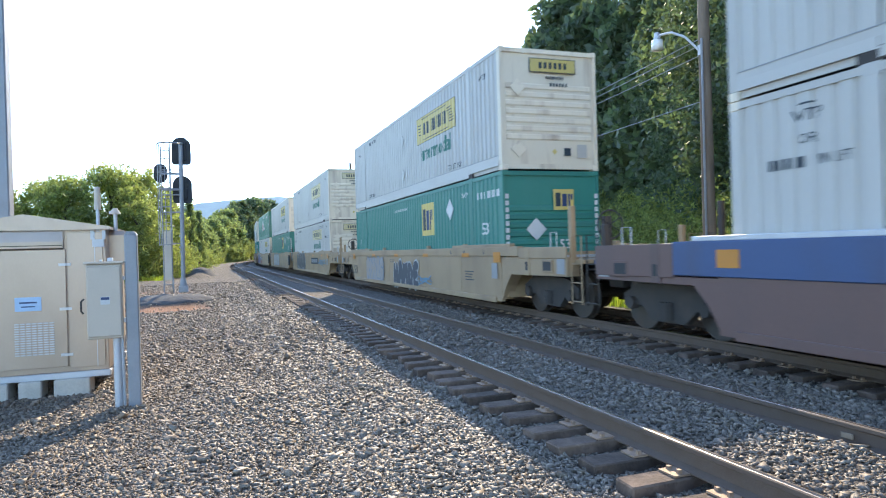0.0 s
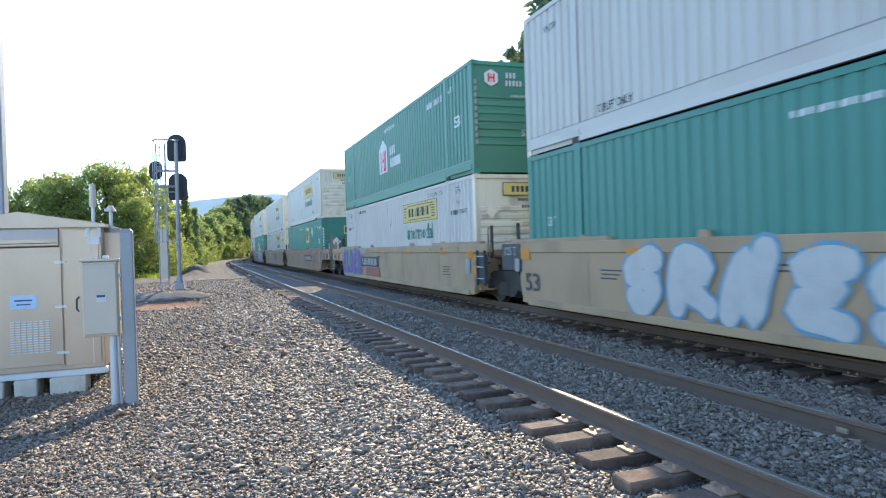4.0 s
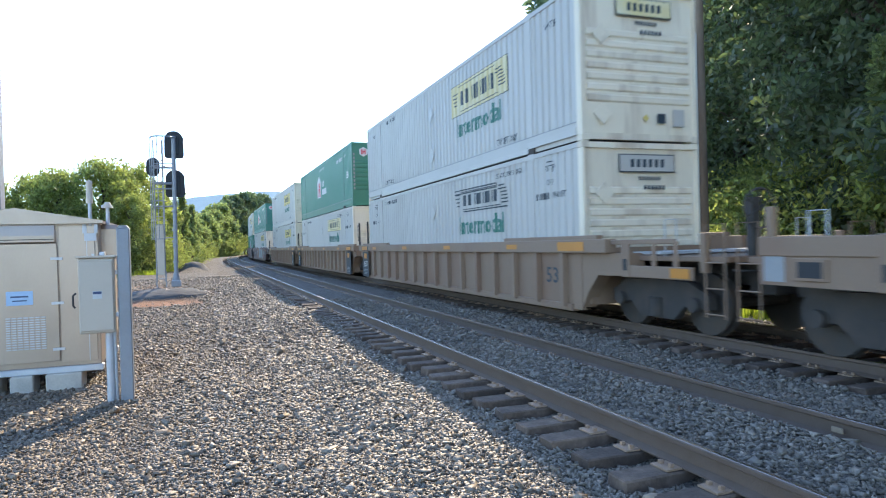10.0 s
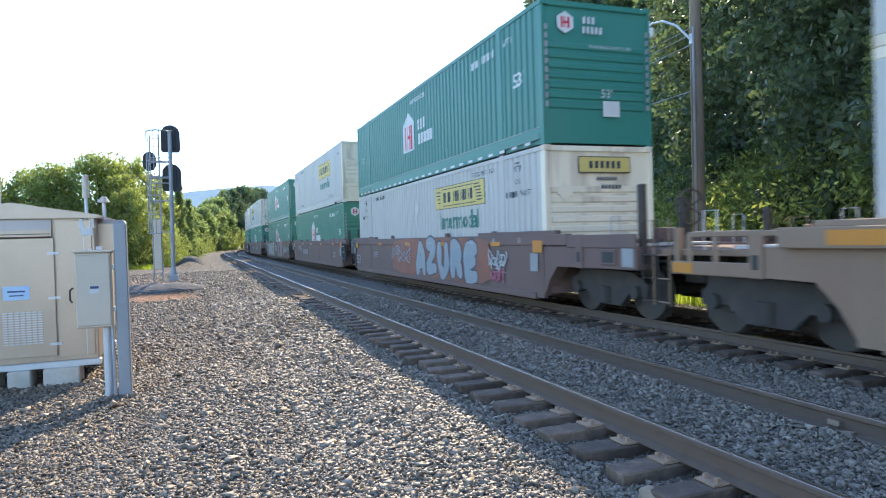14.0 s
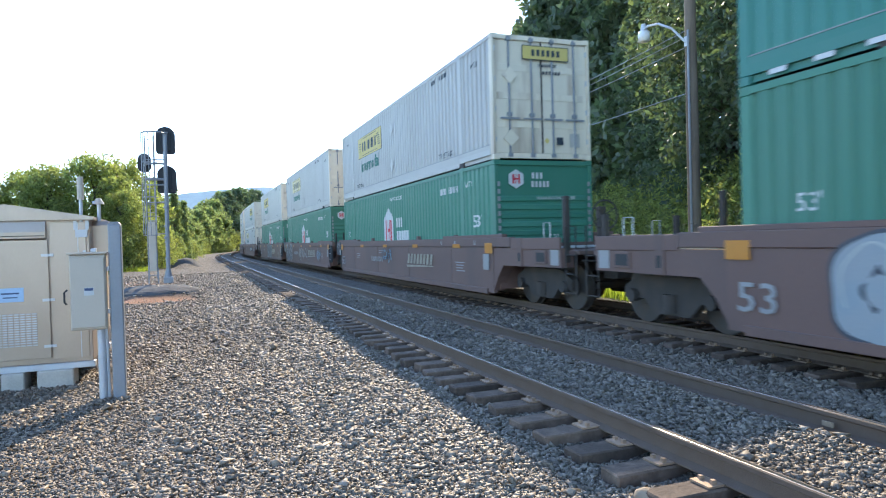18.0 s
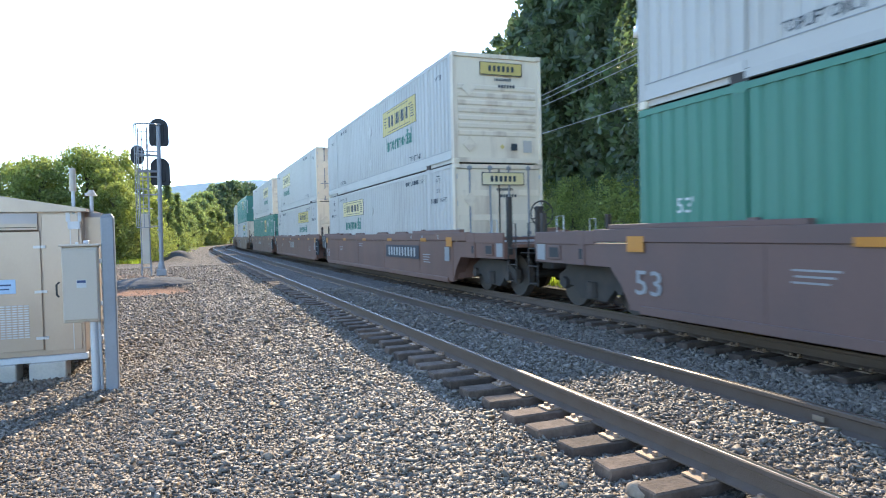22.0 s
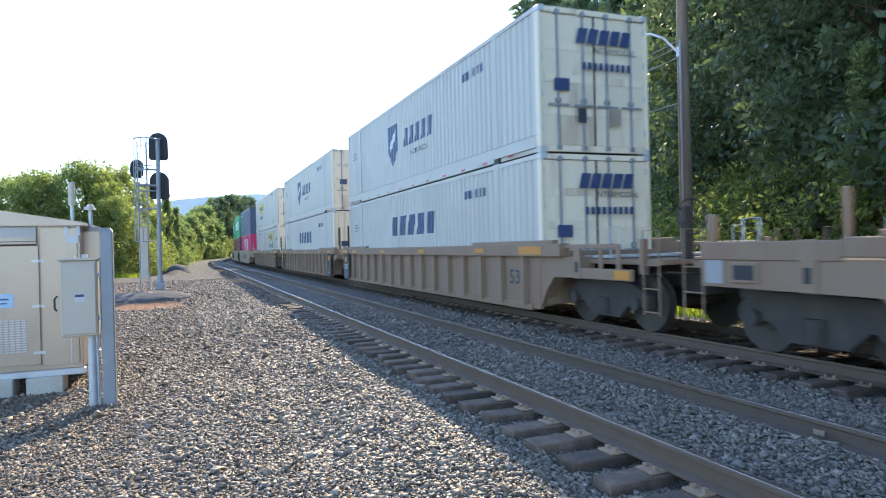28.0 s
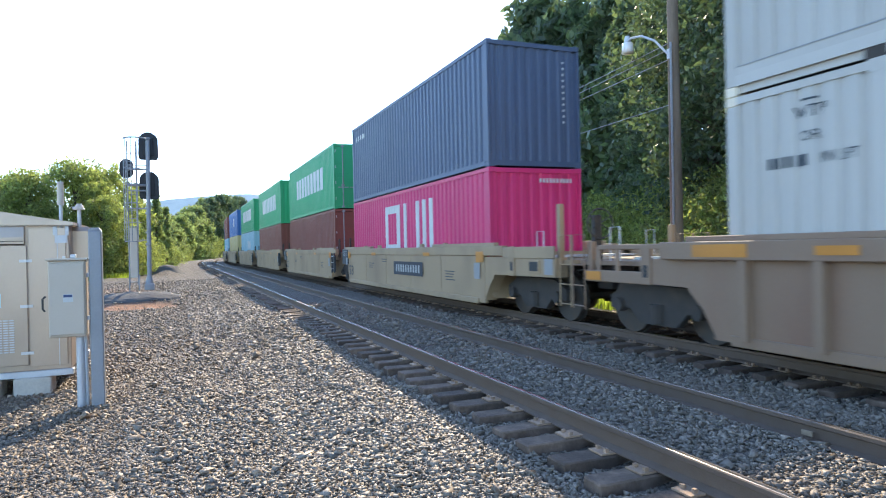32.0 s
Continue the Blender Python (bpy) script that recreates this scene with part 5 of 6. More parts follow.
        if wide <= 0.06:
            turn, spin = rng.uniform(0, 6.28), rng.choice((-1, 1))
            loop = []
            for j in range(9):
                r = rng.uniform(0.35, 1.0)
                t = turn + spin * j * rng.uniform(1.0, 1.5)
                loop.append((cx + p * (0.75 * r * math.cos(t) + 0.09 * (j - 4)), h * 0.5 * r * math.sin(t) * (1.0 if j % 3 else 0.6)))
            forms.append((i, loop))
            continue
        kinds = (
            [(cx - a, -b), (cx - a * 0.6, b), (cx + a, b * 0.55), (cx - a * 0.2, b * 0.05), (cx + a * 1.1, -b)],
            [(cx + a, b * 0.8), (cx - a * 0.3, b), (cx - a, b * 0.2), (cx + a * 0.7, -b * 0.3), (cx + a * 0.2, -b), (cx - a, -b * 0.8)],
            [(cx - a * 1.1, -b), (cx - a * 0.2, b), (cx + a * 0.3, -b * 0.9), (cx + a * 1.1, b)],
            [(cx - a, b), (cx - a * 0.9, -b * 0.5), (cx + a * 0.2, -b), (cx + a, -b * 0.2), (cx + a * 0.4, b * 0.4)],
            [(cx + a * 0.9, b), (cx - a, b * 0.6), (cx + a * 0.5, 0.0), (cx - a, -b * 0.5), (cx + a, -b)],
        )
        forms.append((i, [(u + rng.uniform(-0.05, 0.05), v + rng.uniform(-0.06, 0.06)) for u, v in kinds[rng.randrange(5)]]))
    if wide <= 0.06 and not word:
        for i, (k, f) in enumerate(forms):
            part("graffiti", ribbon(f, min(wide, 0.02)), edge if i % 2 else fill[k % len(fill)], car, "thin looping spray-painted scrawl" if i == 0 else "", m @ Matrix.Translation((0, 0, 0.004 + 0.0013 * i)))
        return
    for grow, mat, off, nm in ((min(0.05, wide * 0.5), edge, 0.0, "graffiti_outline"), (0.0, None, 0.006, "graffiti")):
        for i, (k, f) in enumerate(forms):
            part(nm, ribbon(f, wide + grow), mat or fill[k % len(fill)], car, label if i == 0 else "", m @ Matrix.Translation((0, 0, off + 0.00013 * i)))


def shine(car, y, z, w, h, word, mat=GRAFF_WHITE):
    """Thin highlights on the upper edges of a painted word."""
    m = on_side(-1.48, y, z)
    p = w / len(word)
    for i, ch in enumerate(word):
        line = GLYPHS[ch][0]
        k = max(2, len(line) * 3 // 5)
        part("highlight", ribbon([(-w / 2 + (i + 0.5) * p + u * p * 0.385 - 0.06, v * h * 0.36 + 0.06) for u, v in line[:k]], 0.013), mat, car, "thin white sprayed highlight" if i == 0 else "", m)


def field(car, y, z, w, h, mat, seed):
    """A patch of sprayed colour with a wavering edge, its middle at y, z."""
    n = 40
    edge = []
    for i in range(n):
        a = 2 * math.pi * i / n
        c, d = math.cos(a), math.sin(a)
        k = 1 - 0.07 * abs(noise.noise((c * 2.5, d * 2.5, seed * 3.7)))
        edge.append((w / 2 * k * math.copysign(abs(c) ** 0.3, c), h / 2 * k * math.copysign(abs(d) ** 0.3, d)))
    return polygon(edge, mat, car, on_side(-1.4635, y, z), "sprayed_field", "sprayed patch of colour", 0.0015)


def number_board(car, y, z, n=10, size=0.22, board=PANEL_BLACK, wide=2.3, x=-1.466):
    if board:
        plates([(-wide / 2, -0.2, wide / 2, 0.2)], board, car, on_side(x, y, z), "number_board", "black number board")
    plates(letter_bars(n, wide * 0.86, size * 0.9, 0.5), GRAFF_WHITE if board else NOTICE, car, on_side(x - 0.008, y, z), "number_marking", t=0.003)


def sill_dashes(car, ys, z=1.3, mat=REFLEX, x=-1.464):
    for y in ys:
        plates([(-0.25, -0.05, 0.25, 0.05)], mat, car, on_side(x, y, z), "reflector")


graffiti(UNITS[1], -0.35, 0.63, 3.0, 0.88, 5, [GRAFF_DARK], GRAFF_WHITE, 1, 0.13, "dark spray-painted letters edged in white", "HAMDE")
graffiti(UNITS[1], -2.4, 0.5, 1.5, 0.35, 3, [GRAFF_BLUE], GRAFF_BLUE, 15, 0.05)
field(UNITS[1], 4.05, 0.7, 3.0, 0.92, GRAFF_GHOST, 2)
graffiti(UNITS[1], 4.05, 0.72, 2.8, 0.85, 5, [GRAFF_GHOST], GRAFF_MIST, 2, 0.13, "washed-out grey spray-painted shapes")
number_board(UNITS[2], -3.2, 0.92, 10, 0.24, PANEL_BLACK, 2.8)
field(UNITS[2], 3.22, 0.84, 4.5, 1.2, GRAFF_DARK, 3)
graffiti(UNITS[2], 3.22, 0.84, 4.4, 1.16, 4, [GRAFF_DARK], GRAFF_WHITE, 3, 0.24, "huge dark spray-painted letters edged in white", "HORO")
graffiti(UNITS[2], 6.1, 0.62, 0.5, 0.45, 2, [GRAFF_DARK], GRAFF_DARK, 32, 0.03)
graffiti(UNITS[2], -6.1, 0.88, 2.6, 0.42, 7, [GRAFF_BLUE], GRAFF_BLUE, 31, 0.03)
graffiti(UNITS[3], 1.9, 0.82, 5.2, 1.1, 5, [GRAFF_WHITE], GRAFF_BLUE, 4, 0.18)
field(UNITS[4], 6.3, 0.82, 4.1, 1.16, GRAFF_GREEN, 5)
graffiti(UNITS[4], 6.3, 0.82, 3.95, 1.12, 5, [GRAFF_PURPLE], GRAFF_BLUE, 5, 0.165, "purple spray-painted letters on green", "ELDER")
shine(UNITS[4], 6.3, 0.82, 3.95, 1.12, "ELDER")
graffiti(UNITS[4], 4.0, 1.3, 1.3, 0.3, 4, [GRAFF_WHITE], GRAFF_WHITE, 51, 0.022)
number_board(UNITS[4], 2.9, 0.88, 10, 0.3, PANEL_BLACK, 2.9)
field(UNITS[4], 2.4, 0.45, 2.4, 0.4, GRAFF_RUST, 52)
number_board(UNITS[5], -3.4, 0.9, 10, 0.24, PANEL_BLACK, 3.0)
plates(letter_bars(4, 2.4, 0.55, 0.3), CAR_RED, UNITS[6], on_side(-1.466, -1.9, 0.85), "faded_logo", "faded red logo bars")
graffiti(UNITS[6], 3.15, 1.08, 1.1, 0.66, 4, [GRAFF_PALE], GRAFF_WHITE, 61, 0.018)
for j, y in enumerate((4.75, 4.3, 5.85)):
    graffiti(UNITS[6], y, 0.85, 0.3, 0.4, 1, [GRAFF_PALE], GRAFF_PALE, 62 + j, 0.012)
shine(UNITS[7], -3.55, 0.82, 5.7, 1.16, "RENOVM", GRAFF_PALE)
number_board(UNITS[7], 3.45, 0.88, 10, 0.24, PANEL_BLACK, 2.85)
field(UNITS[7], -3.4, 0.82, 6.5, 1.18, GRAFF_MIST, 7)
graffiti(UNITS[7], -3.55, 0.82, 5.7, 1.16, 6, [GRAFF_WHITE, GRAFF_BLUE], GRAFF_DARK, 7, 0.19, "white and blue spray-painted swollen letters", "RENOVM")
graffiti(UNITS[7], 2.6, 1.24, 4.0, 0.22, 12, [GRAFF_WHITE], GRAFF_WHITE, 71, 0.014)
field(UNITS[11], -1.6, 0.86, 8.4, 1.14, GRAFF_RUST, 8)
graffiti(UNITS[11], -2.55, 0.86, 4.9, 1.06, 5, [GRAFF_PALE], GRAFF_DARK, 8, 0.17, "silver spray-painted letters on a red-orange haze", "AZURE")
graffiti(UNITS[11], 1.5, 0.98, 2.3, 0.75, 4, [GRAFF_MIST], GRAFF_PALE, 81, 0.06)
graffiti(UNITS[11], -6.1, 0.9, 0.9, 0.6, 4, [GRAFF_WHITE], GRAFF_WHITE, 82, 0.02)
graffiti(UNITS[11], -6.1, 0.55, 0.7, 0.4, 3, [GRAFF_PINK], GRAFF_PINK, 83, 0.03)
graffiti(UNITS[12], 5.3, 1.05, 2.4, 0.5, 5, [CAR_DARK], GRAFF_WHITE, 9, 0.04)
shine(UNITS[11], -2.55, 0.86, 4.9, 1.06, "AZURE")
number_board(UNITS[12], 3.0, 0.82, 7, 0.34, None, 2.4)
graffiti(UNITS[13], 4.15, 0.83, 5.1, 1.16, 5, [GRAFF_PALE], GRAFF_DARK, 10, 0.18, "pale blue spray-painted swollen letters", "GANOE")
graffiti(UNITS[13], 0.3, 0.9, 1.6, 0.8, 5, [GRAFF_WHITE], GRAFF_WHITE, 102, 0.016)
graffiti(UNITS[13], -2.8, 0.83, 4.6, 1.16, 4, [GRAFF_DARK, GRAFF_DARK, GRAFF_PINK, GRAFF_DARK], GRAFF_WHITE, 101, 0.19, "dark and pink spray-painted letters edged in white", "BREW")
graffiti(UNITS[13], -5.65, 0.85, 1.0, 0.9, 4, [GRAFF_WHITE], GRAFF_WHITE, 104, 0.018)
graffiti(UNITS[13], -6.9, 0.9, 1.4, 0.55, 4, [GRAFF_PALE], GRAFF_BLUE, 103, 0.02)
shine(UNITS[13], 4.15, 0.83, 5.1, 1.16, "GANOE")
shine(UNITS[13], -2.8, 0.83, 4.6, 1.16, "BREW", GRAFF_PALE)
for k in (14, 15, 16):
    plates(letter_bars(8, 2.4, 0.3, 0.4), INK_GOLD, UNITS[k], on_side(-1.466, -3.0, 0.88), "faded_logo", "faded gold slanted logo bars", 0.3)
    polygon([(-1.3, 0.0), (1.1, 0.03), (1.3, 0.0), (-1.25, -0.07)], INK_GOLD, UNITS[k], on_side(-1.466, -3.0, 0.68), "logo_sweep", "faded gold stripe")
number_board(UNITS[14], 1.9, 0.8, 9, 0.2, None, 1.9)
number_board(UNITS[15], 3.1, 0.82, 9, 0.22, None, 2.3)
graffiti(UNITS[14], 0.6, 0.95, 1.2, 0.6, 4, [GRAFF_DARK], GRAFF_BLUE, 141, 0.03)
graffiti(UNITS[15], -5.3, 0.78, 1.1, 0.9, 5, [GRAFF_BLUE], GRAFF_PALE, 11, 0.02)
graffiti(UNITS[15], 6.4, 0.82, 3.0, 1.0, 5, [GRAFF_DARK], GRAFF_WHITE, 111, 0.1)
graffiti(UNITS[15], -0.05, 0.85, 3.8, 1.0, 7, [GRAFF_MIST], GRAFF_WHITE, 112, 0.014)
for y in (1.7, 1.1, 0.4, -0.2):
    field(UNITS[15], y, 0.85, 0.22, 0.5, INK_GOLD, int(y * 10) + 40)
graffiti(UNITS[16], -0.1, 0.86, 3.6, 1.14, 5, [GRAFF_DARK], GRAFF_PALE, 12, 0.17, "dark spray-painted letters edged in pale blue", "READY")
number_board(UNITS[17], -3.9, 0.9, 10, 0.3, PANEL_BLACK, 3.4)
plates(letter_bars(3, 1.6, 0.36, 0.3), NOTICE, UNITS[18], on_side(-1.466, 0.1, 0.92), "faded_logo", "faded white logo bars", 0.2)
number_board(UNITS[19], 1.0, 0.92, 10, 0.24, None, 2.6)
number_board(UNITS[20], 3.3, 0.88, 8, 0.24, PANEL_BLACK, 1.7)
graffiti(UNITS[20], 1.0, 0.7, 1.2, 0.9, 2, [CAR_BROWN], GRAFF_WHITE, 14, 0.12)
number_board(UNITS[24], -1.0, 0.85, 10, 0.24, PANEL_BLACK, 2.6)
for k, u in enumerate(UNITS):
    if CONSIST[k][1] == "smooth":
        sill_dashes(u, (-6.0, -2.6, 0.8, 4.2) if k < 24 else (-2.6, 2.6), 1.27)
    else:
        sill_dashes(u, (-5.6, -1.6, 2.4, 6.4), 1.34, REFLEX, -1.554)

# ---- beside the track ----


def equipment_cabinet():
    c = thing("equipment_cabinet", "tan-grey aluminium trackside equipment cabinet on concrete blocks", "cabinet")
    x0, x1, y0, y1, z0, z1 = -3.16, -1.28, 9.9, 11.7, -0.02, 1.86
    xm = (x0 + x1) / 2
    part("body", boxes((x0, y0 + 0.02, z0, x1, y1, z1), bevel=0.01), ALU, c)
    part("roof", prism([(x0 - 0.06, z1 - 0.01), (x0 - 0.06, z1 + 0.03), (xm, z1 + 0.2), (x1 + 0.06, z1 + 0.03), (x1 + 0.06, z1 - 0.01)], y0 - 0.06, y1 + 0.06, "y"), ALU, c, "shallow gabled metal roof")
    d = part("door", boxes((x0 + 0.1, y0 - 0.012, 0.06, -1.76, y0 + 0.02, 1.6), bevel=0.006), ALU, c, "wide sheet metal door")
    part("handle", boxes((-2.62, y0 - 0.05, 0.78, -2.55, y0 - 0.012, 0.95), bevel=0.01), BLACK, d)
    for z in (0.2, 0.8, 1.38):
        part("hinge", boxes((-1.84, y0 - 0.03, z, -1.7, y0 - 0.01, z + 0.035)), GALV, d)
    slots = [(-2.36 + i * 0.066, y0 - 0.026, 0.235 + j * 0.031, -2.31 + i * 0.066, y0 - 0.012, 0.25 + j * 0.031) for i in range(7) for j in range(14)]
    tagged(part("vent_grille", boxes(*slots), GALV, d, "pressed ventilation slots"), kind="stuff")
    part("hood", prism([(y0 + 0.02, 1.6), (y0 - 0.05, 1.62), (y0 - 0.05, 1.7), (y0 - 0.02, 1.84), (y0 + 0.02, 1.84)], x0 + 0.08, -1.78, "x"), ALU, c, "folded metal rain hood")
    part("hood_strip", boxes((x0 + 0.09, y0 - 0.056, 1.645, -1.79, y0 - 0.05, 1.655)), GRIME, c)
    part("side_panel", boxes((-1.74, y0 - 0.004, 0.04, -1.32, y0 + 0.02, 1.82), bevel=0.004), ALU, c)
    part("seam", boxes((-1.42, y0 - 0.008, 0.04, -1.41, y0 - 0.003, 1.82)), GALV, c)
    for ya in (y0 - 0.01, y1 - 0.12):
        part("base_skid", boxes((x0 - 0.02, ya, -0.1, x1 + 0.02, ya + 0.13, -0.02), bevel=0.008), GALV, c)
    part("vent_box", prism([(y0 + 0.3, 1.2), (y0 + 0.3, 1.78), (y0 + 0.34, 1.84), (y0 + 1.0, 1.84), (y0 + 1.0, 1.2)], x1, x1 + 0.2, "x"), ALU, c, "sheet metal vent box")
    plates([(-0.15, -0.09, 0.15, 0.09)], STICKER_BLUE, c, on_end(-2.2, y0 - 0.014, 0.9), "notice", "pale blue notice")
    plates([(-0.1, 0.0, 0.1, 0.02), (-0.08, -0.05, 0.08, -0.035)], INK_BLUE, c, on_end(-2.2, y0 - 0.019, 0.91), "notice_marking", t=0.003)
    return c


def support_block(x, y, w):
    return tagged(new("concrete_block", mesh_of(boxes((x - w / 2, y - 0.15, -0.36, x + w / 2, y + 0.25, -0.1), bevel=0.015), "concrete_block", CONCRETE)), "pale concrete block under the equipment cabinet", "block", "blocks under the cabinet")


def antenna():
    a = thing("antenna", "grey whip antenna with a thick white top", "antenna")
    part("mast", bar((-1.37, 9.93, 1.7), (-1.37, 9.93, 2.14), 0.022), GALV, a)
    part("radome", bar((-1.37, 9.93, 2.12), (-1.37, 9.93, 2.42), 0.042, 14, 0.038), BOX_GREY, a)
    part("bracket", boxes((-1.44, 9.88, 1.62, -1.3, 9.98, 1.72), (-1.46, 9.885, 1.72, -1.42, 9.93, 1.84), (-1.32, 9.885, 1.72, -1.28, 9.93, 1.84)), GALV, a)
    return a


def sensor_mast():
    a = thing("sensor_mast", "short grey mast with a domed sensor on the cabinet", "sensor")
    part("mast", bar((-1.2, 10.3, 1.84), (-1.2, 10.3, 2.1), 0.024), GALV, a)
    part("cap", bar((-1.2, 10.3, 2.08), (-1.2, 10.3, 2.16), 0.075, 14, 0.03), BOX_GREY, a)
    part("arm", bar((-1.28, 10.3, 2.1), (-1.2, 10.3, 2.1), 0.02), GALV, a)
    return a


def junction_box():
    b = thing("junction_box", "light grey steel junction box on a steel pipe", "electrical box")
    y = 8.66
    part("enclosure", boxes((-1.34, y, 0.52, -0.96, y + 0.22, 1.4), bevel=0.012), BOX_GREY, b)
    d = part("door", boxes((-1.33, y - 0.022, 0.55, -0.975, y - 0.002, 1.37), bevel=0.008), BOX_GREY, b, "flat grey door")
    part("handle", bent([(-1.37, y - 0.03, 0.83), (-1.39, y - 0.04, 0.86), (-1.39, y - 0.04, 0.97), (-1.36, y - 0.03, 1.0)], 0.012, 6), BLACK, d)
    plates([(-0.05, -0.045, 0.05, 0.045)], INK_WHITE, d, on_end(-1.14, y - 0.023, 0.97), "notice", "small printed notice")
    plates([(-0.045, 0.01, 0.045, 0.04)], INK_BLUE, d, on_end(-1.14, y - 0.028, 0.97), "notice_marking", t=0.003)
    part("top_fold", boxes((-1.36, y - 0.03, 1.4, -0.94, y + 0.24, 1.425), bevel=0.006), BOX_GREY, b)
    part("conduit_hub", boxes((-1.12, y + 0.05, 1.425, -1.06, y + 0.12, 1.47), bevel=0.008), GALV, b)
    part("vent_cap", boxes((-1.2, y + 0.05, 1.425, -1.17, y + 0.1, 1.45), bevel=0.004), GALV, b)
    part("pipe", bar((-1.04, y + 0.1, -0.42), (-1.04, y + 0.1, 0.53), 0.045, 14), GALV, b)
    part("conduit", bar((-0.975, y + 0.1, -0.42), (-0.985, y + 0.1, 0.53), 0.018, 8), GALV, b)
    for z in (0.7, 1.2):
        part("clamp", boxes((-0.97, y + 0.06, z, -0.9, y + 0.12, z + 0.05)), GALV, b)
    return b


def steel_post():
    p = thing("steel_post", "square grey galvanised steel post beside the box", "post")
    part("shaft", boxes((-0.93, 8.68, -0.42, -0.79, 8.82, 1.74), bevel=0.012), GALV_DARK, p)
    part("cap", prism([(-0.93, 1.74), (-0.79, 1.74), (-0.82, 1.775), (-0.9, 1.775)], 8.69, 8.81, "y"), GALV_DARK, p)
    return p


def tall_mast():
    p = thing("steel_mast", "tall plain grey steel mast behind the cabinet", "mast")
    part("shaft", boxes((-3.42, 12.9, -0.5, -3.1, 13.2, 8.0), bevel=0.02), GALV_DARK, p)
    part("cap", boxes((-3.46, 12.86, 8.0, -3.06, 13.24, 8.06)), GALV, p)
    return p


def railway_signal():
    s = thing("railway_signal", "grey railway signal mast with black rounded heads and caged ladder", "signal")
    y = 27.0
    part("base", boxes((-1.06, y - 0.16, 0.1, -0.72, y + 0.16, 0.34), bevel=0.02), GALV_DARK, s)
    part("mast_foot", bar((-0.89, y, 0.3), (-0.89, y, 0.62), 0.15, 16, 0.09), GALV_DARK, s)
    part("mast", bar((-0.89, y, 0.3), (-0.85, y, 5.72), 0.075, 16), GALV_DARK, s)
    part("mast_cap", bar((-0.85, y, 5.71), (-0.85, y, 5.75), 0.1, 16), GALV_DARK, s)
    # heads face away: the flat backs of their backgrounds show behind the mast
    for x, z, w, hh, yy in ((-0.84, 5.47, 0.345, 0.52, y + 0.2), (-0.83, 4.0, 0.345, 0.52, y + 0.2), (-1.62, 4.66, 0.24, 0.365, y + 0.62)):
        edge = [(x - w * 0.7, z - hh), (x + w * 0.7, z - hh)]
        for i in range(1, 6):
            a = math.pi / 2 * i / 5
            edge.append((x + w * 0.7 + w * 0.3 * math.sin(a), z - hh + w * 0.45 * (1 - math.cos(a))))
        if w < 0.3:
            edge = [(x + w * math.cos(a), z - 0.12 + (hh - 0.12) * math.sin(a)) for a in [-math.pi + math.pi * i / 12 for i in range(13)]]
        for i in range(1, 14):
            a = math.pi * i / 14
            edge.append((x + w * math.cos(a), z + hh - w * 1.05 + w * 1.05 * math.sin(a)))
        if w > 0.3:
            for i in range(5, 0, -1):
                a = math.pi / 2 * i / 5
                edge.append((x - w * 0.7 - w * 0.3 * math.sin(a), z - hh + w * 0.45 * (1 - math.cos(a))))
        hd = part("signal_head", prism(edge, yy, yy + 0.04, "y"), BLACK, s, "black rounded signal background")
        part("lamp_case", boxes((x - w * 0.5, yy - 0.06, z - hh * 0.72, x + w * 0.5, yy - 0.002, z + hh * 0.62), bevel=0.02), BLACK, hd)
        for k in range(3 if w > 0.3 else 1):
            zz = z + hh * 0.45 - k * hh * 0.5
            part("visor", bar((x, yy + 0.04, zz), (x, yy + 0.32, zz), w * 0.33, 14), BLACK, hd)
        part("bracket", bar((x, yy - 0.05, z - hh * 0.3), (-0.87 if x > -1.2 else -1.5, y + 0.02, z - hh * 0.3), 0.03, 8), GALV_DARK, hd)
    ld = part("ladder", bent([(-1.55, y, 0.3), (-1.56, y, 5.6)], 0.024, 8), GALV_DARK, s, "grey steel ladder")
    part("ladder_rail", bent([(-1.26, y, 0.3), (-1.26, y, 5.6)], 0.024, 8), GALV_DARK, ld)
    for i in range(17):
        part("rung", bar((-1.55, y, 0.65 + i * 0.3), (-1.26, y, 0.65 + i * 0.3), 0.014, 6), GALV_DARK, ld)
    for z, r in ((4.57, 0.04), (4.72, 0.02), (3.98, 0.045), (3.78, 0.028), (3.12, 0.028), (1.95, 0.02)):
        part("stand_off", bar((-1.56, y - 0.02, z), (-0.86, y - 0.02, z), r, 8), GALV_DARK, s)
    for z in (1.9, 2.6, 3.3, 4.0, 4.6):
        part("cage_hoop", bent([(-1.41 - 0.27 * math.cos(i * math.pi / 8), y - 0.42 * math.sin(i * math.pi / 8), z) for i in range(9)], 0.015, 6), GALV_DARK, s)
    part("cage_hoop", bent([(-1.26 - 0.41 * math.cos(i * math.pi / 8), y - 0.45 * math.sin(i * math.pi / 8), 5.69) for i in range(9)], 0.028, 6), GALV_DARK, s)
    for i in (0, 2, 4, 6):
        a = i * math.pi / 8
        part("cage_bar", bar((-1.41 - 0.27 * math.cos(a), y - 0.42 * math.sin(a), 1.9), (-1.41 - 0.27 * math.cos(a), y - 0.42 * math.sin(a), 5.68), 0.015, 6), GALV_DARK, s)
    for z in (1.0, 1.6, 2.2, 2.9):
        part("mast_clamp", bar((-0.888, y, z), (-0.886, y, z + 0.07), 0.1, 14), GALV_DARK, s)
    part("junction_case", boxes((-0.99, y - 0.16, 1.75, -0.83, y - 0.08, 1.85), bevel=0.01), GALV_DARK, s)
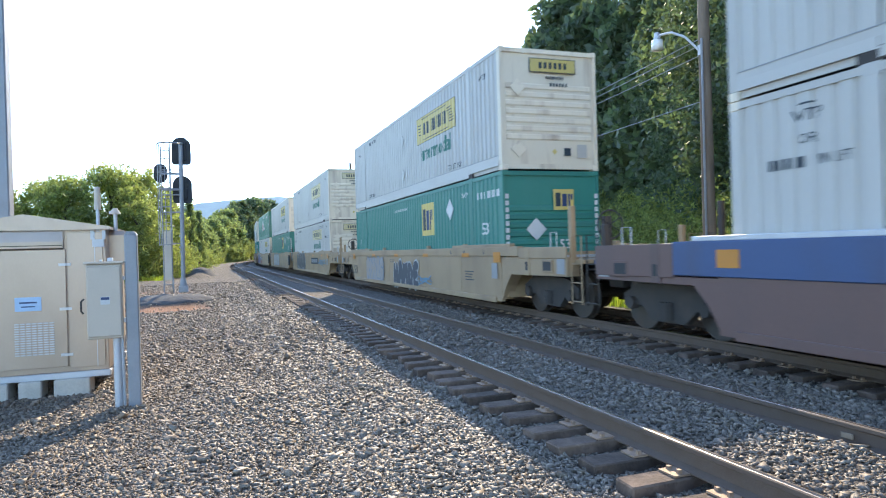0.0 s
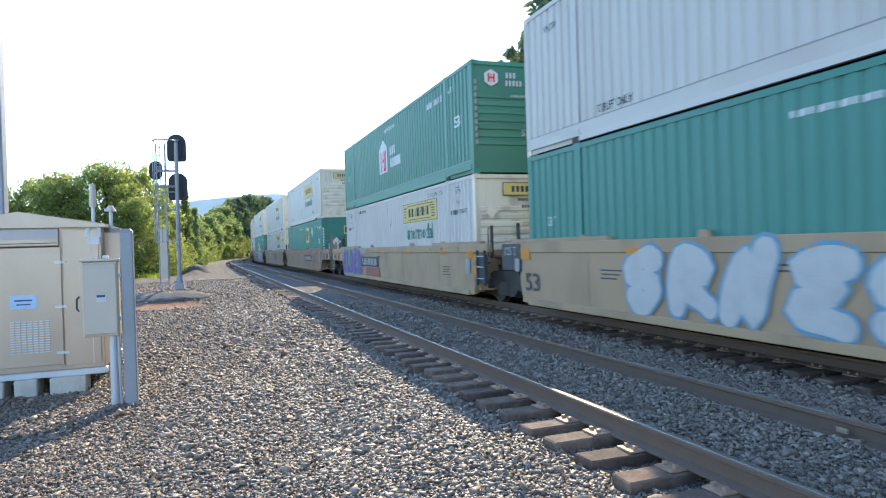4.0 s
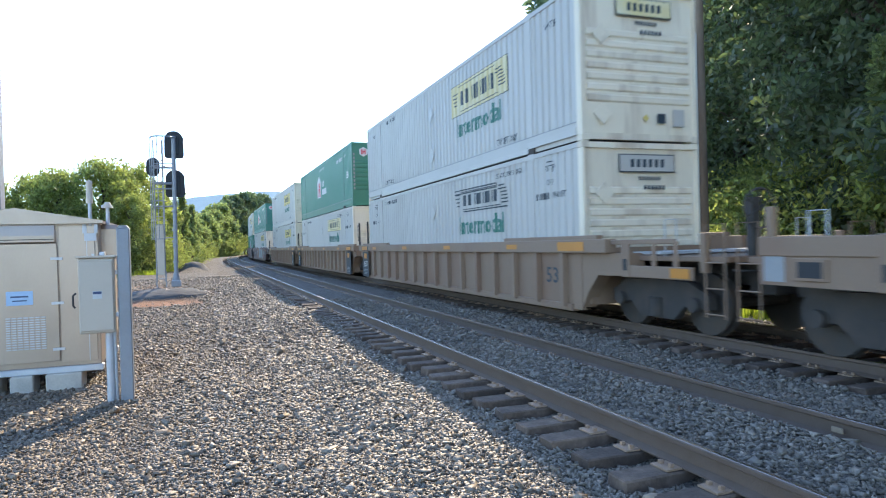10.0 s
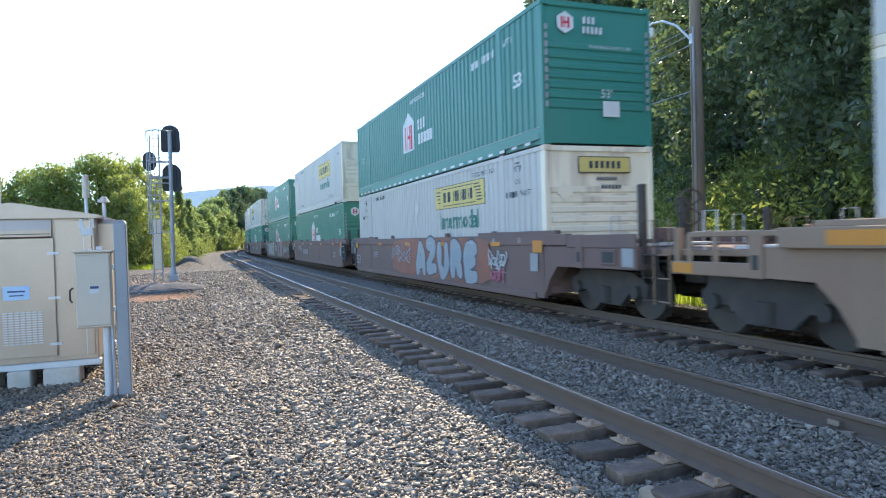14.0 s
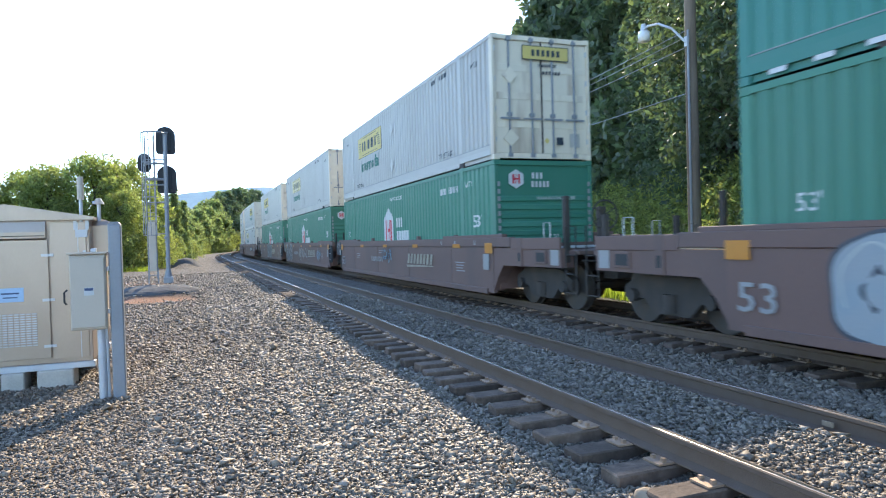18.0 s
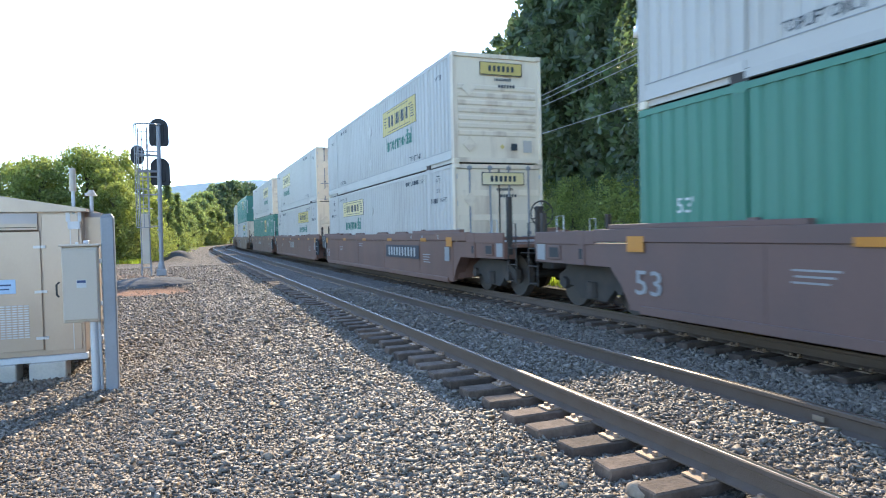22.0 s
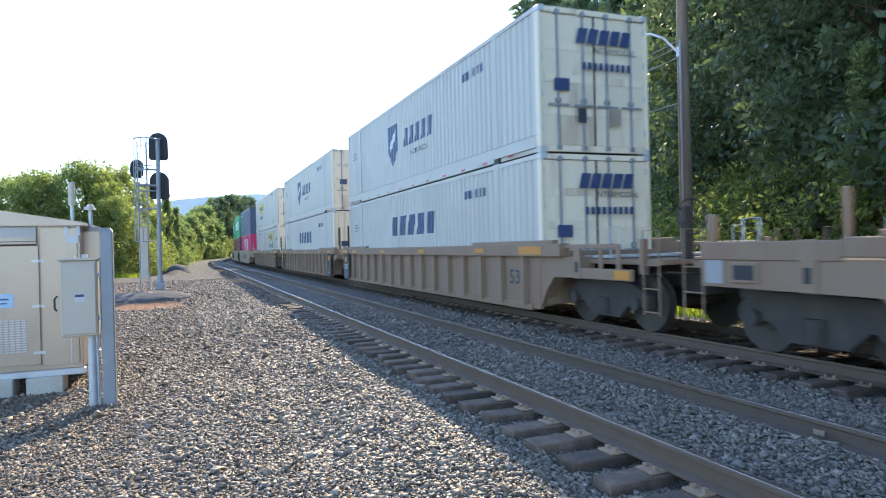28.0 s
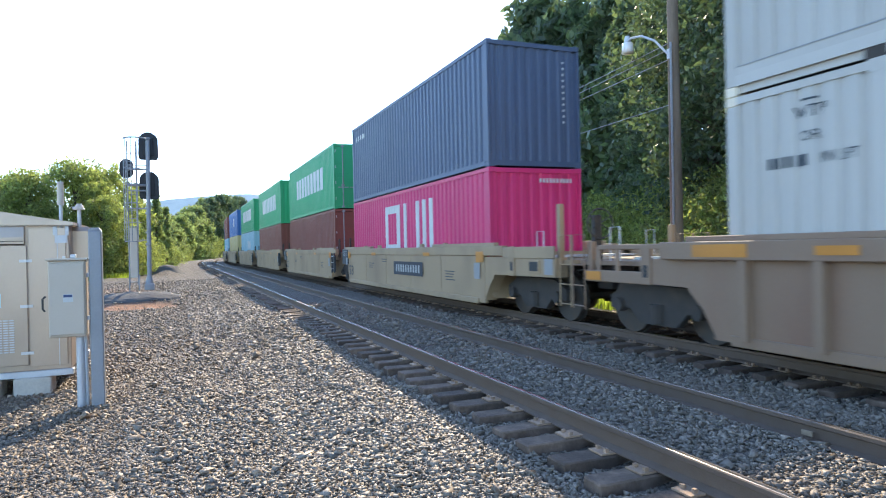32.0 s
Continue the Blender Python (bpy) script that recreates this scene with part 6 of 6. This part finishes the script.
    part("ladder_guard", boxes((-1.52, y - 0.06, 0.56, -1.27, y - 0.03, 2.42), bevel=0.01), BOX_GREY, s, "flat tan ladder guard plate")
    for xa in (-1.58, -1.25):
        part("guard_leg", boxes((xa, y - 0.05, 0.1, xa + 0.035, y - 0.015, 0.7)), GALV_DARK, s)
    part("guard_tie", boxes((-1.58, y - 0.055, 0.4, -1.22, y - 0.012, 0.43)), GALV_DARK, s)
    return s


def lamp_pole():
    p = thing("utility_pole", "weathered wooden utility pole with a street lamp arm", "utility pole")
    x, y = 12.1, 13.75
    part("pole", bar((x, y, 0.0), (x, y, 11.5), 0.17, 16, 0.12), WOOD_POLE, p)
    part("conduit", bar((x - 0.18, y - 0.08, 0.0), (x - 0.15, y - 0.08, 6.6), 0.03, 8), GALV_DARK, p)
    part("arm", bent([(x - 0.15, y, 6.3), (x - 0.3, y + 0.35, 6.75), (x - 0.35, y + 0.8, 7.0), (x - 0.3, y + 1.3, 7.1), (x - 0.2, y + 1.65, 7.1)], 0.032, 8), GALV, p, "curved grey lamp arm")
    ft = part("lamp_head", bar((x - 0.2, y + 1.6, 7.05), (x - 0.2, y + 1.6, 7.25), 0.1, 14, 0.07), GALV, p)
    bm = bar((x - 0.2, y + 1.6, 6.78), (x - 0.2, y + 1.6, 7.05), 0.17, 16, 0.15)
    part("lamp_glass", bm, GLASS_LAMP, ft, "frosted white lamp glass", smooth=True)
    part("crossarm", boxes((x - 1.1, y - 0.06, 10.6, x + 1.1, y + 0.06, 10.72)), WOOD_POLE, p)
    part("arm_brace", boxes((x - 0.17, y - 0.05, 6.2, x - 0.1, y + 0.05, 6.45)), GALV, p)
    return p


def wire(a, b, sag):
    n = 14
    pts = []
    for i in range(n + 1):
        t = i / n
        q = Vector(a).lerp(Vector(b), t)
        q.z -= sag * 4 * t * (1 - t)
        pts.append(q)
    return tagged(new("overhead_wire", mesh_of(bent(pts, 0.012, 5), "overhead_wire", CABLE)), "thin grey overhead wire along the wooded bank", "wire", "overhead wires")


equipment_cabinet()
for x, w in ((-1.72, 0.42), (-2.2, 0.26), (-2.62, 0.35), (-3.05, 0.3)):
    support_block(x, 9.98, w)
antenna()
sensor_mast()
junction_box()
steel_post()
tall_mast()
railway_signal()
lamp_pole()

# ---- trees ----


def leaf_cloud(rng, clumps, per, size):
    """Small bent leaves scattered in clumps; returns vertices and faces."""
    cs = np.array(clumps)
    n = len(cs) * per
    c = np.repeat(cs, per, axis=0)
    d = rng.normal(size=(n, 3))
    d /= np.linalg.norm(d, axis=1)[:, None]
    r = rng.random(n) ** 0.45
    pos = c[:, :3] + d * r[:, None] * c[:, 3:4] * np.array([1, 1, 0.75])
    a = rng.normal(size=(n, 3))
    a /= np.linalg.norm(a, axis=1)[:, None]
    b = np.cross(a, rng.normal(size=(n, 3)))
    b /= np.linalg.norm(b, axis=1)[:, None]
    s = size * (0.6 + 0.8 * rng.random(n))[:, None]
    v = np.stack([pos - a * s, pos + b * s * 0.45, pos + a * s, pos - b * s * 0.45], 1).reshape(-1, 3)
    f = np.arange(n * 4).reshape(-1, 4)
    return v, f


def mesh_np(name, v, f, mat):
    me = bpy.data.meshes.new(name)
    k = f.shape[1]
    me.vertices.add(len(v))
    me.vertices.foreach_set("co", np.asarray(v, np.float32).ravel())
    me.loops.add(f.size)
    me.loops.foreach_set("vertex_index", f.astype(np.int32).ravel())
    me.polygons.add(len(f))
    me.polygons.foreach_set("loop_start", np.arange(0, f.size, k, dtype=np.int32))
    me.update(calc_edges=True)
    me.materials.append(mat)
    return me


TREES = {}


def tree(kind, m, seed=1):
    if (kind, seed) in TREES:
        return copy_thing(TREES[(kind, seed)], m)
    rng = np.random.default_rng(seed * 7 + len(kind))
    height, spread, bole, n, per, size, mat, label = {
        "broad": (9.0, 3.4, 0.1, 74, 190, 0.15, LEAF, "broad green deciduous tree with an uneven crown"),
        "tall": (15.0, 4.2, 0.1, 70, 120, 0.31, LEAF_DEEP, "tall dark green deciduous tree on the bank"),
        "far": (9.0, 3.4, 0.06, 66, 120, 0.24, LEAF_HAZE, "green deciduous tree at the bend, haze in its leaf colour"),
        "near": (15.0, 4.2, 0.06, 90, 330, 0.125, LEAF_DEEP, "tall dark green deciduous tree on the bank"),
        "bush": (2.4, 1.7, 0.0, 28, 260, 0.056, LEAF, "low bright green bush at the wood's edge"),
        "conifer": (12.0, 2.2, 0.06, 46, 220, 0.14, LEAF_HAZE, "green spruce tree with drooping boughs"),
    }[kind]
    t = thing("bush" if kind == "bush" else "tree", label, "bush" if kind == "bush" else "tree", "trees beside the line", m)
    bm = bmesh.new()
    tube(bm, (0, 0, -0.3), (0.1, 0, height * 0.45), 0.02 * height + 0.03, 10, 0.013 * height)
    tube(bm, (0.1, 0, height * 0.45), (0.0, 0.1, height * 0.85), 0.013 * height, 8, 0.03)
    clumps = []
    for i in range(n):
        f = (i + rng.random()) / n
        z = height * (bole + (0.97 - bole) * f)
        if kind == "conifer":
            rad = spread * (1.02 - f) * (0.35 + 0.65 * rng.random())
        else:
            rad = spread * math.sin(math.pi * min(0.97, 0.12 + 0.86 * f)) ** 0.6 * (0.25 + 0.75 * rng.random() ** 0.5)
        a = i * 2.399 + rng.random()
        x, y = rad * math.cos(a), rad * math.sin(a)
        clumps.append((x, y, z, (0.12 + 0.1 * rng.random()) * (spread + 2.5) * (0.8 if kind == "conifer" else 1.0)))
        if i % 3 == 0 and kind != "bush":
            tube(bm, (0.05, 0.05, z * 0.72), (x * 0.9, y * 0.9, z), 0.006 * height, 6, 0.012)
    part("trunk", bm, BARK, t)
    v, f = leaf_cloud(rng, clumps, per, size)
    hang("crown", mesh_np("crown", v, f, mat), t, "loose crown of small leaves")
    TREES[(kind, seed)] = t
    return t


def plant(kind, x, y, seed, turn=0.0, sink=0.1, size=1.0):
    m = pose(x, y, land(x, y) - sink, 0, 0, turn)
    t = tree(kind, m, seed)
    t.scale = (size, size, size)
    return t


# the green edge to the left of the line
for i, (x, y, k, s, sz) in enumerate((
        (-19.0, 63, "broad", 1, 0.85), (-16.0, 60, "broad", 2, 0.9), (-12.6, 63, "broad", 3, 0.9), (-10.4, 59, "broad", 1, 0.92), (-7.6, 62, "broad", 2, 1.05), (-5.6, 66, "broad", 3, 1.05),
        (-5.0, 58, "broad", 3, 0.7), (-3.2, 70, "conifer", 1, 0.72), (-1.7, 76, "conifer", 2, 0.7), (-0.9, 82, "conifer", 1, 0.6), (-3.8, 60, "bush", 1, 1.3), (-2.6, 63, "bush", 2, 1.2), (-6.4, 56, "bush", 2, 1.5), (-9.0, 55, "bush", 1, 1.4),
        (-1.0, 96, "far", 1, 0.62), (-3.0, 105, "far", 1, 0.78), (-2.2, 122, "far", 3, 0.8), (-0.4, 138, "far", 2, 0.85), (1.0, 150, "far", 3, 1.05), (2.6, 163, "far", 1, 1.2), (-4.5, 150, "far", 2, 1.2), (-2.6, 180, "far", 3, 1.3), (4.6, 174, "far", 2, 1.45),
        (6.6, 188, "tall", 2, 1.0), (9.0, 194, "tall", 3, 1.12), (12.4, 207, "tall", 1, 1.25), (15.6, 220, "tall", 2, 1.3), (20.0, 232, "tall", 3, 1.35), (1.8, 200, "tall", 3, 0.85), (7.4, 200, "conifer", 1, 1.45), (4.4, 170, "bush", 2, 1.8), (7.0, 181, "bush", 1, 2.0), (9.6, 188, "bush", 2, 2.2),
        (-1.6, 88, "bush", 1, 1.3), (-0.9, 110, "bush", 2, 1.5), (1.4, 146, "bush", 1, 1.5))):
    plant(k, x, y, s, i * 67.0, 0.1, sz)
plant("conifer", 14.7, 10.7, 1, 20.0, 0.1, 0.5)
# the wooded bank to the right
for i, (x, y, s, sz) in enumerate((
        (16.5, 4, 1, 1.0), (17.0, 9, 2, 1.05), (18.2, 13, 3, 1.0), (20.8, 19, 1, 1.05), (23.2, 24, 2, 1.05), (26.2, 30, 3, 1.05), (28.5, 37, 1, 1.15), (30.0, 45, 2, 1.25), (33.5, 53, 3, 1.3), (32.5, 54, 1, 1.45), (39.5, 62, 1, 1.4), (43.0, 60, 2, 1.4),
        (22.0, 6, 2, 1.25), (23.0, 12, 1, 1.3), (26.0, 18, 2, 1.3), (28.5, 24, 3, 1.3), (32.0, 33, 1, 1.3), (35.0, 44, 2, 1.35), (16.5, -2, 3, 1.1), (21.5, -1, 1, 1.25), (17.0, -9, 2, 1.1),
        (29.0, 10, 3, 1.4), (34.0, 22, 1, 1.5), (29.0, 1, 2, 1.35), (31.0, 78, 2, 1.08), (36.0, 72, 3, 1.3), (29.5, 90, 1, 1.02), (29.0, 102, 2, 1.05), (31.0, 116, 3, 1.1), (34.0, 134, 1, 1.15), (38.0, 156, 2, 1.2), (40.0, 180, 3, 1.35))):
    plant("near" if x < 24 and 3 < y < 32 else "tall", x, y, s, i * 83.0, 0.2, sz)
for i, (x, y) in enumerate(((14.5, 7), (15.5, 11), (17.8, 17), (20.0, 22), (22.5, 28), (25.0, 34), (14.5, 2), (21.4, 25), (16.8, 14.5), (19.0, 19.5), (26.5, 42), (28.0, 50), (25.0, 66), (22.0, 80))):
    plant("bush", x, y, 1 + i % 2, i * 51.0, 0.1, 1.5)
for z, sag in ((6.62, 0.7), (6.46, 0.72), (6.2, 0.62), (5.02, 0.25)):
    wire((12.0, 13.7, z), (12.4, 60.0, z + 0.3), sag)
tagged(new("utility_pole", mesh_of(bar((12.5, 60.0, 0.0), (12.5, 60.0, 9.5), 0.16, 14, 0.11), "utility_pole", WOOD_POLE)), "plain weathered wooden utility pole carrying wires", "utility pole")


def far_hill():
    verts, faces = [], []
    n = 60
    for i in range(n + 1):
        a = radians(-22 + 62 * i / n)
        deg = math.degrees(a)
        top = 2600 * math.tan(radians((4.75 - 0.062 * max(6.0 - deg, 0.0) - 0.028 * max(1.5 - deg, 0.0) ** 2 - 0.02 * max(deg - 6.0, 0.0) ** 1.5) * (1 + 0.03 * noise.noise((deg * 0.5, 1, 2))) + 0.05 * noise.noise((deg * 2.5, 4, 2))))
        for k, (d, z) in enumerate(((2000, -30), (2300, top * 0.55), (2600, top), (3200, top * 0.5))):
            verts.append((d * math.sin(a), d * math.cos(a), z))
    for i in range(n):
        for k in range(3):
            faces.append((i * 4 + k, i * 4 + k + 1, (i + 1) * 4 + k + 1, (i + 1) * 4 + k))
    return tagged(new("backdrop", raw_mesh("backdrop", verts, faces, HILL_HAZE)), "distant wooded hill with blue haze painted into its colour", "hill", kind="structure")


far_hill()

# ---- ties ----


def ties(x, s0, s1, phase, first, last):
    """Timber ties; those between first and last are objects of their own."""
    rng = random.Random(int(x * 10))
    bed = tagged(new("track_bed"), "weathered timber ties carrying the rails", "track", kind="structure")
    shapes = []
    for k in range(4):
        bm = boxes((-1.3, -0.112, -0.38, 1.3, 0.112, -0.178), bevel=0.012)
        for v in bm.verts:
            v.co.x += 0.03 * noise.noise((v.co.y * 9, k * 3.0, v.co.z * 7))
            v.co.z += 0.012 * noise.noise((v.co.x * 3, v.co.y * 8, k * 5.0))
        shapes.append(mesh_of(bm, "tie", TIE))
    plate = mesh_of(boxes((-0.18, -0.09, -0.178, 0.18, 0.09, -0.164), (-0.13, -0.07, -0.164, -0.1, -0.04, -0.135), (0.1, 0.04, -0.164, 0.13, 0.07, -0.135), (0.1, -0.07, -0.164, 0.13, -0.04, -0.14), (-0.13, 0.04, -0.164, -0.1, 0.07, -0.14)), "tie_plate", PLATE)
    rest_v, rest_f = [], []
    k = math.ceil((s0 - phase) / 0.49)
    while phase + 0.49 * k < s1:
        s = phase + 0.49 * k
        k += 1
        px, py, a = along(x, s)
        m = pose(px + rng.uniform(-0.04, 0.04), py + rng.uniform(-0.03, 0.03), rng.uniform(-0.012, 0.006), 0, 0, a + rng.uniform(-1.2, 1.2))
        if first <= s <= last:
            t = hang("tie", shapes[k % 4], bed, m=m)
            for g in (-GAUGE, GAUGE):
                hang("tie_plate", plate, t, m=pose(g, 0, 0.003))
        else:
            o = len(rest_v)
            rest_v += [m @ Vector(c) for c in ((-1.3, -0.11, -0.3), (1.3, -0.11, -0.3), (1.3, 0.11, -0.3), (-1.3, 0.11, -0.3), (-1.3, -0.11, -0.178), (1.3, -0.11, -0.178), (1.3, 0.11, -0.178), (-1.3, 0.11, -0.178))]
            rest_f += [tuple(o + i for i in f) for f in ((4, 5, 6, 7), (0, 1, 5, 4), (1, 2, 6, 5), (2, 3, 7, 6), (3, 0, 4, 7))]
    tagged(hang("far_ties", raw_mesh("far_ties", rest_v, rest_f, TIE), bed), kind="stuff")


TIE_PHASE = 3.93
ties(NEAR, -6.0, 200.0, TIE_PHASE, 0.0, 45.0)
ties(TRAIN, -6.0, 150.0, TIE_PHASE + 0.2, 2.0, 30.0)

# ---- loose stones ----


def stones(name, mat, label, areas, seed):
    rng = np.random.default_rng(seed)
    # angular crushed stone: wedges with pulled corners
    cube = np.array([(-1, -0.8, -1), (1, -0.8, -1), (0, 1, -1), (-1, -0.8, 1), (1, -0.8, 1), (0, 1, 1)], float)
    tri = np.array([(0, 2, 1), (3, 4, 5), (0, 1, 4), (0, 4, 3), (1, 2, 5), (1, 5, 4), (2, 0, 3), (2, 3, 5)])
    spots = []
    for x0, x1, y0, y1, per, size in areas:
        n = int((x1 - x0) * (y1 - y0) * per * 1.25)
        spots.append(np.stack([rng.uniform(x0, x1, n), rng.uniform(y0, y1, n), 0.86 * size * rng.lognormal(0, 0.36, n)], 1))
    p = np.concatenate(spots)
    keep, z = [], []
    for i, (x, y, s) in enumerate(p):
        ok = True
        for c, ph in ((NEAR, TIE_PHASE), (TRAIN, TIE_PHASE + 0.2)):
            u = abs(x - c)
            if u < 1.34:
                w = (y - ph) / 0.49
                if abs(w - round(w)) * 0.49 < 0.12 + s * 0.6:
                    ok = ok and rng.random() < (0.6 if u < GAUGE else 0.14)
                if abs(u - GAUGE) < 0.09 + s:
                    ok = False
        if ((x + 1.3) / 1.4) ** 2 + ((y - 23.5) / 0.85) ** 2 < 1.0:
            ok = ok and rng.random() < 0.07
        keep.append(ok)
        z.append(max(land(x, y), -0.188) if ok and abs(x - NEAR) < GAUGE else land(x, y) if ok else 0.0)
    keep = np.array(keep)
    p, z = p[keep], np.array(z)[keep]
    n = len(p)
    form = np.array([cube * (0.35 + 0.9 * rng.random((6, 3))) for _ in range(60)])[rng.integers(0, 60, n)]
    form = form * (p[:, 2][:, None, None] * np.stack([0.7 + 0.9 * rng.random(n), 0.6 + 0.6 * rng.random(n), 0.22 + 0.4 * rng.random(n)], 1)[:, None, :])
    a = rng.random((n, 3)) * 2 * np.pi
    a[:, 1] = rng.normal(0, 0.55, n)
    ca, sa = np.cos(a), np.sin(a)
    rz = np.zeros((n, 3, 3)); rx = np.zeros((n, 3, 3))
    rz[:, 0, 0], rz[:, 0, 1], rz[:, 1, 0], rz[:, 1, 1], rz[:, 2, 2] = ca[:, 0], -sa[:, 0], sa[:, 0], ca[:, 0], 1
    rx[:, 1, 1], rx[:, 1, 2], rx[:, 2, 1], rx[:, 2, 2], rx[:, 0, 0] = ca[:, 1], -sa[:, 1], sa[:, 1], ca[:, 1], 1
    v = np.einsum("nij,nkj->nki", rz @ rx, form)
    v += np.stack([p[:, 0], p[:, 1], z + p[:, 2] * (0.1 + 0.5 * rng.random(n))], 1)[:, None, :]
    f = (tri[None] + (np.arange(n) * 6)[:, None, None]).reshape(-1, 3)
    return tagged(new(name, mesh_np(name, v.reshape(-1, 3), f, mat)), label, "gravel", kind="stuff")


stones("ballast_stones", STONE, "loose angular grey ballast stones round the ties", (
    (0.9, 2.6, 2.6, 4.6, 2300, 0.0185), (0.9, 2.6, 4.6, 7.0, 1800, 0.0195), (0.9, 2.6, 7.0, 12.0, 900, 0.0215), (-0.5, 0.9, 2.6, 4.6, 1100, 0.018), (-0.5, 0.9, 4.6, 7.0, 900, 0.0185), (-0.5, 0.9, 7.0, 12.0, 520, 0.02), (0.3, 2.7, 12.0, 24.0, 260, 0.028), (0.0, 2.7, 24.0, 45.0, 60, 0.036),
    (2.6, 6.3, 2.6, 6.0, 1400, 0.019), (2.6, 6.3, 6.0, 10.0, 780, 0.0215), (2.6, 6.4, 10.0, 20.0, 220, 0.029), (6.3, 10.2, 4.0, 14.0, 260, 0.026)), 5)
stones("yard_gravel", STONE_BROWN, "trodden brown and grey yard gravel", (
    (-2.2, 6.0, 1.9, 2.6, 900, 0.0155), (-2.8, 6.0, 1.0, 1.9, 380, 0.0155), (-3.5, 6.2, -1.5, 1.0, 110, 0.016), (-2.6, -1.7, 2.3, 4.8, 900, 0.0145), (-3.8, -2.5, 2.3, 7.2, 330, 0.0155),
    (-1.7, -0.4, 2.6, 4.8, 3600, 0.0135), (-2.5, -0.4, 4.8, 7.2, 2500, 0.015), (-3.7, -0.4, 7.2, 12.0, 1000, 0.018), (-0.4, 1.3, 2.6, 4.8, 1700, 0.0145), (-0.4, 1.3, 4.8, 7.2, 1200, 0.0155), (-0.4, 1.3, 7.2, 12.0, 500, 0.019), (-5.0, 0.6, 12.0, 24.0, 190, 0.026), (-5.0, 0.4, 24.0, 45.0, 40, 0.034)), 9)


def boulder(x, y, s, seed, mat, label):
    bm = bmesh.new()
    bmesh.ops.create_icosphere(bm, subdivisions=3, radius=1.0)
    for v in bm.verts:
        k = 1 + 0.35 * noise.noise(v.co * 1.3 + Vector((seed, 0, 0))) + 0.08 * noise.noise(v.co * 5)
        v.co = Vector((v.co.x * s[0], v.co.y * s[1], v.co.z * s[2])) * k
    ob = new("rock", mesh_of(bm, "rock", mat, True))
    ob.matrix_basis = pose(x, y, land(x, y) + s[2] * 0.3, 0, 0, seed * 40)
    return tagged(ob, label, "rock")


boulder(2.7, 3.55, (0.11, 0.09, 0.07), 3, ROCK, "pale tan loose rock lying on the ballast")
boulder(-0.39, 6.98, (0.075, 0.055, 0.03), 5, ROCK, "brown loose rock half sunk in the gravel")
boulder(0.57, 5.46, (0.055, 0.045, 0.035), 7, ROCK, "brown loose rock half sunk in the gravel")
part("bond_plate", boxes((4.67, 3.82, -0.115, 4.684, 3.92, -0.075)), ROCK, bpy.data.objects["rail.001"], "small pale bonding plate")


def heap(cx, cy, rx, ry, label):
    """Dark gravel sheet over a mound of the ground, slope shade in its colour."""
    n, rings = 40, 9
    verts, faces = [(cx, cy, land(cx, cy) + 0.05)], []
    for j in range(1, rings + 1):
        for i in range(n):
            a, f = 2 * math.pi * i / n, j / rings * (1 + 0.1 * noise.noise((i * 0.5, cx, 0)))
            x, y = cx + rx * f * math.cos(a), cy + ry * f * math.sin(a)
            verts.append((x, y, land(x, y) + (0.05 + 0.03 * noise.noise((x * 5, y * 5, 0))) * (1 if j < rings else -1.5)))
    for i in range(n):
        faces.append((0, 1 + i, 1 + (i + 1) % n))
        for j in range(rings - 1):
            a, b = 1 + j * n, 1 + (j + 1) * n
            faces.append((a + i, b + i, b + (i + 1) % n, a + (i + 1) % n))
    return tagged(new("cinder_mound", raw_mesh("cinder_mound", verts, faces, DARK_MOUND)), label, "mound", "dark mounds beside the line")


# the backlit slope's shade is painted by this dark sheet
heap(-1.25, 25.3, 1.6, 1.05, "low mound at the signal's foot, slope shade in its dark colour")
heap(-0.68, 61.0, 1.5, 1.7, "dark gravel mound beside the track")



def grass(name, spots, hgt, seed):
    rng = np.random.default_rng(seed)
    v, f = [], []
    for x0, x1, y0, y1, n in spots:
        x, y = rng.uniform(x0, x1, n), rng.uniform(y0, y1, n)
        for xx, yy in zip(x, y):
            z = land(xx, yy)
            a, h = rng.random() * 6.28, hgt * (0.5 + rng.random())
            w = 0.012 + 0.01 * rng.random()
            dx, dy = math.cos(a), math.sin(a)
            b = rng.uniform(-0.5, 0.5) * h
            o = len(v)
            v += [(xx - dy * w, yy + dx * w, z - 0.02), (xx + dy * w, yy - dx * w, z - 0.02), (xx + dx * b * 0.4 + dy * w * 0.8, yy + dy * b * 0.4 - dx * w * 0.8, z + h * 0.6), (xx + dx * b, yy + dy * b, z + h)]
            f.append((o, o + 1, o + 2, o + 3))
    return tagged(new(name, mesh_np(name, np.array(v), np.array(f), GRASS)), "sunlit yellow-green grass strip beyond the tracks", "grass", kind="stuff")


grass("grass", ((10.2, 14.5, 6.0, 30.0, 16000), (-11.0, -3.0, 54.0, 66.0, 6000), (-3.6, -0.6, 64.0, 80.0, 5000)), 0.28, 3)

# ---- the moving train ----


def motions():
    times = [2.0 * i for i in range(17)]
    for ob, mid, z in MOVING:
        walk(ob, [(t, track_pose(TRAIN, mid - SPEED * t, z)) for t in times])


motions()
